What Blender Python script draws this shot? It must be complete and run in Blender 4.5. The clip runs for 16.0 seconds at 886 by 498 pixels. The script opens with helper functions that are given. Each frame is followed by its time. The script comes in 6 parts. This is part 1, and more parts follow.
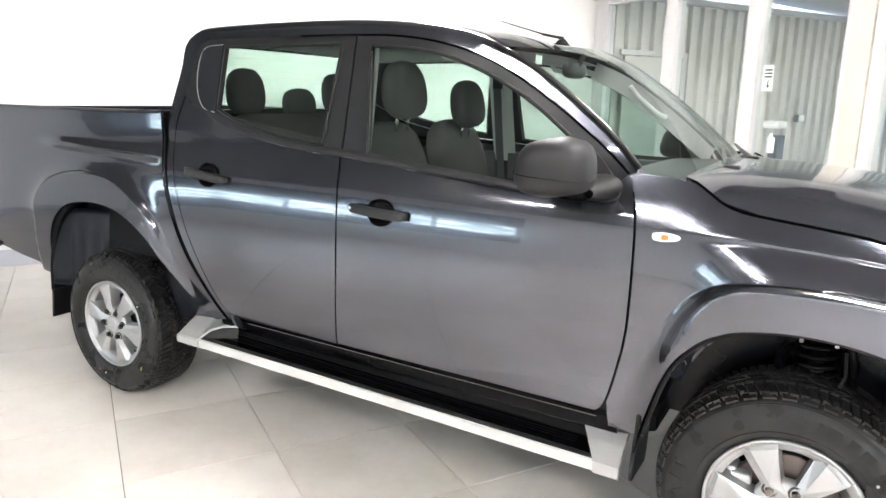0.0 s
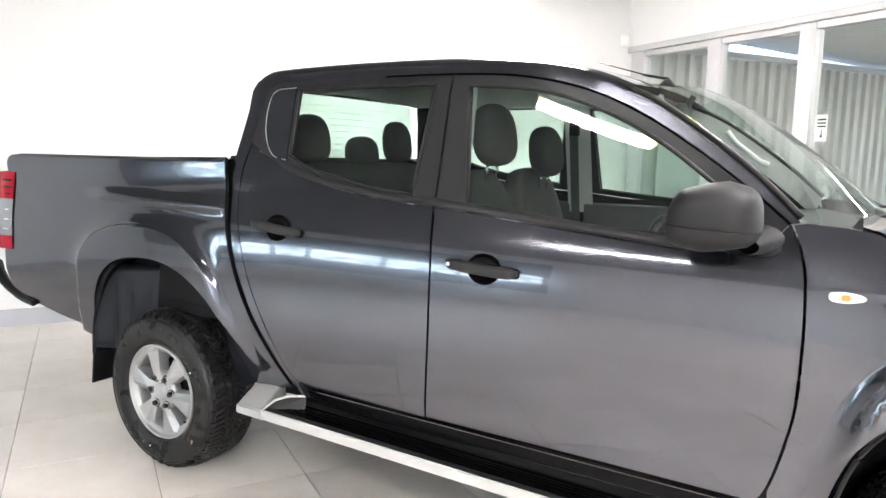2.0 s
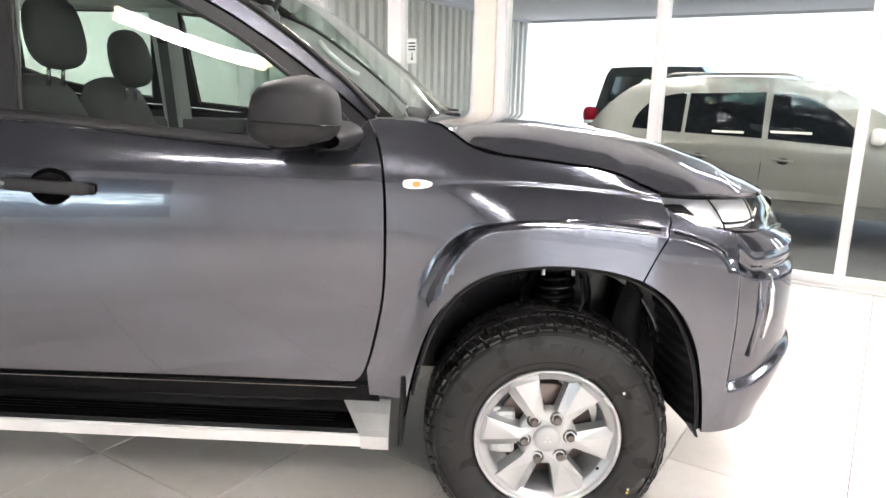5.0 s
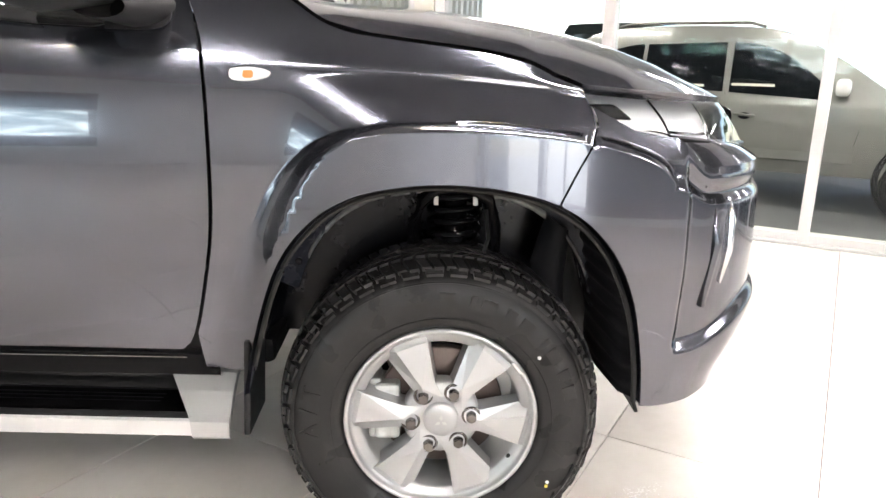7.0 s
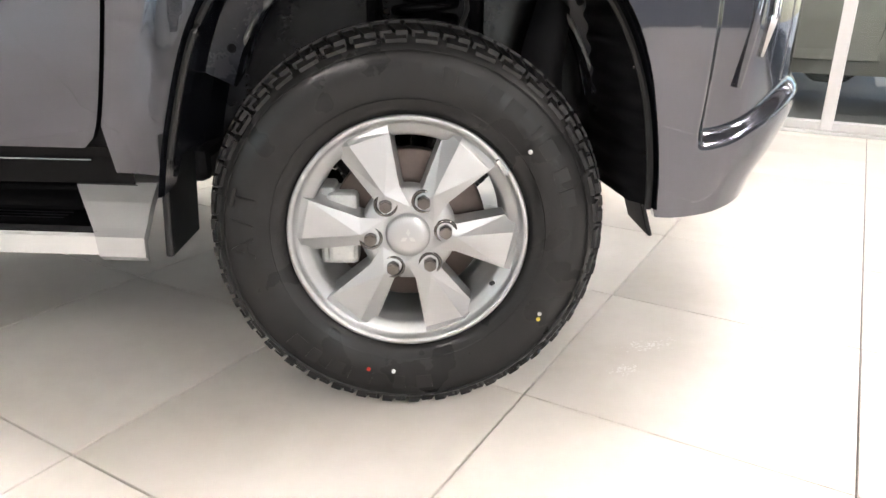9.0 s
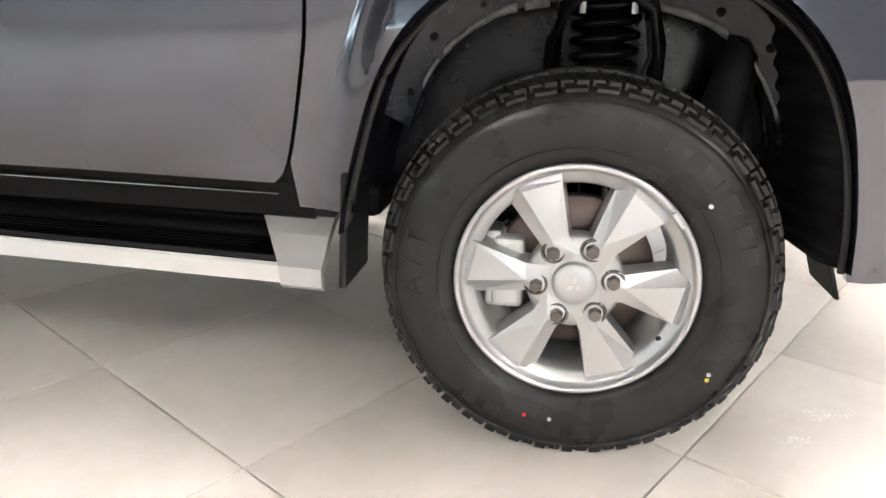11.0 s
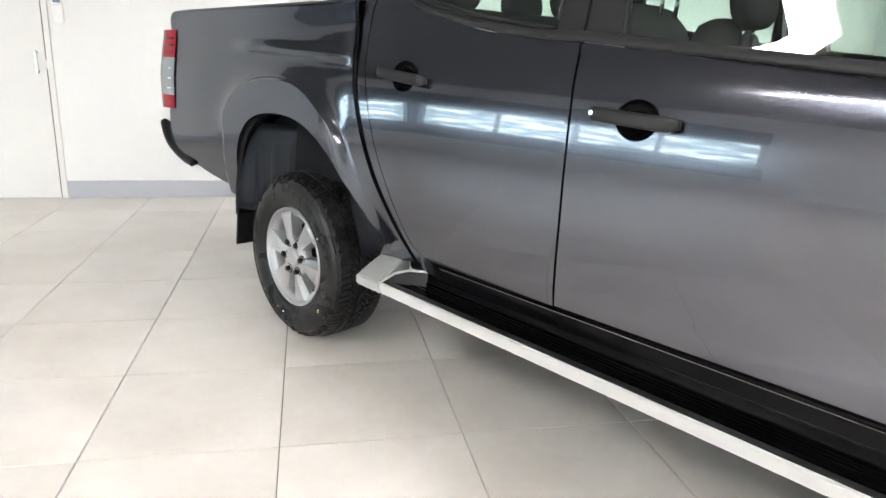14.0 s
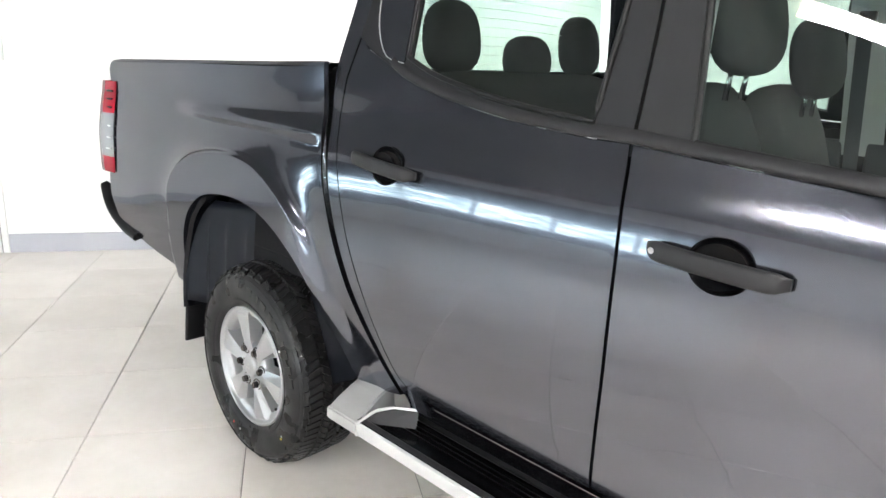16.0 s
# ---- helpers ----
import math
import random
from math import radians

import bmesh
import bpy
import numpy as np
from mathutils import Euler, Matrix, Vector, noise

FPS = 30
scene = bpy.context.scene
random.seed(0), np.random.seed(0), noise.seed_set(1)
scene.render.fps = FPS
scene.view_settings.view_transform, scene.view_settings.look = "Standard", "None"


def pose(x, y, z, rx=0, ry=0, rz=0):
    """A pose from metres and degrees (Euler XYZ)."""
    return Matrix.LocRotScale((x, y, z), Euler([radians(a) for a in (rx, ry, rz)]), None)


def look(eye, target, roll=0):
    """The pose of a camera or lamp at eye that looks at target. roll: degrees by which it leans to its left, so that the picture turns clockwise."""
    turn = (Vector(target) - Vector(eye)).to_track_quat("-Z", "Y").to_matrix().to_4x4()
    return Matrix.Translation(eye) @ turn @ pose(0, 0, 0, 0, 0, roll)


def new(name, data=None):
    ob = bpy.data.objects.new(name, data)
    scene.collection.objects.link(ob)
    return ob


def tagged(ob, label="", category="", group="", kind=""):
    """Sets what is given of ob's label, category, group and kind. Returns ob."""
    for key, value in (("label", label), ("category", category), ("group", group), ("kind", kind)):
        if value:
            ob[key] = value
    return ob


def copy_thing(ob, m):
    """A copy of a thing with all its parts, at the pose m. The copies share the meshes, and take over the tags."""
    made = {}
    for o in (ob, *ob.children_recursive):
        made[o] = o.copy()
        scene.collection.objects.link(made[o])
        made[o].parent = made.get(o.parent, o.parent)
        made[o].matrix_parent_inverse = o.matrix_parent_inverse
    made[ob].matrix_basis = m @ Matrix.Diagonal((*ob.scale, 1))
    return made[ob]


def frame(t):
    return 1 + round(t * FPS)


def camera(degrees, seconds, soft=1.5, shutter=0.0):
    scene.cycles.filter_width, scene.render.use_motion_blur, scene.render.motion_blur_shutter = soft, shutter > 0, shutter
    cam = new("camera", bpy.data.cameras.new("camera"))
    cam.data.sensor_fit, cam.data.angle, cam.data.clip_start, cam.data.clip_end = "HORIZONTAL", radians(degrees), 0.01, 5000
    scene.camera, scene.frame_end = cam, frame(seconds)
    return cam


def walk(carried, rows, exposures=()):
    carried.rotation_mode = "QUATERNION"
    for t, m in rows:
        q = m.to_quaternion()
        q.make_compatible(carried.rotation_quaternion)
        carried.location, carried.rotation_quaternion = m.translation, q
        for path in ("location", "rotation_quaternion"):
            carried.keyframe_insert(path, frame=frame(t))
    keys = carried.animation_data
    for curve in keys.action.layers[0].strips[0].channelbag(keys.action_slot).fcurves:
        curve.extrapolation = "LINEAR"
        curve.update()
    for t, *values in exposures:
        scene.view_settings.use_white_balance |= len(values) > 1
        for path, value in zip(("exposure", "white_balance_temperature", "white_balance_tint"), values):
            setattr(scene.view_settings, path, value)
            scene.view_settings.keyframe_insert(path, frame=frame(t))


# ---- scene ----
cam = camera(65.1, 16.0)
METRES, EYE, TILT, LEAN, TURN = 2.9, 1.6, -10.0, 0.0, 0.0
PATH = [
    (0, (3.043, -2.802, 1.476), (2.0610, -1.1119, 1.0518), 1.18),
    (0.5, (2.961, -2.809, 1.465), (1.9770, -1.1202, 1.0421), 1.17),
    (1, (2.830, -2.749, 1.437), (1.8347, -1.0644, 1.0238), 1.16),
    (1.5, (2.708, -2.720, 1.436), (1.6974, -1.0238, 1.1185), 1.07),
    (2, (2.604, -2.734, 1.432), (1.5967, -1.0281, 1.1606), 0.98),
    (2.5, (2.541, -2.727, 1.413), (1.9151, -0.8476, 1.1387), 1.10),
    (3, (2.538, -2.706, 1.395), (2.1098, -0.7710, 1.1246), 1.12),
    (3.5, (2.576, -2.694, 1.378), (2.3540, -0.7243, 1.1079), 1.25),
    (4, (2.620, -2.690, 1.367), (2.5510, -0.7092, 1.0983), 1.22),
    (4.5, (2.654, -2.678, 1.361), (2.6240, -0.7203, 0.9536), 1.17),
    (5, (2.698, -2.663, 1.346), (2.6820, -0.7129, 0.9014), 1.18),
    (5.2, (2.743, -2.633, 1.330), (2.7270, -0.6822, 0.8912), 0.58),
    (7.5, (2.975, -2.107, 0.986), (3.0660, -0.2000, 0.3904), 1.41),
    (8, (3.011, -2.061, 0.843), (3.0970, -0.1826, 0.1605), 1.11),
    (10.3, (3.021, -1.918, 0.738), (2.9940, -0.0356, 0.0646), 1.07),
    (10.5, (3.002, -1.931, 0.737), (2.9300, -0.0371, 0.0969), 1.11),
    (11, (2.953, -1.971, 0.795), (2.6500, -0.0950, 0.1721), 0.74),
    (11.5, (2.875, -2.000, 0.879), (2.3720, -0.1767, 0.2292), 0.49),
    (12, (2.755, -2.087, 0.925), (2.0430, -0.3226, 0.3099), 1.24),
    (12.5, (2.681, -2.128, 0.972), (1.7192, -0.4798, 0.3721), 0.85),
    (13, (2.606, -2.207, 1.018), (1.4536, -0.6686, 0.4651), 1.44),
    (13.5, (2.573, -2.251, 1.107), (1.2669, -0.8328, 0.5746), 1.67),
    (14, (2.537, -2.292, 1.199), (1.1321, -0.9705, 0.6701), 1.75),
    (14.5, (2.495, -2.303, 1.280), (1.0541, -1.0127, 0.7708), 1.72),
    (15, (2.418, -2.251, 1.345), (0.9732, -0.9585, 0.8538), 1.82),
    (15.5, (2.284, -2.092, 1.381), (0.8397, -0.7986, 0.8895), 1.72),
    (16, (2.080, -1.921, 1.375), (0.7040, -0.5548, 0.8852), 1.70),
]
LIGHTNESS = [(0.0, 1.42, 6380, 12), (3.0, 1.38, 6400, 14), (5.0, 1.26, 6540, 15), (7.5, 1.12, 6640, 14), (8.0, 0.94, 6660, 14), (10.5, 0.90, 6650, 14), (12.0, 1.36, 6580, 13), (13.0, 1.36, 6430, 12), (14.0, 1.20, 6330, 11), (15.3, 1.25, 6300, 11), (16.0, 1.52, 6250, 11)]
walk(cam, [(t, look(eye, target, roll)) for t, eye, target, roll in PATH], LIGHTNESS)

# ---- brightness ----
SKY, LAMP = 0.28, 70.0
W_BACK, W_SIDE = 560, 115
PAINT = (0.094, 0.098, 0.117)

# ---- world and light ----
ANGLE = radians(32.0)                      # the building stands turned against the truck
D2 = Vector((math.cos(ANGLE), -math.sin(ANGLE), 0))
D1 = Vector((math.sin(ANGLE), math.cos(ANGLE), 0))


def uv(u, v, z=0.0):
    """A point of the building's own grid."""
    return D2 * u + D1 * v + Vector((0, 0, z))


BUILD = Matrix.Rotation(-ANGLE, 4, "Z")

world = bpy.data.worlds.new("sky")
scene.world = world
world.use_nodes = True
wn = world.node_tree.nodes
sky = wn.new("ShaderNodeTexSky")
sky.sky_type, sky.sun_disc = "NISHITA", False
sky.sun_elevation, sky.sun_rotation = radians(52), radians(120)
world.node_tree.links.new(sky.outputs[0], wn["Background"].inputs[0])
wn["Background"].inputs[1].default_value = SKY
sun = new("sun", bpy.data.lights.new("sun", "SUN"))
sun.data.energy, sun.data.angle, sun.data.color = 3.0, radians(0.6), (1, 0.95, 0.88)
sun.matrix_world = look((12, 6, 20), (0, 0, 2))


def window_lamp(name, u, v, z, wide, high, turn, watts, colour=(1, 0.98, 0.95)):
    """Daylight that comes in through one opening of the building."""
    data = bpy.data.lights.new(name, "AREA")
    data.shape, data.size, data.size_y, data.energy, data.color = "RECTANGLE", wide, high, watts, colour
    ob = new(name, data)
    ob.matrix_world = BUILD @ pose(u, v, z, 90, 0, turn)
    return ob


window_lamp("daylight_side", 10.72, -5.9, 1.5, 4.8, 2.6, 90, W_SIDE, (1, 0.975, 0.965))

# ---- materials ----
def material(name, colour, rough=0.5, metal=0.0, noise_scale=0.0, noise_amount=0.0, bump=0.0, bump_scale=0.0, coat=0.0, spec=0.5, fine=0.0, fine_scale=400.0, emit=0.0):
    m = bpy.data.materials.new(name)
    m.use_nodes = True
    nt, n = m.node_tree, m.node_tree.nodes
    p = n["Principled BSDF"]
    p.inputs["Base Color"].default_value = (*colour, 1)
    p.inputs["Roughness"].default_value, p.inputs["Metallic"].default_value = rough, metal
    p.inputs["Coat Weight"].default_value, p.inputs["Coat Roughness"].default_value = coat, 0.02
    p.inputs["Specular IOR Level"].default_value = spec
    if emit:
        p.inputs["Emission Color"].default_value, p.inputs["Emission Strength"].default_value = (*colour, 1), emit
    if noise_amount or fine or bump:
        tc = n.new("ShaderNodeTexCoord")
    if noise_amount:
        a = n.new("ShaderNodeTexNoise")
        a.inputs["Scale"].default_value, a.inputs["Detail"].default_value = noise_scale, 5
        b = n.new("ShaderNodeTexNoise")
        b.inputs["Scale"].default_value, b.inputs["Detail"].default_value = noise_scale * 11, 3
        mix = n.new("ShaderNodeMath"); mix.operation = "MULTIPLY_ADD"
        mix.inputs[1].default_value = 0.35
        nt.links.new(tc.outputs["Object"], a.inputs[0]); nt.links.new(tc.outputs["Object"], b.inputs[0])
        nt.links.new(b.outputs[0], mix.inputs[0]); nt.links.new(a.outputs[0], mix.inputs[2])
        r = n.new("ShaderNodeValToRGB")
        lo, hi = 1 - noise_amount, 1 + noise_amount
        r.color_ramp.elements[0].position, r.color_ramp.elements[1].position = 0.4, 0.95
        r.color_ramp.elements[0].color = (*[min(1, c * lo) for c in colour], 1)
        r.color_ramp.elements[1].color = (*[min(1, c * hi) for c in colour], 1)
        nt.links.new(mix.outputs[0], r.inputs[0]); nt.links.new(r.outputs[0], p.inputs["Base Color"])
        rr = n.new("ShaderNodeMapRange")
        rr.inputs[1].default_value, rr.inputs[2].default_value = 0.3, 1.0
        rr.inputs[3].default_value, rr.inputs[4].default_value = max(0.02, rough * 0.85), min(1, rough * 1.15)
        nt.links.new(mix.outputs[0], rr.inputs[0]); nt.links.new(rr.outputs[0], p.inputs["Roughness"])
    if bump:
        t = n.new("ShaderNodeTexNoise")
        t.inputs["Scale"].default_value, t.inputs["Detail"].default_value = bump_scale, 4
        bp = n.new("ShaderNodeBump")
        bp.inputs["Strength"].default_value, bp.inputs["Distance"].default_value = bump, 0.002
        nt.links.new(tc.outputs["Object"], t.inputs[0]); nt.links.new(t.outputs[0], bp.inputs["Height"])
        nt.links.new(bp.outputs[0], p.inputs["Normal"])
    return m


def glass_material(name, tint, base=0.045, rough=0.0):
    m = bpy.data.materials.new(name)
    m.use_nodes = True
    nt, n = m.node_tree, m.node_tree.nodes
    n.remove(n["Principled BSDF"])
    a, b, f, mix = n.new("ShaderNodeBsdfTransparent"), n.new("ShaderNodeBsdfGlossy"), n.new("ShaderNodeLayerWeight"), n.new("ShaderNodeMixShader")
    a.inputs[0].default_value = (*tint, 1)
    b.inputs["Roughness"].default_value = rough
    f.inputs["Blend"].default_value = 0.5
    power, gain = n.new("ShaderNodeMath"), n.new("ShaderNodeMath")
    power.operation, gain.operation = "POWER", "MULTIPLY_ADD"
    power.inputs[1].default_value, gain.inputs[1].default_value, gain.inputs[2].default_value = 5, 1 - base, base
    nt.links.new(f.outputs["Facing"], power.inputs[0]); nt.links.new(power.outputs[0], gain.inputs[0])
    nt.links.new(gain.outputs[0], mix.inputs[0]); nt.links.new(a.outputs[0], mix.inputs[1]); nt.links.new(b.outputs[0], mix.inputs[2])
    nt.links.new(mix.outputs[0], n["Material Output"].inputs[0])
    return m


def uneven_gloss(m, scale, low, high):
    """Dressing that lies on a surface in smears: the roughness wanders between two values."""
    nt = m.node_tree
    at, cloud, span = nt.nodes.new("ShaderNodeTexCoord"), nt.nodes.new("ShaderNodeTexNoise"), nt.nodes.new("ShaderNodeMapRange")
    cloud.inputs["Scale"].default_value, cloud.inputs["Detail"].default_value = scale, 5
    span.inputs["From Min"].default_value, span.inputs["From Max"].default_value = 0.35, 0.65
    span.inputs["To Min"].default_value, span.inputs["To Max"].default_value = low, high
    nt.links.new(at.outputs["Object"], cloud.inputs["Vector"])
    nt.links.new(cloud.outputs["Fac"], span.inputs["Value"])
    nt.links.new(span.outputs["Result"], nt.nodes["Principled BSDF"].inputs["Roughness"])


M_WALL = material("white_wall_paint", (0.75, 0.75, 0.74), 0.6, noise_scale=1.2, noise_amount=0.02, bump=0.08, bump_scale=180)
M_CEIL = material("ceiling_board", (0.13, 0.13, 0.132), 0.8, noise_scale=2, noise_amount=0.02)
M_FRAME = material("white_aluminium", (0.50, 0.50, 0.50), 0.35, noise_scale=6, noise_amount=0.02)
M_SKIRT = material("pale_grey_skirting", (0.40, 0.41, 0.45), 0.4, noise_scale=3, noise_amount=0.03)
M_DOORW = material("door_leaf_paint", (0.70, 0.69, 0.67), 0.4, noise_scale=2, noise_amount=0.015)
M_STEEL = material("brushed_steel", (0.6, 0.6, 0.6), 0.3, 1.0, noise_scale=20, noise_amount=0.08)
M_GROUT_SHADE = material("tile_grout_and_gap_shade", (0.18, 0.17, 0.15), 0.9, noise_scale=9, noise_amount=0.15)
M_PLAST = material("white_plastic", (0.8, 0.8, 0.78), 0.4)
M_SCREEN = material("blue_grey_display", (0.13, 0.2, 0.33), 0.25)
M_GLASS = glass_material("shop_glass", (0.93, 0.96, 0.95), 0.02)
M_CORR = material("corrugated_steel_cream", (0.60, 0.60, 0.565), 0.5, noise_scale=1.5, noise_amount=0.06)
M_SOFFIT = material("ribbed_soffit_steel", (0.84, 0.83, 0.82), 0.45, noise_scale=1.0, noise_amount=0.06)
M_ASPH = material("asphalt", (0.085, 0.085, 0.085), 0.85, noise_scale=3, noise_amount=0.3, bump=0.6, bump_scale=220)
M_PAVE = material("outdoor_concrete", (0.46, 0.44, 0.415), 0.7, noise_scale=2, noise_amount=0.15, bump=0.3, bump_scale=120)
M_LINE = material("pale_line_and_glint", (0.75, 0.72, 0.6), 0.6)
M_TUBE = material("lamp_diffuser", (1, 0.97, 0.935), 0.5, emit=LAMP)
M_AMBER = material("yellowed_diffuser", (1, 0.80, 0.36), 0.5, emit=LAMP * 0.22)


def tile_material():
    """Cloudy beige porcelain; each tile a little lighter or darker than the next."""
    m = material("porcelain_tile", (0.56, 0.52, 0.47), 0.24)
    n, nt = m.node_tree.nodes, m.node_tree
    p = n["Principled BSDF"]
    geo, cloud, fine, info = n.new("ShaderNodeNewGeometry"), n.new("ShaderNodeTexNoise"), n.new("ShaderNodeTexNoise"), n.new("ShaderNodeObjectInfo")
    shift, seed = n.new("ShaderNodeVectorMath"), n.new("ShaderNodeMath")
    seed.operation, seed.inputs[1].default_value = "MULTIPLY", 37.0
    shift.operation = "ADD"
    nt.links.new(info.outputs["Random"], seed.inputs[0])
    nt.links.new(geo.outputs["Position"], shift.inputs[0]); nt.links.new(seed.outputs[0], shift.inputs[1])
    cloud.inputs["Scale"].default_value, cloud.inputs["Detail"].default_value = 2.2, 3
    fine.inputs["Scale"].default_value, fine.inputs["Detail"].default_value = 26, 4
    for t in (cloud, fine):
        nt.links.new(shift.outputs[0], t.inputs["Vector"])
    mix = n.new("ShaderNodeMix")
    mix.data_type = "RGBA"
    mix.inputs["A"].default_value, mix.inputs["B"].default_value = (0.535, 0.493, 0.445, 1), (0.72, 0.683, 0.64, 1)
    total = n.new("ShaderNodeMath")
    total.operation, total.inputs[1].default_value = "MULTIPLY_ADD", 0.22
    nt.links.new(fine.outputs[0], total.inputs[0]); nt.links.new(cloud.outputs[0], total.inputs[2])
    span = n.new("ShaderNodeMapRange")
    span.inputs[1].default_value, span.inputs[2].default_value = 0.30, 0.95
    nt.links.new(total.outputs[0], span.inputs[0]); nt.links.new(span.outputs[0], mix.inputs["Factor"])
    hue, mr = n.new("ShaderNodeHueSaturation"), n.new("ShaderNodeMapRange")
    mr.inputs[3].default_value, mr.inputs[4].default_value = 0.95, 1.05
    nt.links.new(info.outputs["Random"], mr.inputs[0]); nt.links.new(mr.outputs[0], hue.inputs["Value"])
    nt.links.new(mix.outputs["Result"], hue.inputs["Color"]); nt.links.new(hue.outputs[0], p.inputs["Base Color"])
    rough = n.new("ShaderNodeMapRange")
    rough.inputs[3].default_value, rough.inputs[4].default_value = 0.29, 0.36
    nt.links.new(span.outputs[0], rough.inputs[0]); nt.links.new(rough.outputs[0], p.inputs["Roughness"])
    return m


M_TILE = tile_material()

# ---- building helpers ----
def mesh_of(name, bm, mat, smooth=False):
    me = bpy.data.meshes.new(name)
    bm.normal_update()
    bm.to_mesh(me)
    bm.free()
    me.materials.append(mat)
    if smooth:
        me.shade_smooth()
    return me


def part(name, bm, mat, parent=None, label="", smooth=False):
    ob = new(name, mesh_of(name, bm, mat, smooth))
    ob.parent = parent
    if label:
        ob["label"] = label
    return ob


def box(lo, hi, bevel=0.0, bm=None, m=None, segments=2):
    """A box between two corners, with rounded edges."""
    b = bmesh.new()
    bmesh.ops.create_cube(b, size=1)
    for v in b.verts:
        v.co = Vector([lo[i] + (v.co[i] + 0.5) * (hi[i] - lo[i]) for i in range(3)])
    if bevel:
        bmesh.ops.bevel(b, geom=b.edges[:], offset=bevel, segments=segments, affect="EDGES", profile=0.5)
    if m:
        bmesh.ops.transform(b, matrix=m, verts=b.verts)
    if bm is None:
        return b
    return join(bm, b)


def join(bm, other):
    me = bpy.data.meshes.new("tmp")
    other.to_mesh(me)
    other.free()
    bm.from_mesh(me)
    bpy.data.meshes.remove(me)
    return bm


def root(name, label, category, m=None, group="", kind=""):
    ob = new(name)
    ob.empty_display_size = 0.1
    if m is not None:
        ob.matrix_world = m
    return tagged(ob, label, category, group, kind)


def structure(name, bm, mat, label, category, smooth=False, m=BUILD):
    ob = part(name, bm, mat, None, label, smooth)
    ob.matrix_world = m
    return tagged(ob, label, category, kind="structure")


# ---- the showroom ----
UR, VG, UE, VB, ZC = -2.76, 4.80, 10.5, -9.0, 3.6     # rear wall, glass wall, far side, back, ceiling
UP, VP, U0, V0 = 0.594, 0.594, 3.142, 1.668             # tile pitch and one tile corner

structure("floor", box((UR - 0.2, VB - 0.2, -0.15), (UE + 0.2, VG, -0.010)), M_GROUT_SHADE, "pale beige porcelain floor tiles with thin dark joints", "floor")
# the unseen ceiling's dimness is put into its dark colour
structure("ceiling", box((UR - 0.2, VB - 0.2, ZC), (UE + 0.2, VG + 0.2, ZC + 0.15)), M_CEIL, "unseen showroom ceiling, darkened for dim reflections in the truck", "ceiling")
structure("wall_rear", box((UR - 0.2, VB - 0.2, -0.15), (UR, VG + 0.2, ZC)), M_WALL, "plain white painted wall behind the truck", "wall")
g = bmesh.new()
box((UR, VG, 2.70), (UE + 0.2, VG + 0.2, ZC), bm=g)
structure("wall_glass_head", g, M_WALL, "white wall band above the glazing", "wall")


def glazed_wall(name, posts, z0, z1, along, fixed, post_w, depth, label, panes=True):
    """Posts, rails and panes in one run. along: 'u' or 'v'."""
    top = root(name, label, "window", BUILD, kind="structure")

    def bx(a0, a1, za, zb, d0, d1, bev=0.004):
        return box((a0, fixed + d0, za), (a1, fixed + d1, zb), bev) if along == "u" else box((fixed + d0, a0, za), (fixed + d1, a1, zb), bev)
    for a, w in posts:
        part("post", bx(a - w / 2, a + w / 2, z0, z1, 0, depth), M_FRAME, top)
    for (a, w), (b, w2) in zip(posts, posts[1:]):
        part("bottom_rail", bx(a + w / 2, b - w2 / 2, z0, z0 + 0.05, 0.01, depth - 0.01), M_FRAME, top)
        part("top_rail", bx(a + w / 2, b - w2 / 2, z1 - 0.06, z1, 0.01, depth - 0.01), M_FRAME, top)
        if panes:
            p = part("pane", bx(a + w / 2 + 0.002, b - w2 / 2 - 0.002, z0 + 0.052, z1 - 0.062, depth / 2 - 0.003, depth / 2 + 0.003, 0), M_GLASS, top)
            p.visible_shadow = False
    return top


glazed_wall("window_1", [(-2.62, 0.20), (-1.52, 0.165), (-0.49, 0.155), (0.415, 0.05)], 0.02, 2.63, "u", VG, 0.12, 0.12, "white aluminium framed showroom glazing facing the steel wall")
glazed_wall("window_2", [(0.675, 0.09), (2.075, 0.085), (3.508, 0.07), (4.95, 0.075), (6.4, 0.075), (7.85, 0.075), (9.3, 0.075), (10.44, 0.12)], 0.02, 2.63, "u", VG, 0.12, 0.12, "tall white framed showroom glazing facing the parked cars")
structure("column", box((0.442, VG - 0.02, 0), (0.628, VG + 0.2, 2.628), 0.006), material("cream_column_paint", (0.50, 0.48, 0.42), 0.55, noise_scale=2, noise_amount=0.03), "cream rendered column between the glazed bays", "column")
structure("window_sill", box((UR, VG - 0.035, 0), (UE, VG + 0.12, 0.019), 0.005), M_FRAME, "low white aluminium sill track under the glazing", "sill")
structure("trim_head", box((UR, VG - 0.03, 2.632), (UE, VG + 0.16, 2.698), 0.006), M_FRAME, "white aluminium head trim above the glazing", "trim")
structure("baseboard", box((UR, -2.545, 0), (UR + 0.014, VG - 0.03, 0.14), 0.003), M_SKIRT, "pale grey painted skirting board", "skirting")
structure("baseboard_far", box((UR, VB, 0), (UR + 0.014, -3.56, 0.14), 0.003), M_SKIRT, "pale grey painted skirting board", "skirting")

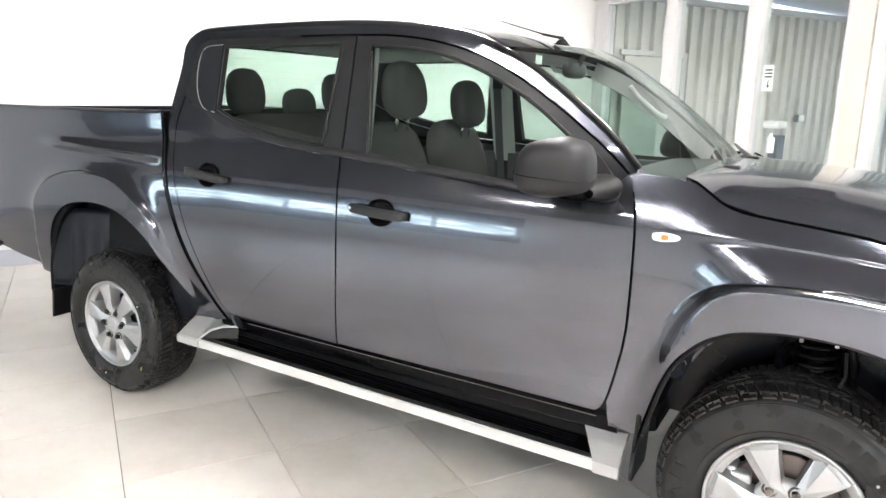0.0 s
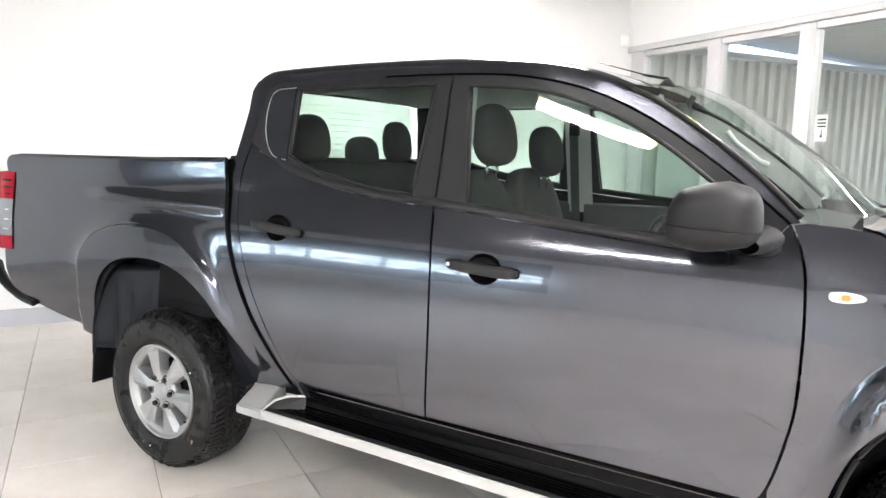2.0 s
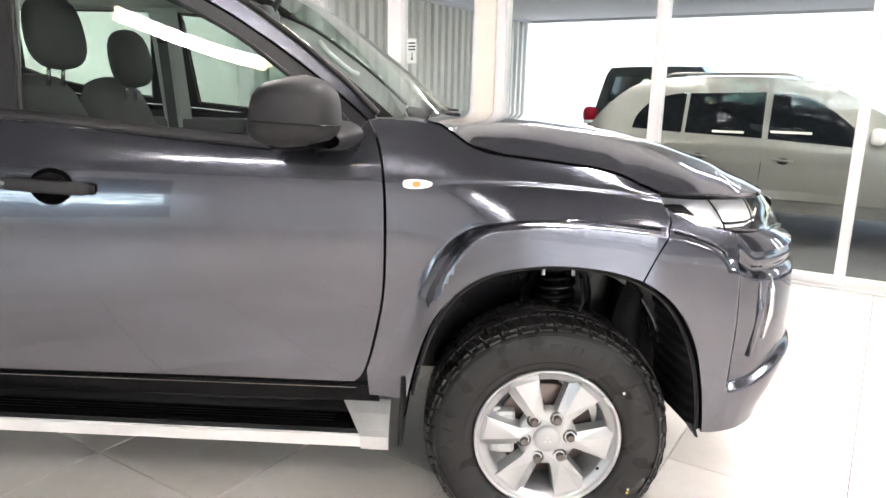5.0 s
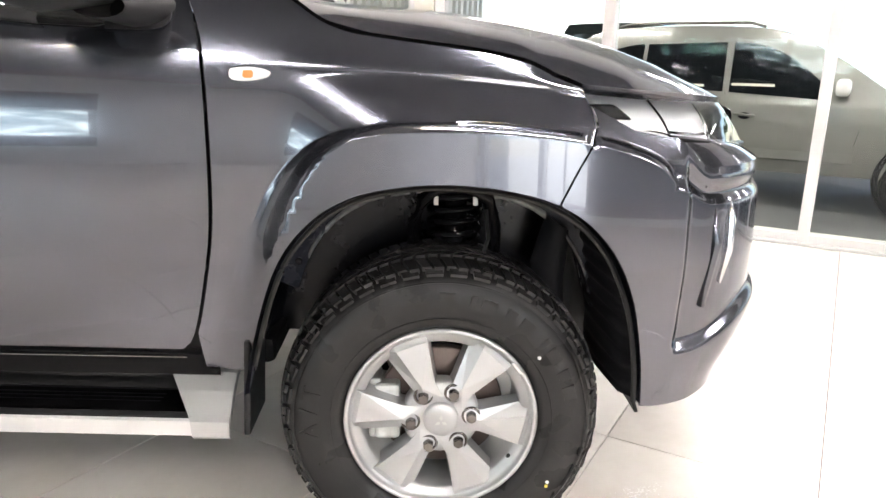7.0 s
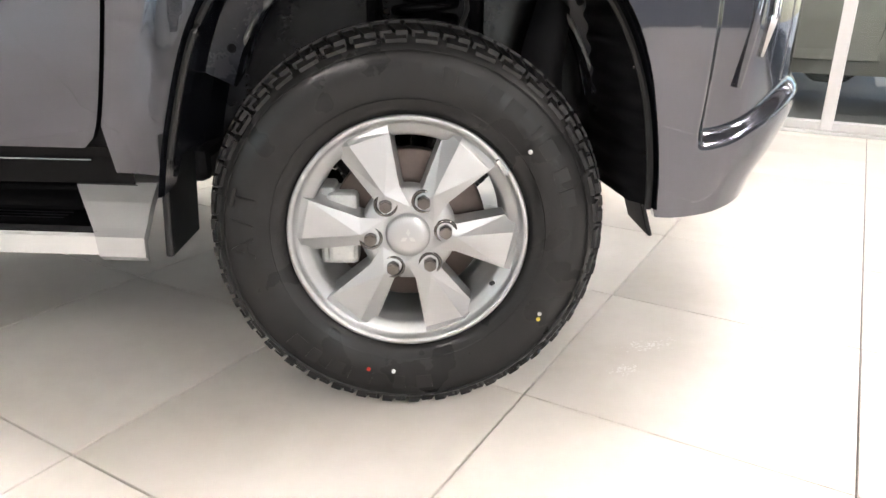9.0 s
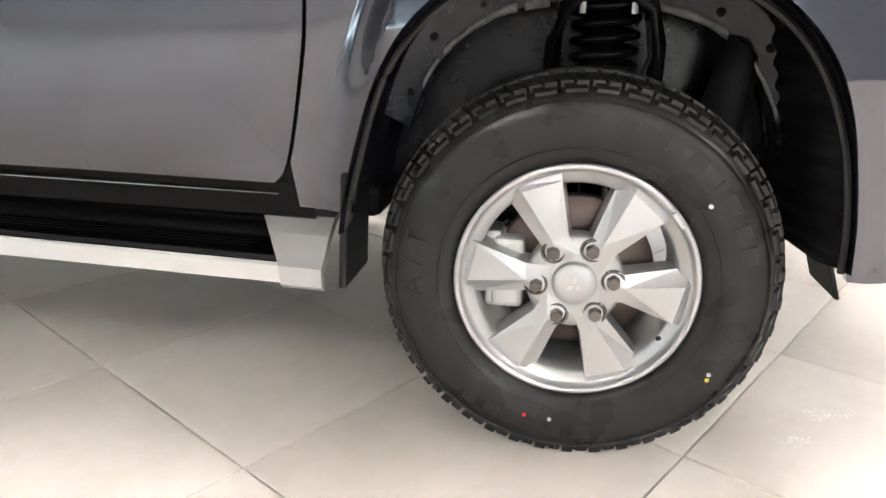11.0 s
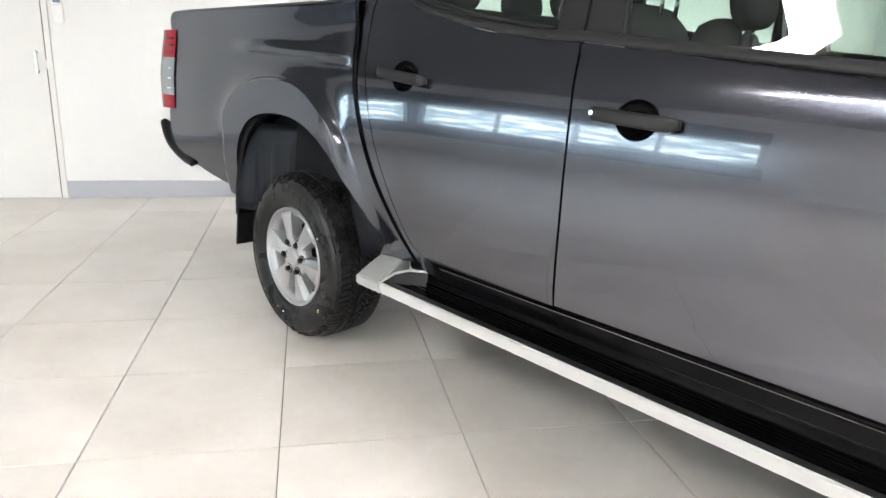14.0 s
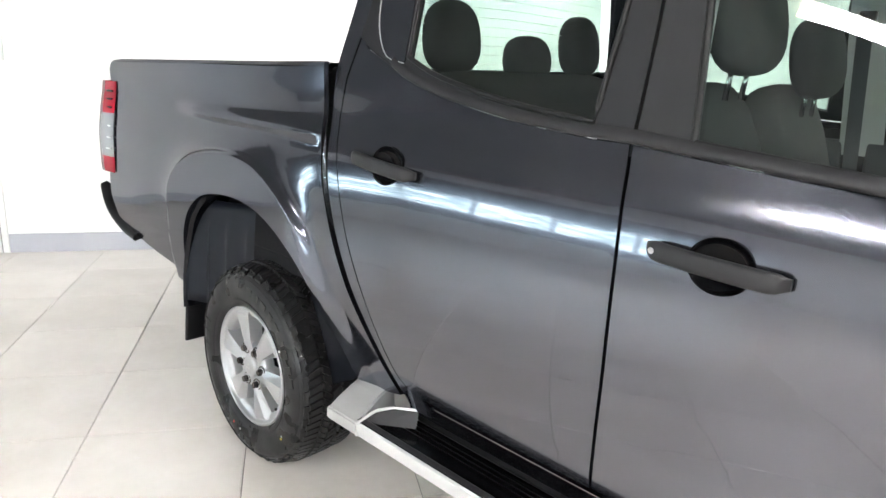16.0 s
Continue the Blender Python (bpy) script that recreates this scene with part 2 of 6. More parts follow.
# sides that close the room behind the camera
M_CHARCOAL = material("charcoal_wall_paint", (0.10, 0.10, 0.115), 0.6, noise_scale=1.5, noise_amount=0.08)
structure("wall_back_high", box((UR, VB - 0.2, 2.85), (UE, VB, ZC)), M_WALL, "white wall over the street windows", "wall")
structure("wall_back_dark_low", box((UR, VB - 0.2, 0.62), (3.7, VB, 1.05)), M_CHARCOAL, "charcoal wall band under the strip window", "wall")
structure("wall_back_plinth", box((UR, VB - 0.2, -0.15), (3.7, VB, 0.62)), M_WALL, "white plinth under the charcoal wall band", "wall")
structure("wall_back_dark_high", box((UR, VB - 0.2, 1.95), (3.7, VB, 2.85)), M_CHARCOAL, "charcoal wall over the strip window", "wall")
structure("wall_back_dark_end", box((UR, VB - 0.2, 1.05), (-1.6, VB, 1.95)), M_CHARCOAL, "charcoal wall end beside the strip window", "wall")
structure("wall_back_white", box((3.7, VB - 0.2, -0.15), (UE, VB, 2.85)), M_WALL, "plain white wall beside the strip window", "wall")
glazed_wall("window_3", [(-1.55, 0.1), (-0.3, 0.10), (0.95, 0.10), (2.2, 0.10), (3.65, 0.1)], 1.05, 1.95, "u", VB - 0.1, 0.10, 0.08, "strip window in the charcoal wall")
structure("wall_side_low", box((UE, VB, -0.15), (UE + 0.2, VG + 0.2, 0.1)), M_WALL, "white plinth under the side windows", "wall")
# unseen wall added so that the bumper's side reflects something darker
structure("wall_side_dark", box((UE, -3.53, 0.1), (UE + 0.2, VG + 0.2, 2.85)), material("slate_reflected_wall", (0.20, 0.215, 0.24), 0.6, noise_scale=1.5, noise_amount=0.06), "unseen slate grey side wall, added for the bumper's reflection", "wall")
structure("wall_side_high", box((UE, VB, 2.85), (UE + 0.2, VG + 0.2, ZC)), M_WALL, "white wall over the side windows", "wall")
glazed_wall("window_4", [(-8.9, 0.2)] + [(-7.2 + 1.8 * i, 0.14) for i in range(3)], 0.1, 2.85, "v", UE + 0.04, 0.14, 0.12, "side windows of the showroom with white posts")

# flush door in the rear wall
d = root("door_1", "closed flush white door in the rear wall", "door", BUILD, kind="structure")
part("door_leaf", box((UR + 0.004, -3.48, 0.008), (UR + 0.012, -2.600, 2.08), 0.002), M_DOORW, d)
part("door_frame", box((UR, -2.590, 0), (UR + 0.02, -2.548, 2.13), 0.003), M_DOORW, d)
part("door_frame", box((UR, -3.55, 0), (UR + 0.02, -3.48, 2.13), 0.003), M_DOORW, d)
part("door_frame", box((UR, -3.48, 2.085), (UR + 0.02, -2.590, 2.13), 0.003), M_DOORW, d)
# thin dark strips paint the shade in the gaps beside the leaf
part("door_gap", box((UR, -2.601, 0.0), (UR + 0.003, -2.589, 2.085), 0), M_GROUT_SHADE, d)
part("door_gap", box((UR, -3.482, 0.0), (UR + 0.003, -3.468, 2.085), 0), M_GROUT_SHADE, d)
hb = box((UR + 0.045, -2.667, 0.990), (UR + 0.06, -2.645, 1.172), 0.006)
box((UR + 0.012, -2.663, 1.0), (UR + 0.05, -2.649, 1.016), 0.003, bm=hb)
box((UR + 0.012, -2.663, 1.144), (UR + 0.05, -2.649, 1.16), 0.003, bm=hb)
part("door_handle", hb, M_STEEL, d, "small satin steel pull handle")
part("door_latch", box((UR + 0.012, -2.605, 1.03), (UR + 0.018, -2.587, 1.1), 0.002), M_STEEL, d)

# control panel by the door
p = root("wall_controller", "white wall controller with a small blue display", "controller", BUILD)
part("holder", box((UR, -2.512, 1.375), (UR + 0.022, -2.434, 1.515), 0.006), M_PLAST, p)
part("display_unit", box((UR, -2.506, 1.518), (UR + 0.03, -2.434, 1.592), 0.006), M_PLAST, p)
part("display", box((UR + 0.0302, -2.498, 1.526), (UR + 0.032, -2.442, 1.585), 0.001), M_SCREEN, p)
p = root("wall_sensor", "small white alarm sensor high in the corner", "sensor", BUILD)
part("sensor_body", box((UR, VG - 0.14, 2.70), (UR + 0.05, VG - 0.06, 2.82), 0.012), M_PLAST, p)
p = root("air_conditioner", "white wall mounted split air conditioner", "air conditioner", BUILD)
part("unit_body", box((UR, 0.5, 2.93), (UR + 0.2, 1.45, 3.22), 0.03), M_PLAST, p)
part("louvre", box((UR + 0.06, 0.55, 2.925), (UR + 0.19, 1.4, 2.93), 0.001), material("grey_louvre", (0.25, 0.25, 0.25), 0.5), p)


# ceiling lamps
def ceiling_lamp():
    r = root("ceiling_light", "long flat ceiling light with a white diffuser", "ceiling light", group="ceiling lights")
    part("housing", box((-0.98, -0.15, -0.06), (0.98, 0.15, 0.0), 0.01), M_PLAST, r)
    part("diffuser", box((-0.95, -0.125, -0.075), (0.95, 0.125, -0.061), 0.004), M_TUBE, r)
    for s in (-1, 1):
        part("end_cap", box((0.89 * s - 0.06, -0.128, -0.078), (0.89 * s + 0.06, 0.128, -0.0612), 0.003), M_AMBER, r, "yellowed diffuser end")
    return r


lamp = ceiling_lamp()
first = True
# the first follows its reflection; the other five are added to light the room
for u, v in ((3.4, -3.75), (7.4, -3.75), (7.4, -0.7), (7.4, 1.6), (3.4, 1.6), (-0.6, 1.9)):
    m = BUILD @ pose(u, v, ZC)
    if first:
        lamp.matrix_world = m
        first = False
    else:
        copy_thing(lamp, m)

# a glowing board of noise stands for the bright street outside the strip window
M_STREET = bpy.data.materials.new("glowing_street_board")
M_STREET.use_nodes = True
nt, n = M_STREET.node_tree, M_STREET.node_tree.nodes
p = n["Principled BSDF"]
tc, mp, no, cr = n.new("ShaderNodeTexCoord"), n.new("ShaderNodeMapping"), n.new("ShaderNodeTexNoise"), n.new("ShaderNodeValToRGB")
mp.inputs["Scale"].default_value = (0.9, 1, 4.2)
no.inputs["Scale"].default_value, no.inputs["Detail"].default_value = 1.6, 3
cr.color_ramp.elements[0].position, cr.color_ramp.elements[1].position = 0.46, 0.66
cr.color_ramp.elements[0].color, cr.color_ramp.elements[1].color = (0.10, 0.14, 0.15, 1), (0.86, 0.95, 1, 1)
nt.links.new(tc.outputs["Object"], mp.inputs[0]); nt.links.new(mp.outputs[0], no.inputs["Vector"]); nt.links.new(no.outputs[0], cr.inputs[0])
nt.links.new(cr.outputs[0], p.inputs["Emission Color"])
p.inputs["Emission Strength"].default_value = W_BACK * 0.021
p.inputs["Base Color"].default_value = (0.1, 0.1, 0.1, 1)
structure("backdrop", box((-4.2, VB - 1.6, 0.3), (6.0, VB - 1.55, 2.9)), M_STREET, "glowing noise board in place of the street beyond the strip window", "backdrop")

# ---- the truck: surfaces ----
from mathutils import geometry

M_PAINT = material("graphite_metallic_paint", PAINT, 0.18, 0.93, coat=1.0)
M_PAINT.node_tree.nodes["Principled BSDF"].inputs["Specular Tint"].default_value = (0.25, 0.25, 0.28, 1)
M_PAINT.node_tree.nodes["Principled BSDF"].inputs["Coat IOR"].default_value = 1.55
M_PAINT.node_tree.nodes["Principled BSDF"].inputs["Coat Roughness"].default_value = 0.026
M_BLACK = material("satin_black_trim", (0.010, 0.010, 0.011), 0.38, bump=0.05, bump_scale=900, spec=0.3)
M_PLASTIC = material("textured_black_plastic", (0.013, 0.0128, 0.0138), 0.50, noise_scale=8, noise_amount=0.15, bump=0.08, bump_scale=900, spec=0.32)
M_RUBBER = material("black_rubber_seal", (0.008, 0.008, 0.008), 0.5, spec=0.25)
M_GAP_SHADE = material("panel_gap_shade", (0.0015, 0.0015, 0.0016), 0.9, spec=0.0)
M_DARK = material("underbody_black", (0.006, 0.006, 0.007), 0.6, noise_scale=14, noise_amount=0.4, bump=0.4, bump_scale=60, spec=0.1)
M_LINER = material("arch_liner_steel", (0.0046, 0.0052, 0.0072), 0.24, noise_scale=10, noise_amount=0.15, bump=0.6, bump_scale=22, spec=0.22)
M_APRON = material("black_primed_steel", (0.014, 0.0155, 0.021), 0.26, noise_scale=16, noise_amount=0.2, bump=0.25, bump_scale=40, spec=0.3)
M_CARGLASS = glass_material("tinted_car_glass", (0.66, 0.775, 0.725), 0.07)
M_WSGLASS = glass_material("windscreen_glass", (0.70, 0.80, 0.755), 0.10)
M_CHROME = material("chrome", (0.75, 0.75, 0.76), 0.08, 1.0)


def smooth01(t):
    t = np.clip(t, 0, 1)
    return t * t * (3 - 2 * t)


def spline(pts, n):
    """Points evenly along a Catmull-Rom curve through pts."""
    p = np.array(pts, float)
    q = np.vstack([2 * p[0] - p[1], p, 2 * p[-1] - p[-2]])
    out = []
    for i in range(1, len(q) - 2):
        for t in np.linspace(0, 1, 24, endpoint=False):
            a, b, c, d = q[i - 1], q[i], q[i + 1], q[i + 2]
            out.append(0.5 * (2 * b + (c - a) * t + (2 * a - 5 * b + 4 * c - d) * t * t + (3 * b - a - 3 * c + d) * t ** 3))
    out.append(p[-1])
    out = np.array(out)
    s = np.r_[0, np.cumsum(np.linalg.norm(np.diff(out, axis=0), axis=1))]
    k = np.linspace(0, s[-1], n)
    return np.stack([np.interp(k, s, out[:, j]) for j in range(out.shape[1])], 1)


def resample(poly, step):
    """A closed outline cut into steps, its corners kept."""
    out = []
    p = [np.array(q, float) for q in poly]
    for a, b in zip(p, p[1:] + p[:1]):
        n = max(1, int(np.linalg.norm(b - a) / step))
        out += [a + (b - a) * k / n for k in range(n)]
    return np.array(out)


def inside(pts, poly):
    x, z = pts[:, 0], pts[:, 1]
    r = np.zeros(len(pts), bool)
    for (ax, az), (bx, bz) in zip(poly, np.roll(poly, -1, 0)):
        c = ((az > z) != (bz > z)) & (x < (bx - ax) * (z - az) / (bz - az + 1e-12) + ax)
        r ^= c
    return r


def far_from(pts, poly, closed=True):
    """The distance of points to a line of segments."""
    best = np.full(len(pts), 9.0)
    q = np.roll(poly, -1, 0) if closed else poly[1:]
    for a, b in zip(poly, q):
        d = b - a
        t = np.clip(((pts - a) @ d) / (d @ d + 1e-12), 0, 1)
        best = np.minimum(best, np.linalg.norm(pts - (a + t[:, None] * d), axis=1))
    return best


# half width of the body side over height
WZ = [0.36, 0.45, 0.53, 0.62, 0.72, 0.82, 0.92, 1.02, 1.10, 1.16, 1.21, 1.26, 1.32]
WW = [0.715, 0.742, 0.770, 0.791, 0.806, 0.815, 0.819, 0.817, 0.810, 0.797, 0.780, 0.758, 0.745]
FA = spline([(2.575, 0.40), (2.60, 0.54), (2.65, 0.705), (2.72, 0.805), (2.81, 0.864), (2.92, 0.889), (3.03, 0.893), (3.14, 0.880), (3.225, 0.855), (3.298, 0.808), (3.357, 0.735), (3.402, 0.63), (3.425, 0.51), (3.432, 0.40)], 90)
FO = spline([(2.455, 0.40), (2.486, 0.49), (2.537, 0.62), (2.585, 0.752), (2.646, 0.877), (2.737, 0.965), (2.857, 1.003), (3.007, 1.012), (3.156, 1.006), (3.297, 0.990), (3.391, 0.964), (3.447, 0.938), (3.475, 0.900)], 66)
RA = spline([(-0.43, 0.45), (-0.425, 0.60), (-0.39, 0.745), (-0.33, 0.86), (-0.22, 0.935), (-0.06, 0.963), (0.11, 0.953), (0.25, 0.905), (0.36, 0.825), (0.45, 0.70), (0.515, 0.58), (0.56, 0.47)], 80)
RO = spline([(-0.63, 0.50), (-0.60, 0.70), (-0.553, 0.89), (-0.45, 1.015), (-0.32, 1.08), (-0.15, 1.112), (0.03, 1.112), (0.16, 1.085), (0.28, 1.02), (0.38, 0.935), (0.46, 0.82), (0.56, 0.66), (0.64, 0.50)], 60)
F_IN = np.vstack([FO, [(3.483, 0.86), (3.487, 0.3), (2.42, 0.3)]])
R_IN = np.vstack([RO, [(0.66, 0.3), (-0.66, 0.3)]])


def flare(p, ring, area, wide):
    d = far_from(p, ring, False)
    return np.where(inside(p, area), smooth01(d / wide), 0.0)


WING_X = [2.45, 2.668, 2.748, 2.86, 3.01, 3.167, 3.272, 3.47]
SHUT_Z = [1.275, 1.252, 1.200, 1.172, 1.155, 1.128, 1.085, 1.07]
SHUT_W = [0.756, 0.760, 0.775, 0.784, 0.786, 0.786, 0.780, 0.76]
FOLD_W = 0.824                                                                   # half width at the crease


def w_wing(x, z):
    """The wing's profile with its folds rounded off."""
    return sum(wing_profile(x, z + o) for o in (-0.0065, -0.004, -0.0013, 0.0013, 0.004, 0.0065)) / 6


def wing_profile(x, z):
    """Front wing above its flare: a face leaning in, a narrow upright crease band, a hollow face down to the flare."""
    top = np.interp(x, [2.45, 2.70, 2.853, 3.003, 3.153, 3.30, 3.47], [1.112, 1.114, 1.113, 1.106, 1.094, 1.074, 1.045])
    low = top - 0.015
    zs = np.maximum(np.interp(x, WING_X, SHUT_Z), top + 0.02)
    a = (z - top) / (zs - top)
    lean = FOLD_W - (FOLD_W - np.interp(x, WING_X, SHUT_W)) * (0.82 * a + 0.18 * a * np.abs(a))
    d = np.maximum(low - z, 0)
    hollow = FOLD_W + 0.075 * (0.2 + 0.8 * smooth01((x - 2.62) / 0.30)) * (1 - np.exp(-d / 0.10))
    return np.where(z > top, lean, np.where(z > low, FOLD_W, hollow))


BED_Z, BED_W = [0.5, 1.0, 1.15, 1.28, 1.35, 1.385, 1.40], [0.0, 0.0, 0.010, 0.042, 0.055, 0.054, 0.046]


def w_lower(p):
    """Half width of the lower body at (x, z)."""
    x, z = p[:, 0], p[:, 1]
    k = np.interp(z, WZ, WW)
    for s in (0.02, 0.045):
        k = k + np.interp(z + s, WZ, WW) + np.interp(z - s, WZ, WW)
    k = k / 5
    up = smooth01((z - 0.70) / 0.25)
    k = k + smooth01((x - 2.50) / 0.40) * up * (w_wing(x, z) - k)
    k = k + 0.022 * smooth01((0.75 - x) / 0.5) * smooth01((z - 0.5) / 0.3)        # tub side
    bed = smooth01((0.46 - x) / 0.34)
    k = k + bed * np.interp(z, BED_Z, BED_W)
    k = k - 0.008 * smooth01((-0.75 - x) / 0.6)
    # front flare: an upright band with a crisp upper edge that softens down its rear leg
    face = 0.893 - 0.035 * smooth01((2.92 - x) / 0.36) - 0.02 * (z - 0.95) - 0.30 * np.maximum(0.78 - z, 0) * smooth01((2.95 - x) / 0.3) - 0.16 * np.maximum(0.72 - z, 0) * smooth01((x - 2.95) / 0.3)
    wide = 0.11 - 0.088 * smooth01((x - 2.56) / 0.26)
    d = far_from(p, FO, False)
    k = k + np.where(inside(p, F_IN), smooth01((d + 0.004) / wide), 0.0) * (face - k)
    k = k - 0.055 * smooth01((x - 3.2) / 0.45)
    # rear flare: above the wheel the side swells out to its crisp edge, its legs run out softly
    over = smooth01((z - 0.78) / 0.20)
    near = far_from(p, RO, False)
    swell = np.where(inside(p, R_IN), 1.0, np.exp(-near / 0.05)) * over
    k = k + 0.022 * swell * smooth01((0.42 - x) / 0.10) + (0.040 - 0.020 * over) * flare(p, RO, R_IN, 0.075 - 0.055 * over) * (0.25 + 0.75 * smooth01((0.60 - x) / 0.3))
    # swage over the rear wheel, running back from the door
    k = k + 0.015 * smooth01(1 - np.abs(z - (1.215 - 0.03 * x)) / 0.040) * smooth01((x + 0.55) / 0.25) * smooth01((0.42 - x) / 0.05)
    return k


def w_upper(p):
    x, z = p[:, 0], p[:, 1]
    k = np.interp(z, [1.0, 1.18, 1.27, 1.67, 1.71, 1.74, 1.77], [0.80, 0.772, 0.752, 0.686, 0.672, 0.650, 0.61])
    return k - 0.05 * smooth01((x - 1.65) / 0.85) + 0.026 * smooth01((0.70 - x) / 0.25) * smooth01((1.66 - z) / 0.42)


def mirrored(me, name):
    m2 = me.copy()
    m2.name = name
    for v in m2.vertices:
        v.co.y = -v.co.y
    m2.flip_normals()
    return m2


def panel(name, outline, w, mat, parent, label="", holes=(), step=0.03, fold=0.018, proud=0.0, both=True, extra=None):
    """A skin over an outline in x and z, laid on the half width w, with its rim turned in."""
    loops = [resample(outline, min(step, 0.02))] + [resample(h, min(step, 0.02)) for h in holes]
    lo, hi = loops[0].min(0), loops[0].max(0)
    gx, gz = np.meshgrid(np.arange(lo[0], hi[0], step), np.arange(lo[1], hi[1], step))
    pts = np.stack([gx.ravel(), gz.ravel()], 1)
    ok = inside(pts, loops[0]) & (far_from(pts, loops[0]) > step * 0.45)
    for h in loops[1:]:
        ok &= ~inside(pts, h) & (far_from(pts, h) > step * 0.45)
    if extra is not None:
        for curve, reach in extra:
            ok &= far_from(pts, curve, False) > reach + 0.006
            rows = [curve + o * np.stack([np.gradient(curve[:, 1]), -np.gradient(curve[:, 0])], 1) / np.linalg.norm(np.gradient(curve, axis=0), axis=1)[:, None] for o in np.arange(-reach, reach + 0.001, 0.006)]
            add = np.vstack(rows)
            near = inside(add, loops[0]) & (far_from(add, loops[0]) > 0.006)
            pts, ok = np.vstack([pts, add]), np.r_[ok, near]
    pts = pts[ok]
    verts, edges, n0 = [], [], 0
    for l in loops:
        verts += [Vector(q) for q in l]
        edges += [(n0 + i, n0 + (i + 1) % len(l)) for i in range(len(l))]
        n0 += len(l)
    rim_n = n0
    verts += [Vector(q) for q in pts]
    ov, oe, of, _, _, _ = geometry.delaunay_2d_cdt(verts, edges, [], 0, 1e-6)
    a = np.array([tuple(v) for v in ov])
    cent = np.array([a[list(f)].mean(0) for f in of])
    keep = inside(cent, loops[0])
    for h in loops[1:]:
        keep &= ~inside(cent, h)
    faces = [f for f, k in zip(of, keep) if k]
    e = 1e-3
    wy = w(a)
    dx = (w(a + [e, 0]) - w(a - [e, 0])) / (2 * e)
    dz = (w(a + [0, e]) - w(a - [0, e])) / (2 * e)
    nor = np.stack([-dx, -np.ones(len(a)), -dz], 1)
    nor /= np.linalg.norm(nor, axis=1)[:, None]
    co = [(p[0], -(h + proud), p[1]) for p, h in zip(a, wy)]
    fs = []
    for f in faces:
        q = [np.array(co[i]) for i in f[:3]]
        up = np.cross(q[1] - q[0], q[2] - q[0])
        fs.append(tuple(f) if up[1] < 0 else tuple(reversed(f)))
    # rim: the border is turned in
    border = {}
    for f in fs:
        for i, j in zip(f, f[1:] + f[:1]):
            border[(i, j)] = 1
    rim = [(i, j) for i, j in border if (j, i) not in border]
    normals = [tuple(q) for q in nor]
    if fold:
        extra = {}
        for i, j in rim:
            for k in (i, j):
                if k not in extra:
                    extra[k] = len(co)
                    co.append((co[k][0], co[k][1] + fold, co[k][2]))
                    normals.append(normals[k])
            fs.append((j, i, extra[i], extra[j]))
    me = bpy.data.meshes.new(name)
    me.from_pydata(co, [], fs)
    me.materials.append(mat)
    me.shade_smooth()
    loops_n = []
    for poly in me.polygons:
        flat = len(poly.vertices) == 4 and fold
        for vi in poly.vertices:
            loops_n.append(tuple(poly.normal) if flat else normals[vi])
    me.normals_split_custom_set(loops_n)
    ob = new(name, me)
    ob.parent = parent
    if label:
        ob["label"] = label
    if both:
        m2 = me.copy()
        for v in m2.vertices:
            v.co.y = -v.co.y
        m2.flip_normals()
        ln = []
        for poly in m2.polygons:
            flat = len(poly.vertices) == 4 and fold
            for vi in poly.vertices:
                q = normals[vi]
                ln.append(tuple(poly.normal) if flat else (q[0], -q[1], q[2]))
        m2.normals_split_custom_set(ln)
        o2 = new(name, m2)
        o2.parent = parent
        if label:
            o2["label"] = label
        return ob, o2
    return ob, None


def loft(sections, closed=False, bm=None, flip=False):
    """A skin through rows of points, each row as long as the next."""
    bm = bm or bmesh.new()
    rows = [[bm.verts.new(tuple(p)) for p in s] for s in sections]
    for a, b in zip(rows, rows[1:]):
        n = len(a)
        for i in range(n if closed else n - 1):
            j = (i + 1) % n
            f = (a[i], a[j], b[j], b[i])
            bm.faces.new(f[::-1] if flip else f)
    return bm


def tube(points, r, seg=8, bm=None, caps=True):
    """A round bar along points."""
    bm = bm or bmesh.new()
    pts = [Vector(p) for p in points]
    rows = []
    for i, p in enumerate(pts):
        d = (pts[min(i + 1, len(pts) - 1)] - pts[max(i - 1, 0)]).normalized()
        a = d.cross(Vector((0, 0, 1)) if abs(d.z) < 0.9 else Vector((1, 0, 0))).normalized()
        b = d.cross(a)
        k = r[i] if isinstance(r, (list, tuple)) else r
        rows.append([bm.verts.new(p + (a * math.cos(t) + b * math.sin(t)) * k) for t in [2 * math.pi * s / seg for s in range(seg)]])
    for a, b in zip(rows, rows[1:]):
        for i in range(seg):
            bm.faces.new((a[i], b[i], b[(i + 1) % seg], a[(i + 1) % seg]))
    if caps:
        bm.faces.new(rows[0]); bm.faces.new(rows[-1][::-1])
    bmesh.ops.recalc_face_normals(bm, faces=bm.faces)
    return bm


def both_sides(make, *args, **kw):
    """Makes a part for the right side and its mirror image for the left."""
    out = []
    for s in (1, -1):
        out.append(make(s, *args, **kw))
    return out


def flip_y(bm, s):
    if s < 0:
        bmesh.ops.transform(bm, matrix=Matrix.Diagonal((1, -1, 1, 1)), verts=bm.verts)
        bmesh.ops.reverse_faces(bm, faces=bm.faces)
    return bm


truck = root("pickup_truck", "graphite grey double cab pickup truck parked on the tiles", "pickup truck")

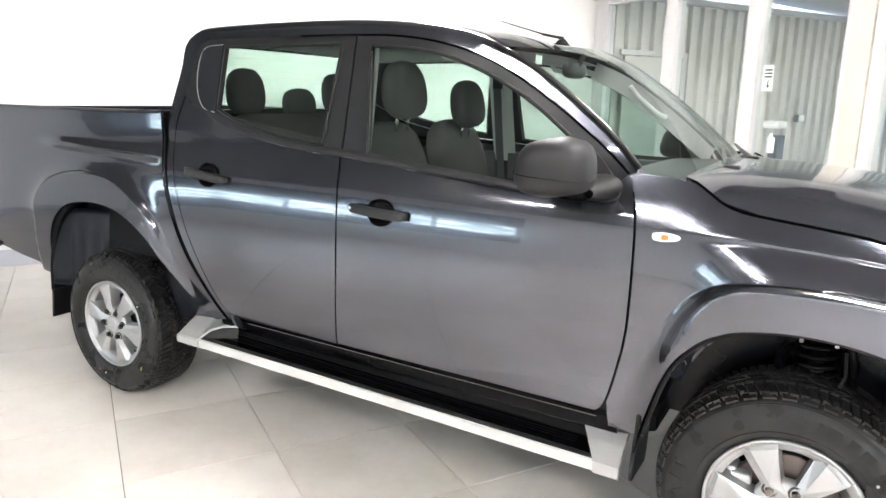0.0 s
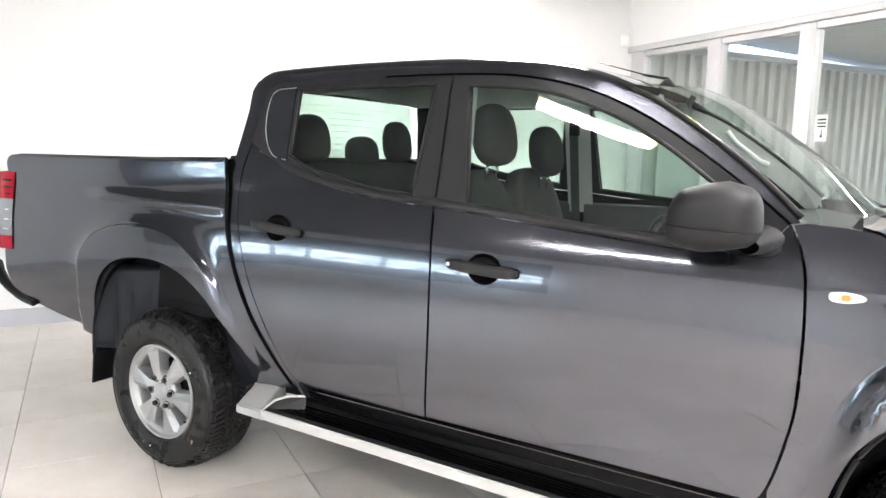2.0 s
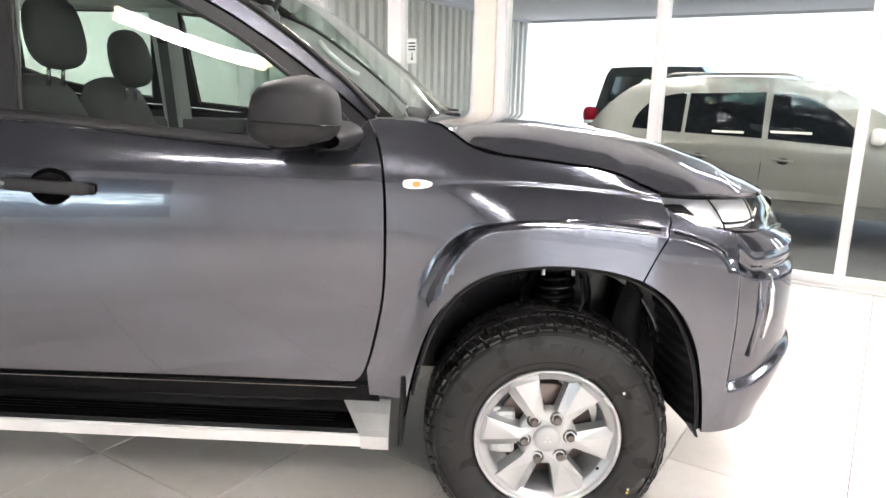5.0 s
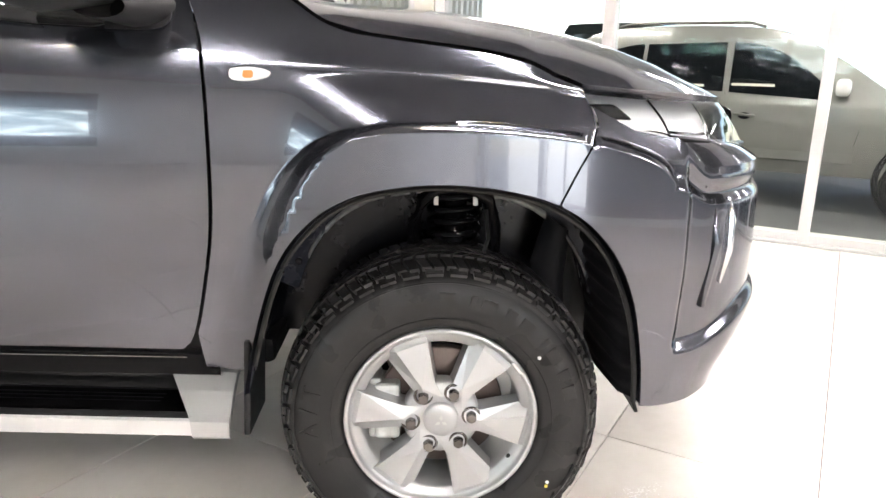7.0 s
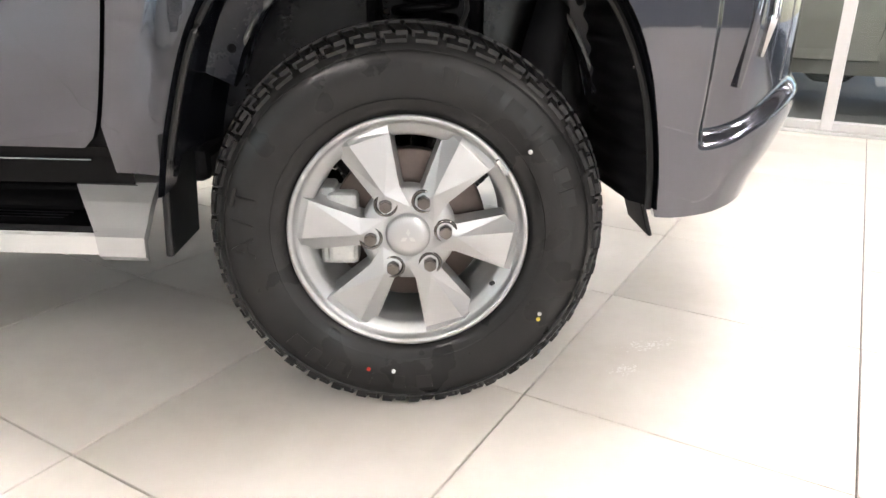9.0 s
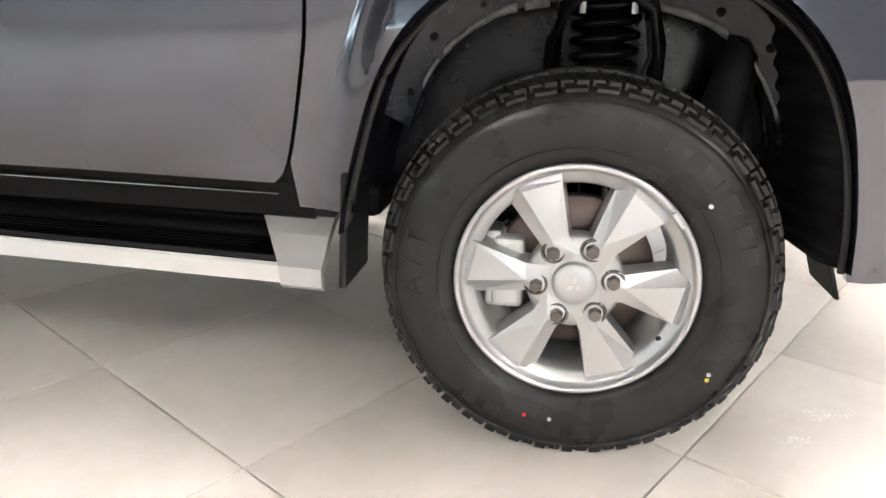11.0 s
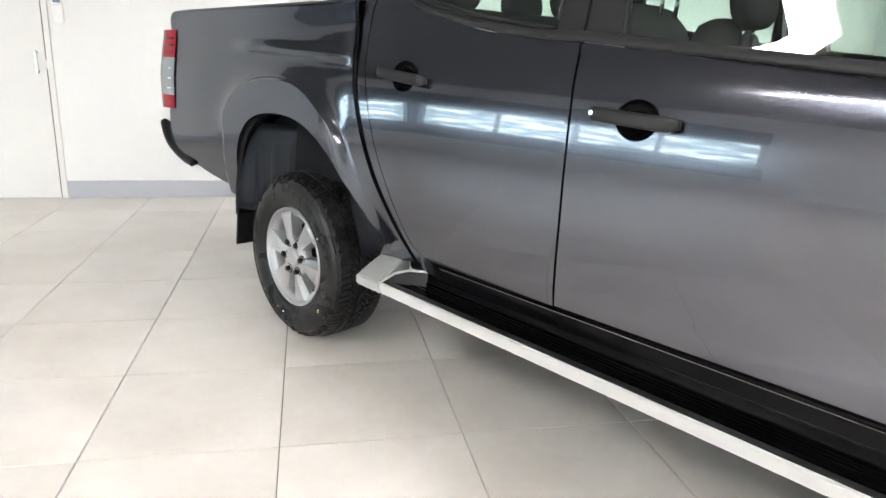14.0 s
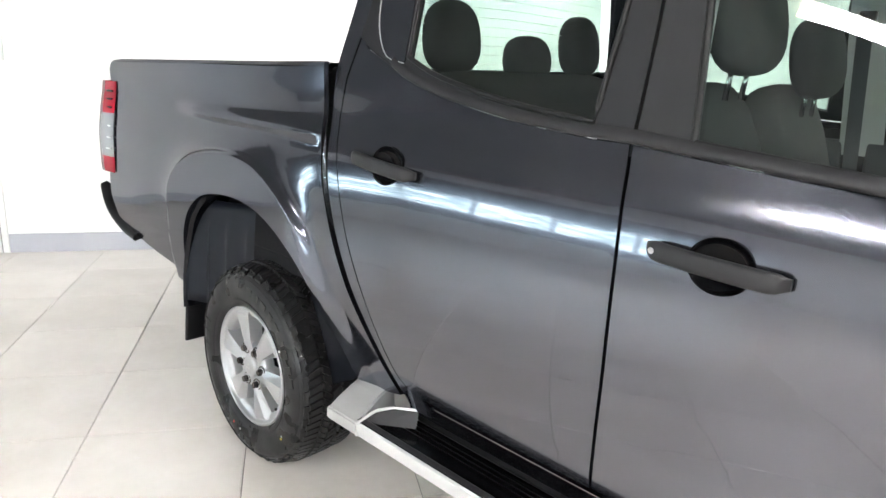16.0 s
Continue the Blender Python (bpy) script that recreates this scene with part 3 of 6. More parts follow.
# outlines in x and z
GAP = 0.004
bedgap = spline([(0.392, 1.40), (0.405, 1.28), (0.463, 1.03), (0.555, 0.80), (0.662, 0.625), (0.755, 0.50)], 30)
reardoor = spline([(0.455, 1.255), (0.466, 1.20), (0.500, 1.09), (0.556, 0.92), (0.635, 0.745), (0.715, 0.60), (0.765, 0.545), (0.83, 0.522)], 30)
bline = spline([(1.372, 1.252), (1.388, 1.15), (1.397, 1.03), (1.396, 0.82), (1.384, 0.65), (1.368, 0.515)], 20)
frontdoor = spline([(2.47, 1.262), (2.497, 1.20), (2.514, 1.12), (2.521, 0.97), (2.517, 0.80), (2.50, 0.69), (2.474, 0.58), (2.452, 0.52), (2.43, 0.498)], 30)
belt_r = spline([(0.52, 1.435), (0.62, 1.392), (0.70, 1.352), (0.85, 1.313), (1.05, 1.278), (1.25, 1.258), (1.372, 1.252)], 30)
belt_f = spline([(1.372, 1.252), (1.70, 1.222), (2.05, 1.192), (2.20, 1.180)], 20)
shift = lambda c, dx: np.array(c) + [dx, 0]
# rear door skin: rear edge runs up into the pillar
p_rear = np.vstack([shift(reardoor, GAP), [(1.366, 0.512)], shift(bline[::-1], -GAP)[1:], belt_r[::-1], [(0.49, 1.47)], [(0.462, 1.36)]])
p_front = np.vstack([shift(bline[::-1], GAP), belt_f[1:], [(2.30, 1.176), (2.42, 1.205), (2.462, 1.26)], shift(frontdoor, -GAP), [(2.0, 0.507)]])


def w_cab(p):
    k = smooth01((p[:, 1] - 1.14) / 0.2)
    return w_lower(p) * (1 - k) + w_upper(p) * k


def ellipse(cx, cz, rx, rz, n=28):
    return np.array([(cx + rx * math.cos(2 * math.pi * k / n), cz + rz * math.sin(2 * math.pi * k / n)) for k in range(n)])


cup_r, cup_f = ellipse(0.693, 1.137, 0.060, 0.050), ellipse(1.598, 1.066, 0.060, 0.050)
rear_door, rear_door_l = panel("rear_door", p_rear, w_cab, M_PAINT, truck, holes=[cup_r], step=0.02)
front_door, front_door_l = panel("front_door", p_front, w_cab, M_PAINT, truck, holes=[cup_f], step=0.02)

rail = spline([(0.437, 1.60), (0.443, 1.68), (0.475, 1.724), (0.56, 1.738), (0.916, 1.745), (1.32, 1.740), (1.64, 1.716), (1.844, 1.682), (1.962, 1.640), (2.089, 1.580), (2.243, 1.475), (2.376, 1.370), (2.487, 1.267)], 60)
door_top = spline([(2.462, 1.262), (2.36, 1.345), (2.20, 1.462), (2.03, 1.567), (1.86, 1.640), (1.65, 1.686), (1.40, 1.703), (1.0, 1.706), (0.70, 1.704), (0.575, 1.698), (0.530, 1.66), (0.505, 1.58), (0.482, 1.47)], 70)
strip_in = np.vstack([[(0.455, 1.36)], shift(reardoor, 0), [(0.86, 0.505), (0.86, 0.47), (0.78, 0.47)]])
cab_out = np.vstack([shift(bedgap[::-1], 0.012), [(0.412, 1.45)], rail, door_top, strip_in])
panel("cab_side", cab_out, w_cab, M_PAINT, truck)

rear_glass_o = np.vstack([[(0.70, 1.669), (1.324, 1.672), (1.277, 1.288)], spline([(1.277, 1.288), (1.042, 1.318), (0.812, 1.366), (0.686, 1.412)], 14)[1:]])
front_glass_o = np.vstack([[(1.497, 1.267), (1.461, 1.661)], spline([(1.461, 1.661), (1.697, 1.641), (1.894, 1.584), (2.085, 1.489), (2.231, 1.385), (2.33, 1.30)], 24)[1:], [(2.33, 1.19), (2.16, 1.203)]])
bup = 1.386
top_r = door_top[door_top[:, 0] < bup - 0.006]
top_f = door_top[door_top[:, 0] > bup + 0.006]
frame_r = np.vstack([[(bup - 0.004, 1.703)], top_r, [(0.487, 1.462)], belt_r[1:-1] + [0, 0.003], [(1.369, 1.256)]])
frame_f = np.vstack([[(1.377, 1.255)], belt_f[1:] + [0, 0.003], [(2.30, 1.18), (2.42, 1.208)], top_f, [(bup + 0.004, 1.703)]])
q_out = spline([(0.672, 1.398), (0.60, 1.418), (0.553, 1.50), (0.545, 1.60), (0.575, 1.668), (0.682, 1.680)], 20)
fr = panel("window_frame", frame_r, w_cab, M_BLACK, rear_door, holes=[rear_glass_o], step=0.04)
ff = panel("window_frame", frame_f, w_cab, M_BLACK, front_door, holes=[front_glass_o], step=0.04)
panel("quarter_trim", q_out, w_cab, M_PAINT, rear_door, proud=0.004, fold=0.006)
inset = lambda p: w_upper(p) - 0.010
for o, par in ((rear_glass_o, rear_door), (front_glass_o, front_door)):
    for g in panel("door_glass", o, inset, M_CARGLASS, par, "lightly green tinted side glass", step=0.08, fold=0):
        g.visible_shadow = False

# tub side and front wing
tub = np.vstack([shift(bedgap, -0.014), [(0.60, 0.47)], RA[::-1][1:-2], [(-0.44, 0.53), (-0.62, 0.575), (-0.80, 0.60), (-1.0, 0.64), (-1.17, 0.70)],
                 [(-1.215, 0.80), (-1.21, 0.90)], [(-1.145, 0.92), (-1.135, 1.10), (-1.150, 1.30)], spline([(-1.20, 1.305), (-1.205, 1.345), (-1.19, 1.375), (-1.155, 1.392), (-1.08, 1.394)], 12), [(-0.5, 1.390)]])


def w_tub(p):
    """The tub stands a little proud of the cab across the gap."""
    x, z = p[:, 0], p[:, 1]
    full = 0.4 + 0.6 * smooth01((0.46 - x) / 0.9)
    return w_lower(p) + (full - smooth01((0.46 - x) / 0.34)) * np.interp(z, BED_Z, BED_W)


tub_side = panel("tub_side", tub, w_tub, M_PAINT, truck, step=0.016, extra=[(RO, 0.056)])
hood_x = [2.60, 2.668, 2.748, 2.86, 3.01, 3.167, 3.272, 3.40, 3.55, 3.66, 3.72, 3.76, 3.775]
hood_e = [1.268, 1.252, 1.200, 1.172, 1.155, 1.128, 1.085, 1.074, 1.064, 1.055, 1.05, 1.047, 1.045]
hood_c = [1.268, 1.268, 1.265, 1.258, 1.246, 1.228, 1.212, 1.182, 1.136, 1.092, 1.066, 1.052, 1.047]
hood_y = [0.70, 0.74, 0, 0, 0, 0, 0, 0.755, 0.655, 0.53, 0.42, 0.25, 0.05]
hood_y = [y or float(w_lower(np.array([[x, e]]))[0]) - 0.004 for x, e, y in zip(hood_x, hood_e, hood_y)]
seam = spline([(3.272, 1.080), (3.297, 1.012), (3.285, 0.98), (3.255, 0.925), (3.222, 0.857)], 14)
arch_l = FA[(FA[:, 0] < 3.222) & (FA[:, 1] > 0.46)]
wing_top = [tuple(q) for q in spline([(2.668, 1.252), (2.70, 1.232), (2.748, 1.200), (2.80, 1.181), (2.86, 1.172), (3.01, 1.155), (3.10, 1.143), (3.167, 1.128)], 24)]
wing = np.vstack([shift(frontdoor[::-1], GAP)[2:], [(2.50, 1.268), (2.60, 1.263)], wing_top, seam, arch_l[::-1], [(2.585, 0.45), (2.47, 0.45)]])
CREASE = spline([(2.53, 1.106), (2.70, 1.107), (2.853, 1.106), (3.003, 1.099), (3.153, 1.087), (3.27, 1.072)], 60)
panel("front_wing", wing, w_lower, M_PAINT, truck, step=0.014, extra=[(FO, 0.042), (CREASE, 0.024)])

# bumper: side piece and the part round the front
arch_r = FA[(FA[:, 0] > 3.226) & (FA[:, 1] > 0.41)]
side_b = np.vstack([shift(seam, 0.005)[2:], arch_r, [(3.440, 0.395), (3.468, 0.392), (3.468, 0.985), (3.38, 1.0)]])
panel("bumper_side", side_b, w_lower, M_PAINT, truck, step=0.014, extra=[(FO, 0.042)])


def ramp(t):
    return float(smooth01(np.array(t)))


BUMPER_PLAN = spline([(0, 0), (0.06, 0.012), (0.13, 0.038), (0.22, 0.105), (0.305, 0.225), (0.37, 0.42), (0.405, 0.80)], 60)


WIDTHS = {}                                # half width at the flare's edge by height


def bumper_point(dx, dy, z, out=0.0):
    """A point of the bumper's face: dx ahead of the flare and dy inward; the face is set back between its lower lip and its shoulder."""
    k = dx / 0.405
    if z not in WIDTHS:
        WIDTHS[z] = float(w_lower(np.array([[3.468, z]]))[0])
    w0 = WIDTHS[z]
    back = 0.095 * ramp((0.60 - z) / 0.24) + 0.03 * ramp((z - 0.86) / 0.12)
    ledge = 0.515 + 0.085 * ramp((dx - 0.05) / 0.26)
    sunk = 0.025 * ramp((z - ledge) / 0.035) * ramp((0.968 - z) / 0.050) * ramp((dx - 0.026) / 0.022)
    x = 3.468 + dx - back * k - 0.35 * sunk * ramp((dx - 0.12) / 0.1)
    y = -max(0, w0 - (dy + sunk - out) * w0 / 0.80)
    return (x, y, z + 0.045 * ramp((0.5 - z) / 0.1) * k * k - 0.062 * ramp(dx / 0.10) * ramp((z - 0.76) / 0.22))


def front_bumper(s):
    """The bumper from the flare's upright edge round to the middle: a face set back, and a lip below that stands out."""
    plan = [(d, float(np.interp(d, BUMPER_PLAN[:, 0], BUMPER_PLAN[:, 1]))) for d in np.linspace(0, 0.055, 14)]
    plan += [tuple(q) for q in BUMPER_PLAN if q[0] > 0.06]
    rows = [[bumper_point(dx, dy, z) for dx, dy in plan] for z in np.linspace(0.392, 0.985, 100)]
    b = loft(rows)
    bmesh.ops.recalc_face_normals(b, faces=b.faces)
    face = part("bumper_front", flip_y(b, s), M_PAINT, truck, smooth=True)
    # its upper side rises back to the headlamp and the grille
    inner = []
    for x, y, z in rows[-1]:
        xl = 3.40 + (x - 3.468) * 0.92
        inner.append((xl, max(y, -float(np.interp(xl, [3.33, 3.47, 3.57, 3.65, 3.72, 3.775], [0.820, 0.795, 0.730, 0.640, 0.515, 0.435]))), float(np.interp(xl, [3.335, 3.775], [1.006, 0.950]))))
    b = loft([[Vector(p).lerp(Vector(q), t) + Vector((0, 0, 0.006 * math.sin(math.pi * t))) for p, q in zip(rows[-1], inner)] for t in (0, 0.25, 0.5, 0.75, 1)])
    bmesh.ops.recalc_face_normals(b, faces=b.faces)
    part("bumper_top", flip_y(b, s), M_PAINT, truck, smooth=True)
    return face


both_sides(front_bumper)


def hood():
    rows = []
    for x in np.linspace(2.63, 3.775, 60):
        ye, e, c = (float(np.interp(x, hood_x, k)) for k in (hood_y, hood_e, hood_c))
        row = []
        for t in np.linspace(-1, 1, 41):
            a = abs(t)
            z = e + 0.004 + (c - e) * (1 - a ** 3.4) + 0.006 * float(smooth01(np.array((0.72 - a) / 0.16))) * float(smooth01(np.array((x - 2.7) / 0.3))) * float(smooth01(np.array((3.7 - x) / 0.3)))
            row.append((x, t * (ye - 0.004), z))
        rows.append(row)
    b = loft(rows)
    bmesh.ops.recalc_face_normals(b, faces=b.faces)
    # turned edge
    rim = [e for e in b.edges if e.is_boundary]
    r = bmesh.ops.extrude_edge_only(b, edges=rim)
    for v in [q for q in r["geom"] if isinstance(q, bmesh.types.BMVert)]:
        v.co.z -= 0.02
        v.co.y *= 0.985
    for e in rim:
        e.smooth = False
    return part("bonnet", b, M_PAINT, truck, smooth=True)


bonnet = hood()
# black tubes draw the shade in the bonnet and door shut lines
for s in (1, -1):
    edge = [(x, -s * (float(w_lower(np.array([[x, z]]))[0]) - 0.003), z + 0.002) for x, z in spline([(2.655, 1.256)] + wing_top + [(3.272, 1.083)], 40)]
    part("bonnet_gap", tube(edge, 0.0048, 6), M_GAP_SHADE, truck, smooth=True)
    gap = [(x, -s * (float(w_cab(np.array([[x, z]]))[0]) + 0.0005), z) for x, z in door_top[:46]]
    part("door_gap", tube(gap, 0.0038, 6), M_GAP_SHADE, truck, smooth=True)


def roof():
    rows = []
    for x in np.linspace(0.445, 2.0, 50):
        zr = float(np.interp(x, rail[:, 0], rail[:, 1]))
        w = float(w_cab(np.array([[x, zr]]))[0])
        row = []
        for t in np.linspace(0, 1, 30):
            a = t * math.pi / 2
            y = w * (1 - 0.13 * (1 - math.cos(min(1, t * 3) * math.pi / 2)) - 0.87 * max(0, (t - 0.333) / 0.667))
            rise = 0.030 * math.sin(min(1, t * 3) * math.pi / 2) + 0.018 * math.sin(max(0, (t - 0.333) / 0.667) * math.pi / 2)
            row.append((x, -y, zr + rise * float(smooth01(np.array((x - 0.43) / 0.06)))))
        rows.append(row + [(p[0], -p[1], p[2]) for p in row[-2::-1]])
    b = loft(rows)
    bmesh.ops.recalc_face_normals(b, faces=b.faces)
    return part("roof", b, M_PAINT, truck, smooth=True)


roof()


def screen(name, edge, bulge, mat, label):
    """Glass across the cab between a right edge curve and its mirror image."""
    rows = []
    for x, y, z in edge:
        rows.append([(x + bulge * (1 - t * t), y * t, z + 0.02 * (1 - t * t)) for t in np.linspace(1, -1, 21)])
    b = loft(rows)
    bmesh.ops.recalc_face_normals(b, faces=b.faces)
    ob = part(name, b, mat, truck, label, smooth=True)
    ob.visible_shadow = False
    return ob


a_edge = [(x, -float(w_cab(np.array([[x, z]]))[0]) + 0.03, z + 0.012) for x, z in rail[rail[:, 0] > 1.95]]
screen_edge = a_edge + [(2.525, a_edge[-1][1] + 0.01, 1.246), (2.565, a_edge[-1][1] + 0.02, 1.210)]
for s in (1, -1):
    part("windscreen_seal", tube([(x, s * (y - 0.012), z + 0.001) for x, y, z in a_edge], 0.010, 6), M_RUBBER, truck, smooth=True)
    part("windscreen_trim", tube([(x, s * (y - 0.004), z + 0.010) for x, y, z in a_edge], 0.0022, 5), M_CHROME, truck, smooth=True)
screen("windscreen", screen_edge, 0.17, M_WSGLASS, "pale green tinted windscreen")
c_edge = [(0.45 + (z - 1.36) * 0.02, -0.60 + (z - 1.36) * 0.1, z) for z in np.linspace(1.36, 1.68, 6)]
screen("rear_screen", c_edge, -0.02, M_CARGLASS, "tinted rear screen with fine heater lines")

# ---- wheels ----
M_TYRE = material("tyre_rubber", (0.0130, 0.0128, 0.0130), 0.36, noise_scale=12, noise_amount=0.25, bump=0.08, bump_scale=260, spec=0.24)
uneven_gloss(M_TYRE, 9.0, 0.20, 0.50)
M_ALLOY = material("silver_alloy_paint", (0.39, 0.395, 0.40), 0.36, 0.7, noise_scale=30, noise_amount=0.02, coat=0.3)
M_DISC = material("brake_disc_steel", (0.10, 0.078, 0.07), 0.45, 0.8, noise_scale=14, noise_amount=0.2)
M_NUT = material("dark_chrome_nut", (0.15, 0.14, 0.135), 0.24, 1.0)
M_CALIPER = material("cast_caliper", (0.45, 0.46, 0.45), 0.45, 0.6, noise_scale=20, noise_amount=0.2)


def revolve(profile, seg=96, bm=None):
    """Turns (r, y) round the wheel's axle, the y axis."""
    rows = []
    for k in range(seg):
        a = 2 * math.pi * k / seg
        rows.append([(r * math.cos(a), y, r * math.sin(a)) for r, y in profile])
    rows.append(rows[0])
    b = loft(rows, bm=bm)
    bmesh.ops.remove_doubles(b, verts=b.verts, dist=1e-5)
    bmesh.ops.recalc_face_normals(b, faces=b.faces)
    return b



def ring_point(r, a, y):
    return Vector((r * math.cos(a), y, r * math.sin(a)))


def sector_block(bm, r0, r1, a0, a1, y0, y1, skew=0.0, chamfer=0.0):
    """A block between two radii, two angles and two depths; skew turns its inner end."""
    v = [bm.verts.new(ring_point(r - (chamfer if r == r1 and y == y0 else 0), a + (skew if y == y1 else 0), y)) for r in (r0, r1) for y in (y0, y1) for a in (a0, a1)]
    for f in ((0, 1, 3, 2), (4, 6, 7, 5), (0, 4, 5, 1), (2, 3, 7, 6), (0, 2, 6, 4), (1, 5, 7, 3)):
        bm.faces.new([v[i] for i in f])


FLAT = -0.3535


def settle_down(bm):
    """The tyre is pressed flat where it stands."""
    for v in bm.verts:
        if v.co.z < FLAT:
            v.co.z = FLAT + (v.co.z - FLAT) * 0.06
    return bm


M_DOT = {c: material("tyre_mark_" + c, k, 0.6) for c, k in (("white", (0.7, 0.7, 0.7)), ("yellow", (0.7, 0.55, 0.08)), ("red", (0.7, 0.05, 0.03)))}


def wheel(front):
    r = new("front_wheel" if front else "rear_wheel", bpy.data.meshes.new("hub_core"))
    core = revolve([(0.0, 0.06), (0.05, 0.06), (0.075, 0.055), (0.075, 0.15), (0.0, 0.15)], 24)
    core.to_mesh(r.data)
    r.data.materials.append(M_DARK)
    prof = [(0.205, 0.022), (0.218, 0.010), (0.224, 0.000), (0.236, -0.006), (0.262, -0.013), (0.290, -0.014), (0.312, -0.009), (0.330, 0.000), (0.338, 0.012), (0.344, 0.024), (0.350, 0.05), (0.352, 0.12), (0.3505, 0.19), (0.347, 0.224), (0.32, 0.246), (0.28, 0.252), (0.24, 0.244), (0.205, 0.22)]
    t = part("tyre", settle_down(revolve([tuple(q) for q in spline(prof, 64)], 144)), M_TYRE, r, "black all-terrain tyre with chunky tread", True)
    # tread: narrow shoulder lugs that run a little down the side, three rows of staggered blocks with cuts between
    b = bmesh.new()
    n = 84
    st = 2 * math.pi / n
    for k in range(n):
        a = st * k
        odd = k % 2
        sector_block(b, 0.338, 0.3625, a, a + st * 0.74, 0.014 if odd else 0.019, 0.060, st * 0.55, 0.010)
        if odd:
            sector_block(b, 0.333, 0.349, a + st * 0.05, a + st * 1.45, 0.0045, 0.020, st * 0.1, 0.009)
        sector_block(b, 0.346, 0.3665, a + st * 0.5, a + st * 1.22, 0.066, 0.094, -st * 0.7)
        sector_block(b, 0.346, 0.3672, a + st * (0.1 if odd else 0.3), a + st * (0.80 if odd else 1.02), 0.100, 0.130, st * 0.7)
        sector_block(b, 0.346, 0.3665, a + st * 0.2, a + st * 0.92, 0.137, 0.164, -st * 0.7)
        sector_block(b, 0.342, 0.3635, a + st * 0.4, a + st * 1.14, 0.171, 0.222, st * 0.55)
    bmesh.ops.recalc_face_normals(b, faces=b.faces)
    part("tread", settle_down(b), M_TYRE, t)["kind"] = "stuff"
    # rib rings and lettering bars on the side wall
    b = revolve([(0.322, -0.002), (0.3235, -0.010), (0.325, -0.002)], 96)
    revolve([(0.243, -0.006), (0.2445, -0.0125), (0.246, -0.007)], 96, bm=b)
    part("sidewall_rib", settle_down(b), M_TYRE, t, smooth=True)
    b = bmesh.new()
    for a0, count, step in ((math.radians(12), 9, math.radians(9.2)), (math.radians(222), 7, math.radians(8.5))):
        for k in range(count):
            a = a0 + k * step
            sector_block(b, 0.277, 0.303, a, a + step * (0.66, 0.5, 0.7, 0.24)[k % 4], -0.0152, -0.010, 0, -0.001)
    bmesh.ops.recalc_face_normals(b, faces=b.faces)
    part("side_lettering", b, M_LETTER, t, "raised plain bars in place of lettering")["kind"] = "stuff"
    # readable type mark, its letters standing towards the rim's outside
    for ch, deg in (("A", 184), ("/", 174.5), ("T", 166)):
        text = bpy.data.curves.new("type_mark", "FONT")
        text.body, text.size, text.align_x, text.align_y, text.extrude = ch, 0.058, "CENTER", "CENTER", 0.0012
        tmp = new("type_mark_curve", text)
        bm_t = bmesh.new()
        me = bpy.data.meshes.new_from_object(tmp)
        bm_t.from_mesh(me)
        bpy.data.objects.remove(tmp)
        bmesh.ops.transform(bm_t, matrix=Matrix.Translation(ring_point(0.290, math.radians(deg), -0.0145)) @ Matrix.Rotation(math.radians(90 - deg), 4, "Y") @ pose(0, 0, 0, 90, 0, 0), verts=bm_t.verts)
        part("type_mark", bm_t, M_LETTER, t, "raised letter of the type mark")
    for c, ang, rad in (("white", 37, 0.262), ("yellow", -33, 0.288), ("white", -31, 0.284), ("red", -106, 0.272), ("white", -96, 0.268)):
        b = bmesh.new()
        bmesh.ops.create_cone(b, cap_ends=True, segments=12, radius1=0.004, radius2=0.004, depth=0.003)
        bmesh.ops.transform(b, matrix=Matrix.Translation(ring_point(rad, math.radians(ang), -0.0145)) @ pose(0, 0, 0, 90, 0, 0), verts=b.verts)
        part("paint_mark", b, M_DOT[c], t)
    # rim
    rim = part("rim", revolve([(0.2165, 0.010), (0.2165, 0.001), (0.213, -0.001), (0.2075, 0.000), (0.205, 0.004), (0.2035, 0.011), (0.198, 0.014), (0.184, 0.019), (0.179, 0.026), (0.177, 0.060), (0.174, 0.12), (0.182, 0.19), (0.20, 0.21)], 120), M_ALLOY, r, "silver six spoke alloy rim", True)
    b = bmesh.new()
    for k in range(6):
        c = math.radians(-3 + 60 * k)

        def q(rad, deg, y):
            return b.verts.new(ring_point(rad, c + math.radians(deg), y))
        # near face: hub end, waist and wide outer end, with one folded facet
        h0, h1 = q(0.052, -30, 0.010), q(0.052, 30, 0.010)
        m0, m1, mc = q(0.092, -17, 0.010), q(0.092, 16, 0.012), q(0.086, 2, 0.002)
        o0, o1, oc = q(0.187, -17, 0.008), q(0.186, 14, 0.026), q(0.190, 5.0, 0.005)
        e0, e1, ec = q(0.202, -17, 0.014), q(0.202, 14, 0.026), q(0.202, 5, 0.014)
        hb = [q(0.052, -30, 0.05), q(0.052, 30, 0.05)]
        mb = [q(0.096, -20, 0.055), q(0.096, 18, 0.055)]
        ob = [q(0.190, -18.5, 0.060), q(0.190, 15.5, 0.060)]
        for f in ((h0, m0, mc), (h0, mc, h1), (h1, mc, m1), (m0, o0, mc), (mc, o0, oc), (mc, oc, o1), (mc, o1, m1), (o0, e0, ec), (o0, ec, oc), (oc, ec, e1), (oc, e1, o1),
                  (h0, hb[0], mb[0]), (h0, mb[0], m0), (m0, mb[0], ob[0]), (m0, ob[0], o0), (h1, mb[1], hb[1]), (h1, m1, mb[1]), (m1, ob[1], mb[1]), (m1, o1, ob[1]), (o0, ob[0], e0), (o1, e1, ob[1])):
            b.faces.new(f)
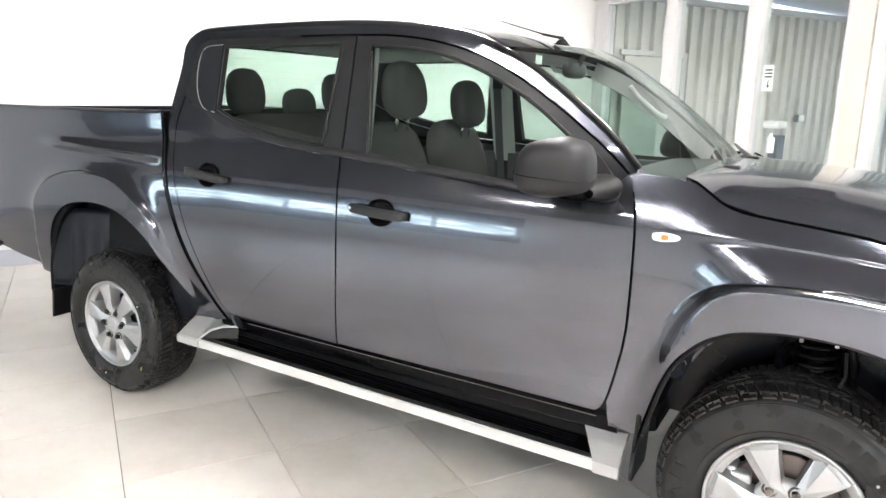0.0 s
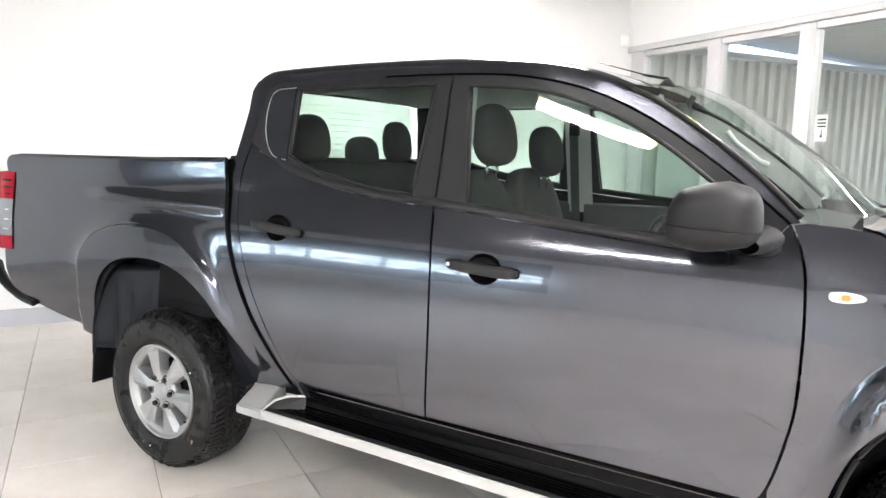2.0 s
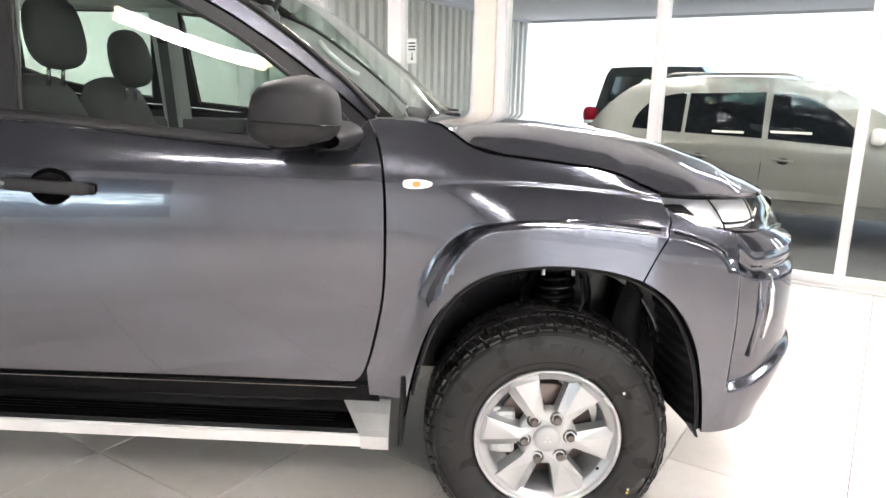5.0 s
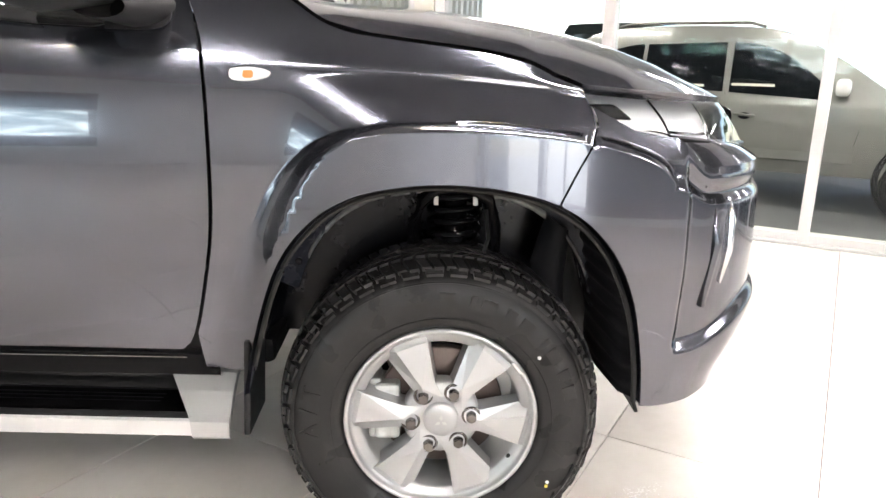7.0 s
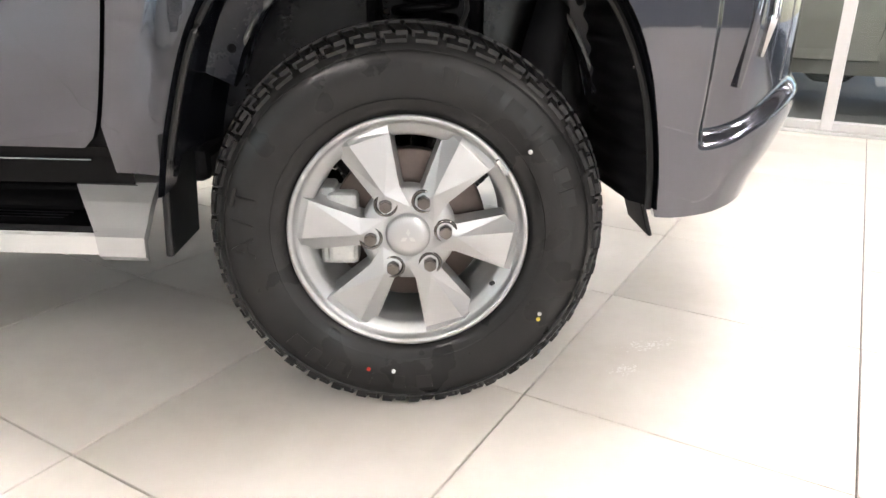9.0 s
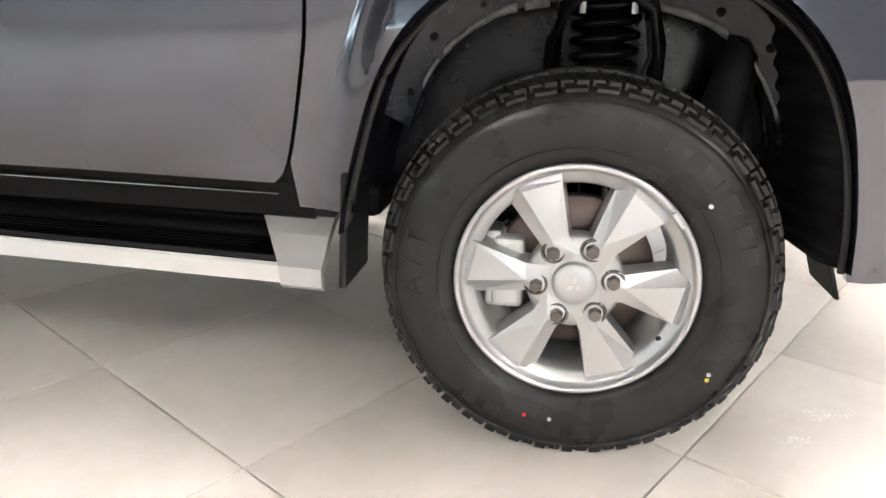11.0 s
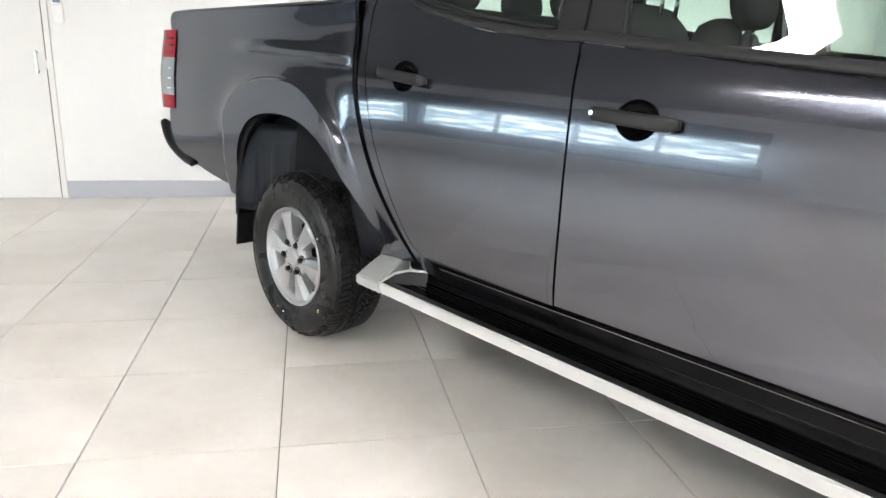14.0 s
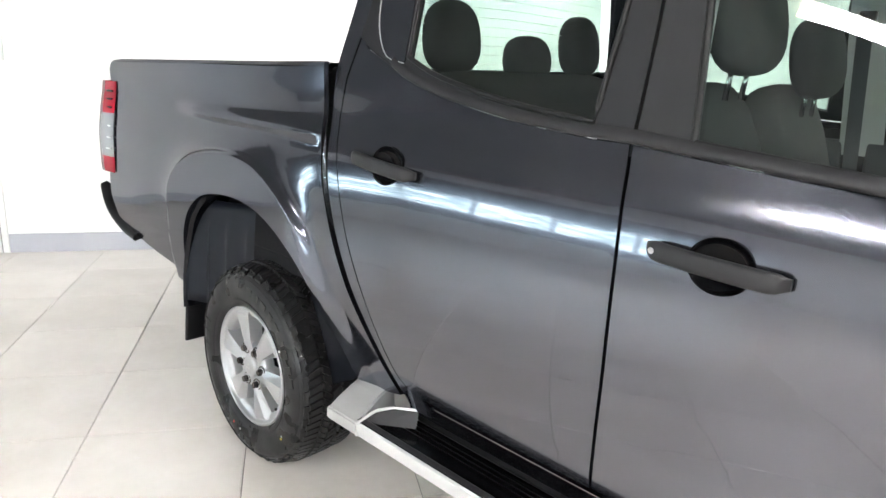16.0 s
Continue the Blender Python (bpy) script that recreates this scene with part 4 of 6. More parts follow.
    bmesh.ops.recalc_face_normals(b, faces=b.faces)
    part("spokes", b, M_ALLOY, rim)
    part("hub_face", revolve([(0.0, 0.012), (0.062, 0.011), (0.082, 0.013), (0.088, 0.022), (0.088, 0.05)], 48), M_ALLOY, rim, smooth=True)
    cap = part("hub_cap", revolve([(0.0, -0.004), (0.024, -0.0035), (0.036, -0.001), (0.0395, 0.003), (0.0405, 0.012)], 40), M_ALLOY, rim, smooth=True)
    b = bmesh.new()
    for k in range(3):
        a = math.radians(90 + 120 * k)
        d = [ring_point(0.002, a, -0.0052), ring_point(0.009, a + 0.5, -0.0052), ring_point(0.016, a, -0.0052), ring_point(0.009, a - 0.5, -0.0052)]
        b.faces.new([b.verts.new(x) for x in d])
    bmesh.ops.recalc_face_normals(b, faces=b.faces)
    part("cap_emblem", b, M_CALIPER, cap)
    for k in range(6):
        a = math.radians(6 + 60 * k)
        b = bmesh.new()
        bmesh.ops.create_cone(b, cap_ends=True, segments=6, radius1=0.0142, radius2=0.0122, depth=0.026)
        bmesh.ops.bevel(b, geom=b.edges[:], offset=0.0015, segments=2, affect="EDGES")
        bmesh.ops.transform(b, matrix=Matrix.Translation(ring_point(0.068, a, 0.006)) @ pose(0, 0, 0, 90, 0, 0), verts=b.verts)
        part("wheel_nut", b, M_NUT, rim)
        b = revolve([(0.0142, 0.013), (0.0165, 0.0085), (0.0205, 0.0070), (0.0222, 0.011)], 20)
        bmesh.ops.transform(b, matrix=Matrix.Translation(ring_point(0.068, a, 0)), verts=b.verts)
        part("nut_seat", b, M_NUT, rim, smooth=True)
    b = tube([ring_point(0.192, math.radians(-32), 0.03), ring_point(0.182, math.radians(-32), 0.012)], 0.0045)
    part("valve", b, M_BLACK, rim)
    b = box((0.203, -0.006, -0.016), (0.2125, 0.004, 0.016), 0.002, m=Matrix.Rotation(math.radians(-38), 4, "Y"))
    part("balance_weight", b, M_ALLOY, rim)
    if front:
        part("brake_disc", revolve([(0.07, 0.075), (0.142, 0.075), (0.145, 0.078), (0.145, 0.098), (0.07, 0.098)], 64), M_DISC, r, "brown-grey steel brake disc", True)
        b = box((-0.150, 0.040, 0.022), (-0.092, 0.13, 0.066), 0.010)
        box((-0.150, 0.040, -0.07), (-0.092, 0.13, -0.020), 0.010, bm=b)
        box((-0.165, 0.055, -0.075), (-0.135, 0.13, 0.075), 0.008, bm=b)
        part("brake_caliper", b, M_CALIPER, r, "cast grey brake caliper")
    else:
        part("brake_drum", revolve([(0.0, 0.075), (0.12, 0.075), (0.135, 0.085), (0.14, 0.15)], 48), M_DARK, r, "black brake drum", True)
    return r


M_LETTER = material("tyre_letter_rubber", (0.0095, 0.0092, 0.0093), 0.30, spec=0.28)
wheel_fr, wheel_rr = wheel(True), wheel(False)
for x, y, w in ((3.0, -0.80, wheel_fr), (0.0, -0.80, wheel_rr)):
    w.parent = truck
    w.matrix_basis = pose(x, y, 0.355) @ pose(0, 0, 0, 0, 0 if x else 7, 0)
    left = copy_thing(w, Matrix.Translation((x, -y, 0.355)) @ pose(0, 0, 0, 0, 0, 180))
    left.parent = truck

# ---- truck details ----
M_SILVER = material("satin_silver_trim", (0.40, 0.40, 0.395), 0.40, 0.5, noise_scale=20, noise_amount=0.04)
M_WHITEEDGE = material("bright_edge_strip", (0.52, 0.52, 0.51), 0.35, 0.3)
M_GLOSSBLACK = material("gloss_black", (0.0035, 0.0035, 0.004), 0.12, spec=0.09)
M_FLAP = material("mud_flap_rubber", (0.007, 0.007, 0.0075), 0.4, spec=0.25, noise_scale=10, noise_amount=0.3)
M_BLUELINER = material("blue_black_liner_plastic", (0.0045, 0.0055, 0.009), 0.40, spec=0.22, noise_scale=14, noise_amount=0.25, bump=0.3, bump_scale=300)
M_RED = material("red_lamp_lens", (0.27, 0.004, 0.015), 0.2, spec=0.25)
M_CLEARLAMP = material("clear_lamp_lens", (0.30, 0.31, 0.33), 0.2, 0.4)
M_ORANGE = material("orange_bulb", (0.75, 0.2, 0.04), 0.3)
M_LENSWHITE = material("white_lamp_lens", (0.75, 0.73, 0.71), 0.12, coat=1.0)
M_SEALANT = material("grey_sealant", (0.15, 0.15, 0.15), 0.6, spec=0.2, noise_scale=60, noise_amount=0.5)
M_STEPRUB = material("step_tread_rubber", (0.004, 0.004, 0.0042), 0.3, spec=0.12)


def wl(x, z):
    return float(w_cab(np.array([[x, z]]))[0])


def lerp(a, b, t):
    return a + (b - a) * t


def step_line(x):
    """Outer edge of the step at x: half width and the height of its lower edge."""
    t = (x - 0.55) / 1.98
    return lerp(0.862, 0.812, t), lerp(0.388, 0.314, t)


def side_step(s):
    def sweep(x0, x1, section, n=2):
        rows = []
        for x in np.linspace(x0, x1, n):
            y, z = step_line(x)
            rows.append([(x, -(y + a), z + c) for a, c in section])
        b = loft(rows, closed=True)
        for r in (rows[0], rows[-1]):
            b.faces.new([b.verts.new(p) for p in r])
        bmesh.ops.remove_doubles(b, verts=b.verts, dist=1e-5)
        bmesh.ops.recalc_face_normals(b, faces=b.faces)
        return flip_y(b, s)
    st = part("side_step", sweep(0.60, 2.46, [(-0.005, 0.004), (-0.005, 0.040), (-0.016, 0.046), (-0.150, 0.040), (-0.165, 0.020), (-0.150, 0.0), (-0.02, -0.004)]), M_GLOSSBLACK, truck, "black side step with silver edge and end caps")
    part("edge_trim", sweep(0.665, 2.45, [(-0.005, 0.0), (0.0, 0.002), (0.001, 0.036), (-0.004, 0.041), (-0.008, 0.038), (-0.008, 0.004)]), M_WHITEEDGE, st, "silver edge strip")
    part("edge_lip", sweep(0.665, 2.45, [(-0.009, 0.0405), (-0.006, 0.0435), (-0.020, 0.0478), (-0.024, 0.046)]), M_PLASTIC, st)
    for k in range(5):
        o = 0.036 + k * 0.019
        part("tread_rib", sweep(0.78, 2.36, [(-o, 0.0445 - o * 0.03), (-o - 0.002, 0.0456 - o * 0.03), (-o - 0.006, 0.0456 - o * 0.03), (-o - 0.008, 0.0435 - o * 0.03)]), M_STEPRUB, st)
    part("inner_kick_panel", sweep(0.74, 2.44, [(-0.150, 0.020), (-0.137, 0.046), (-0.150, 0.062), (-0.168, 0.084), (-0.190, 0.09), (-0.19, 0.02)]), M_STEPRUB, st)

    def cap(x0, x1, name, rear):
        """An end cap: a wedge that rises from the step towards the body."""
        rows = []
        for t in np.linspace(0, 1, 7):
            x = lerp(x0, x1, t)
            y, z = step_line(x)
            y2 = y + 0.003
            rise = 0.118 if rear else 0.115
            top = [(-0.012, 0.044), (-0.035, 0.062), (-0.085, rise * 0.80), (-0.140, rise)]
            k = 1.0
            if rear:
                k = float(smooth01(np.array((t + 0.25) / 0.5)))
            sec = [(0.0, 0.0), (0.0, 0.036)] + [(a, c * (0.6 + 0.4 * k)) for a, c in top] + [(-0.15, 0.02), (-0.02, -0.004)]
            rows.append([(x, -(y2 + a), z + c) for a, c in sec])
        b = loft(rows, closed=True)
        for r in (rows[0], rows[-1]):
            b.faces.new([b.verts.new(p) for p in r])
        bmesh.ops.remove_doubles(b, verts=b.verts, dist=1e-5)
        bmesh.ops.recalc_face_normals(b, faces=b.faces)
        bmesh.ops.bevel(b, geom=[e for e in b.edges if len(e.link_faces) == 2 and e.calc_face_angle(0) > 0.9], offset=0.004, segments=2, affect="EDGES")
        return part(name, flip_y(b, s), M_SILVER, st, "satin silver end cap")
    cap(0.535, 0.672, "end_cap", True)
    # the front cap has a slanting inner edge
    rows = []
    for a, c, xin in ((0.003, 0.0, 2.452), (0.003, 0.036, 2.449), (-0.012, 0.048, 2.440), (-0.05, 0.085, 2.412), (-0.09, 0.112, 2.386), (-0.14, 0.118, 2.372)):
        row = []
        for x in (xin, 2.533):
            y, z = step_line(x)
            row.append((x, -(y + a), z + c))
        rows.append(row)
    b = loft(rows)
    r = bmesh.ops.extrude_face_region(b, geom=b.faces[:])
    for v in [q for q in r["geom"] if isinstance(q, bmesh.types.BMVert)]:
        v.co.y += 0.015
        v.co.z -= 0.012
    bmesh.ops.recalc_face_normals(b, faces=b.faces)
    part("end_cap", flip_y(b, s), M_SILVER, st, "satin silver end cap")
    # bright line and dark wedge inside the rear cap
    y, z = step_line(0.68)
    pts = [(0.674, -(y + 0.003), z + 0.002), (0.674, -(y + 0.003), z + 0.040), (0.700, -(y - 0.045), z + 0.072), (0.742, -(y - 0.075), z + 0.088), (0.80, -(y - 0.115), z + 0.088)]
    part("cap_edge", flip_y(tube(pts, 0.0045), s), M_WHITEEDGE, st, "thin bright edge line")
    b = bmesh.new()
    q = [(0.676, -(y - 0.012), z + 0.044), (0.704, -(y - 0.047), z + 0.070), (0.744, -(y - 0.077), z + 0.085), (0.80, -(y - 0.117), z + 0.085), (0.81, -(y - 0.10), z + 0.040), (0.72, -(y - 0.03), z + 0.044)]
    b.faces.new([b.verts.new(p) for p in q])
    bmesh.ops.recalc_face_normals(b, faces=b.faces)
    part("cap_cheek", flip_y(b, s), M_PLASTIC, st)
    for x in (1.05, 1.95):
        part("step_bracket", flip_y(box((x - 0.03, -0.70, 0.31), (x + 0.03, -0.50, 0.345), 0.004), s), M_DARK, st)
    # sill under the doors, with a bright welt
    def strip(name, x0, x1, prof, mat):
        rows = []
        for x in np.linspace(x0, x1, 24):
            t = (x - 0.8) / 1.65
            rows.append([(x, -a, c + lerp(0.0, -0.026, t)) for a, c in prof])
        b = loft(rows)
        bmesh.ops.recalc_face_normals(b, faces=b.faces)
        return part(name, flip_y(b, s), mat, truck, smooth=False)
    strip("sill", 0.76, 2.50, [(0.752, 0.525), (0.744, 0.505), (0.742, 0.49), (0.738, 0.455), (0.70, 0.43), (0.60, 0.42)], M_GLOSSBLACK)
    strip("sill_welt", 0.775, 2.43, [(0.7445, 0.503), (0.7495, 0.502), (0.7498, 0.4995), (0.743, 0.4985)], M_NUT)
    strip("door_jamb", 0.55, 2.50, [(0.74, 1.24), (0.76, 1.0), (0.75, 0.6), (0.735, 0.52)], M_RUBBER)
    return st


both_sides(side_step)


def arch_liner(s, curve, name):
    """The wheel housing: the arch drawn inwards, with a closed inner wall."""
    rows = []
    for y, k in ((0.855, 1.0), (0.84, 0.985), (0.70, 1.02), (0.55, 1.02), (0.46, 0.99)):
        c = np.array([curve[:, 0].mean(), 0.45])
        rows.append([(*((q - c) * k + c).tolist(),) for q in curve])
        rows[-1] = [(p[0], -y, p[1]) for p in rows[-1]]
    b = loft(rows)
    last = [b.verts.new((p[0], p[1], p[2])) for p in rows[-1]]
    b.faces.new(last)
    bmesh.ops.recalc_face_normals(b, faces=b.faces)
    return part(name, flip_y(b, s), M_LINER, truck, smooth=False)


both_sides(arch_liner, FA[2:-1], "front_wheel_housing")
both_sides(arch_liner, RA[1:-1], "rear_wheel_housing")


def arch_details(s):
    # lip with screws, inner seam, spring and strut in the front housing
    c = np.array([3.0, 0.42])
    lip = [(q - c) * 0.97 + c for q in FA[6:-1]]
    b = tube([(p[0], -0.845, p[1]) for p in lip], 0.006, 6)
    part("arch_lip_seal", flip_y(b, s), M_RUBBER, truck)
    for q in FA[10:88:9]:
        p = (q - c) * 0.965 + c
        b = bmesh.new()
        bmesh.ops.create_icosphere(b, subdivisions=1, radius=0.006)
        bmesh.ops.transform(b, matrix=Matrix.Translation((p[0], -0.838, p[1])), verts=b.verts)
        part("clip", flip_y(b, s), M_NUT, truck)
        # apron: the upright inner sheet, dark discs as its holes, and the dashed sealant along its lower edge
    edge_pts = FA[13:80]
    rows = []
    for i, q in enumerate(edge_pts):
        hi, lo_p = (q - c) * 1.03 + c, (q - c) * np.array([0.90, 0.875]) + c
        rows.append([(hi[0], -0.625, hi[1]), (lo_p[0], -0.600, lo_p[1]), (lo_p[0], -0.575, lo_p[1] - 0.004), (lo_p[0], -0.47, lo_p[1] + 0.02)])
    apron = part("inner_apron", flip_y(loft(rows), s), M_APRON, truck, "black primed inner apron with dark discs for its holes")
    # solid dark discs take the place of the shade inside punched holes
    for i in range(4, len(edge_pts) - 4, 7):
        p = (edge_pts[i] - c) * (0.965 if i % 2 else 0.935) + c
        b = bmesh.new()
        bmesh.ops.create_cone(b, cap_ends=True, segments=14, radius1=0.0085 if i % 3 else 0.006, radius2=0.006, depth=0.004)
        bmesh.ops.transform(b, matrix=Matrix.Translation((p[0], -0.6165, p[1])) @ pose(0, 0, 0, 90, 0, 0), verts=b.verts)
        part("apron_hole", flip_y(b, s), M_DARK, apron)
    rnd = random.Random(11)
    i = 6
    while i < len(edge_pts) - 8:
        n = rnd.choice((2, 3, 3, 4))
        if abs(edge_pts[i][0] - 3.03) > 0.075:
            rows = []
            for k in range(n + 1):
                p = (edge_pts[i + k] - c) * np.array([0.905, 0.88]) + c
                w = 0.007 + 0.003 * rnd.random()
                rows.append([(p[0], -0.606, p[1] + w), (p[0], -0.612, p[1] + w * 0.4), (p[0], -0.611, p[1] - w * 0.6), (p[0], -0.602, p[1] - w)])
            part("sealant_dash", flip_y(loft(rows), s), M_SEALANT, apron, smooth=True)
        i += n + (1 if rnd.random() < 0.5 else 0)
    b = bmesh.new()
    helix = [(3.03 + 0.058 * math.cos(t), -0.60 + 0.058 * math.sin(t), 0.55 + 0.34 * t / (2 * math.pi * 12)) for t in np.linspace(0, 2 * math.pi * 12, 216)]
    part("coil_spring", flip_y(tube(helix, 0.0085, 7), s), M_GLOSSBLACK, truck, "glossy black coil spring", True)
    part("strut", flip_y(tube([(3.03, -0.60, 0.42), (3.03, -0.60, 0.90)], 0.03, 14), s), M_GLOSSBLACK, truck, smooth=True)
    for x in (2.985, 3.075):
        part("strut_bolt", flip_y(tube([(x, -0.665, 0.812), (x, -0.665, 0.832)], 0.006, 6), s), M_WHITEEDGE, truck)
    part("brake_hose", flip_y(tube([(3.10, -0.66, 0.80), (3.105, -0.69, 0.74), (3.09, -0.70, 0.70), (3.06, -0.68, 0.6)], 0.005, 6), s), M_RUBBER, truck)
    # bracket plates beside the spring
    b = tube([(2.932, -0.60, 0.64), (2.936, -0.63, 0.76), (2.955, -0.655, 0.822), (2.99, -0.66, 0.846), (3.03, -0.66, 0.852), (3.07, -0.66, 0.846), (3.105, -0.655, 0.822), (3.124, -0.63, 0.76), (3.128, -0.60, 0.64)], 0.016, 10)
    box((2.95, -0.66, 0.838), (3.11, -0.52, 0.862), 0.008, bm=b)
    part("spring_tower", flip_y(b, s), M_GLOSSBLACK, truck, smooth=True)
    # ribbed guard in the front of the housing
    rows = []
    for i in range(61):
        z = 0.42 + 0.40 * i / 60
        r = 0.006 * math.sin(i * 1.05)
        x = 3.425 - 0.30 * max(0, z - 0.52) ** 1.25
        rows.append([(x - 0.004, -0.835, z), (x - 0.03 + r, -0.80, z), (x - 0.045 + r, -0.66, z), (x - 0.05, -0.54, z)])
    b = loft(rows)
    bmesh.ops.recalc_face_normals(b, faces=b.faces)
    part("splash_guard", flip_y(b, s), M_DARK, truck, smooth=True)
    b = loft([[(3.25, -0.60, 0.78), (3.28, -0.64, 0.76), (3.31, -0.60, 0.74)], [(3.22, -0.58, 0.66), (3.26, -0.66, 0.64), (3.30, -0.60, 0.62)], [(3.24, -0.56, 0.54), (3.28, -0.63, 0.53), (3.31, -0.58, 0.52)]])
    part("liner_fold", flip_y(b, s), M_DARK, truck, smooth=True)
    # arm behind the wheel
    part("lower_arm", flip_y(tube([(2.95, -0.72, 0.27), (2.85, -0.45, 0.30), (2.80, -0.3, 0.33)], 0.03, 8), s), M_DARK, truck)
    # mud flaps
    b = box((2.558, -0.790, 0.305), (2.573, -0.625, 0.53), 0.005)
    for v in b.verts:
        v.co.x += 0.10 * max(0, v.co.z - 0.40) * 0.6
    part("mud_flap", flip_y(b, s), M_FLAP, truck, "black rubber mud flap")
    b = box((-0.445, -0.835, 0.315), (-0.430, -0.60, 0.66), 0.006)
    for v in b.verts:
        v.co.x -= 0.10 * max(0, 0.6 - v.co.z)
    part("mud_flap", flip_y(b, s), M_FLAP, truck, "black rubber mud flap")
    b = box((3.44, -0.72, 0.325), (3.450, -0.58, 0.41), 0.004)
    for v in b.verts:
        v.co.x += 0.35 * max(0, 0.40 - v.co.z)
    part("air_deflector", flip_y(b, s), M_FLAP, truck)
    # bluish ribbed guard in the rear housing
    rows = []
    for z in np.linspace(0.50, 0.900, 12):
        row = []
        for t in np.linspace(0, 1, 33):
            rib = 0.014 * float(smooth01(np.array(1 - abs((t * 6) % 1 - 0.5) / 0.22))) * (0.2 < t < 0.95) * (z < 0.82)
            a = 0.38 * t * (1.0 if z > 0.7 else 0.9)
            row.append((-0.420 + 0.45 * t + (z - 0.6) * 0.16 * t, -0.845 + 0.20 * t - rib, z))
        rows.append(row)
    b = loft(rows)
    r = bmesh.ops.extrude_face_region(b, geom=b.faces[:])
    for v in [q for q in r["geom"] if isinstance(q, bmesh.types.BMVert)]:
        v.co.x -= 0.006
        v.co.y += 0.004
    bmesh.ops.recalc_face_normals(b, faces=b.faces)
    part("rear_splash_guard", flip_y(b, s), M_BLUELINER, truck, "blue-black ribbed plastic splash guard", True)
    part("guard_tab", flip_y(box((-0.30, -0.70, 0.86), (-0.26, -0.66, 0.90), 0.004), s), M_BLUELINER, truck)


both_sides(arch_details)


def underbody():
    b = box((0.55, -0.62, 0.40), (2.60, 0.62, 0.47), 0.02)
    part("floor_pan", b, M_DARK, truck)
    for s in (-1, 1):
        b = box((-1.2, 0.38 * s - 0.05, 0.42), (3.60, 0.38 * s + 0.05, 0.55), 0.01)
        part("chassis_rail", b, M_DARK, truck)
    part("rear_axle", tube([(0, -0.70, 0.355), (0, 0.70, 0.355)], 0.045, 12), M_DARK, truck, smooth=True)
    part("front_axle", tube([(3.0, -0.70, 0.33), (3.0, 0.70, 0.33)], 0.035, 12), M_DARK, truck, smooth=True)
    b = bmesh.new()
    bmesh.ops.create_uvsphere(b, u_segments=16, v_segments=10, radius=0.13)
    bmesh.ops.transform(b, matrix=Matrix.Translation((0, 0, 0.36)), verts=b.verts)
    part("differential", b, M_DARK, truck, smooth=True)
    for s in (-1, 1):
        part("leaf_spring", box((-0.62, 0.52 * s - 0.03, 0.43), (0.62, 0.52 * s + 0.03, 0.455), 0.004), M_DARK, truck)
    part("engine_block", box((2.55, -0.40, 0.45), (3.45, 0.40, 1.0), 0.05), M_DARK, truck)
    part("firewall", box((2.40, -0.70, 0.45), (2.46, 0.70, 1.16), 0.02), M_DARK, truck)


underbody()


def door_handle(door, x0, z0, x1, z1, cx, cz, lock):
    """Black pull handle before a round dark cup."""
    w = wl(cx, cz)
    rows = []
    for k in range(9):
        rad = [1.0, 0.98, 0.94, 0.86, 0.74, 0.58, 0.40, 0.2, 0.0][k]
        dep = [0.0022, 0.0, 0.008, 0.016, 0.022, 0.027, 0.030, 0.032, 0.033][k]
        rows.append([(cx + rad * 0.062 * math.cos(t), -(w + 0.0015) + dep, cz + rad * 0.052 * math.sin(t)) for t in [2 * math.pi * i / 32 for i in range(32)]])
    b = loft(rows, closed=True)
    bmesh.ops.remove_doubles(b, verts=b.verts, dist=1e-5)
    bmesh.ops.recalc_face_normals(b, faces=b.faces)
    cup = part("handle_cup", b, M_GLOSSBLACK, door, "dark recessed finger cup", True)
    pts = spline([(x0, 0.006), (x0 + 0.02, 0.022), (lerp(x0, x1, 0.35), 0.034), (lerp(x0, x1, 0.7), 0.036), (x1 - 0.02, 0.030), (x1, 0.010)], 24)
    rows = []
    for i, (x, o) in enumerate(pts):
        t = i / 23
        z = lerp(z0, z1, t)
        ww = wl(x, z)
        h = 0.0185 * (0.55 + 0.45 * float(smooth01(np.array(min(t, 1 - t) / 0.12))))
        d = 0.011 * (0.5 + 0.5 * float(smooth01(np.array(min(t, 1 - t) / 0.10))))
        rows.append([(x, -(ww + o + d * math.copysign(abs(math.cos(a)) ** 0.7, math.cos(a))), z + h * math.copysign(abs(math.sin(a)) ** 0.7, math.sin(a))) for a in [2 * math.pi * j / 16 for j in range(16)]])
    b = loft(rows, closed=True)
    b.faces.new([b.verts.new(p) for p in rows[0]]); b.faces.new([b.verts.new(p) for p in rows[-1]])
    bmesh.ops.remove_doubles(b, verts=b.verts, dist=1e-5)
    bmesh.ops.recalc_face_normals(b, faces=b.faces)
    h = part("door_handle", b, M_PLASTIC, door, "satin black pull handle", True)
    if lock:
        b = bmesh.new()
        bmesh.ops.create_cone(b, cap_ends=True, segments=16, radius1=0.0065, radius2=0.006, depth=0.006)
        bmesh.ops.transform(b, matrix=Matrix.Translation((x0 + 0.022, -(wl(x0, z0) + 0.034), z0)) @ pose(0, 0, 0, 90, 0, 0), verts=b.verts)
        part("lock_cylinder", b, M_CHROME, door)
    return h


door_handle(rear_door, 0.562, 1.153, 0.815, 1.126, 0.693, 1.137, False)
door_handle(front_door, 1.462, 1.078, 1.720, 1.064, 1.598, 1.066, True)


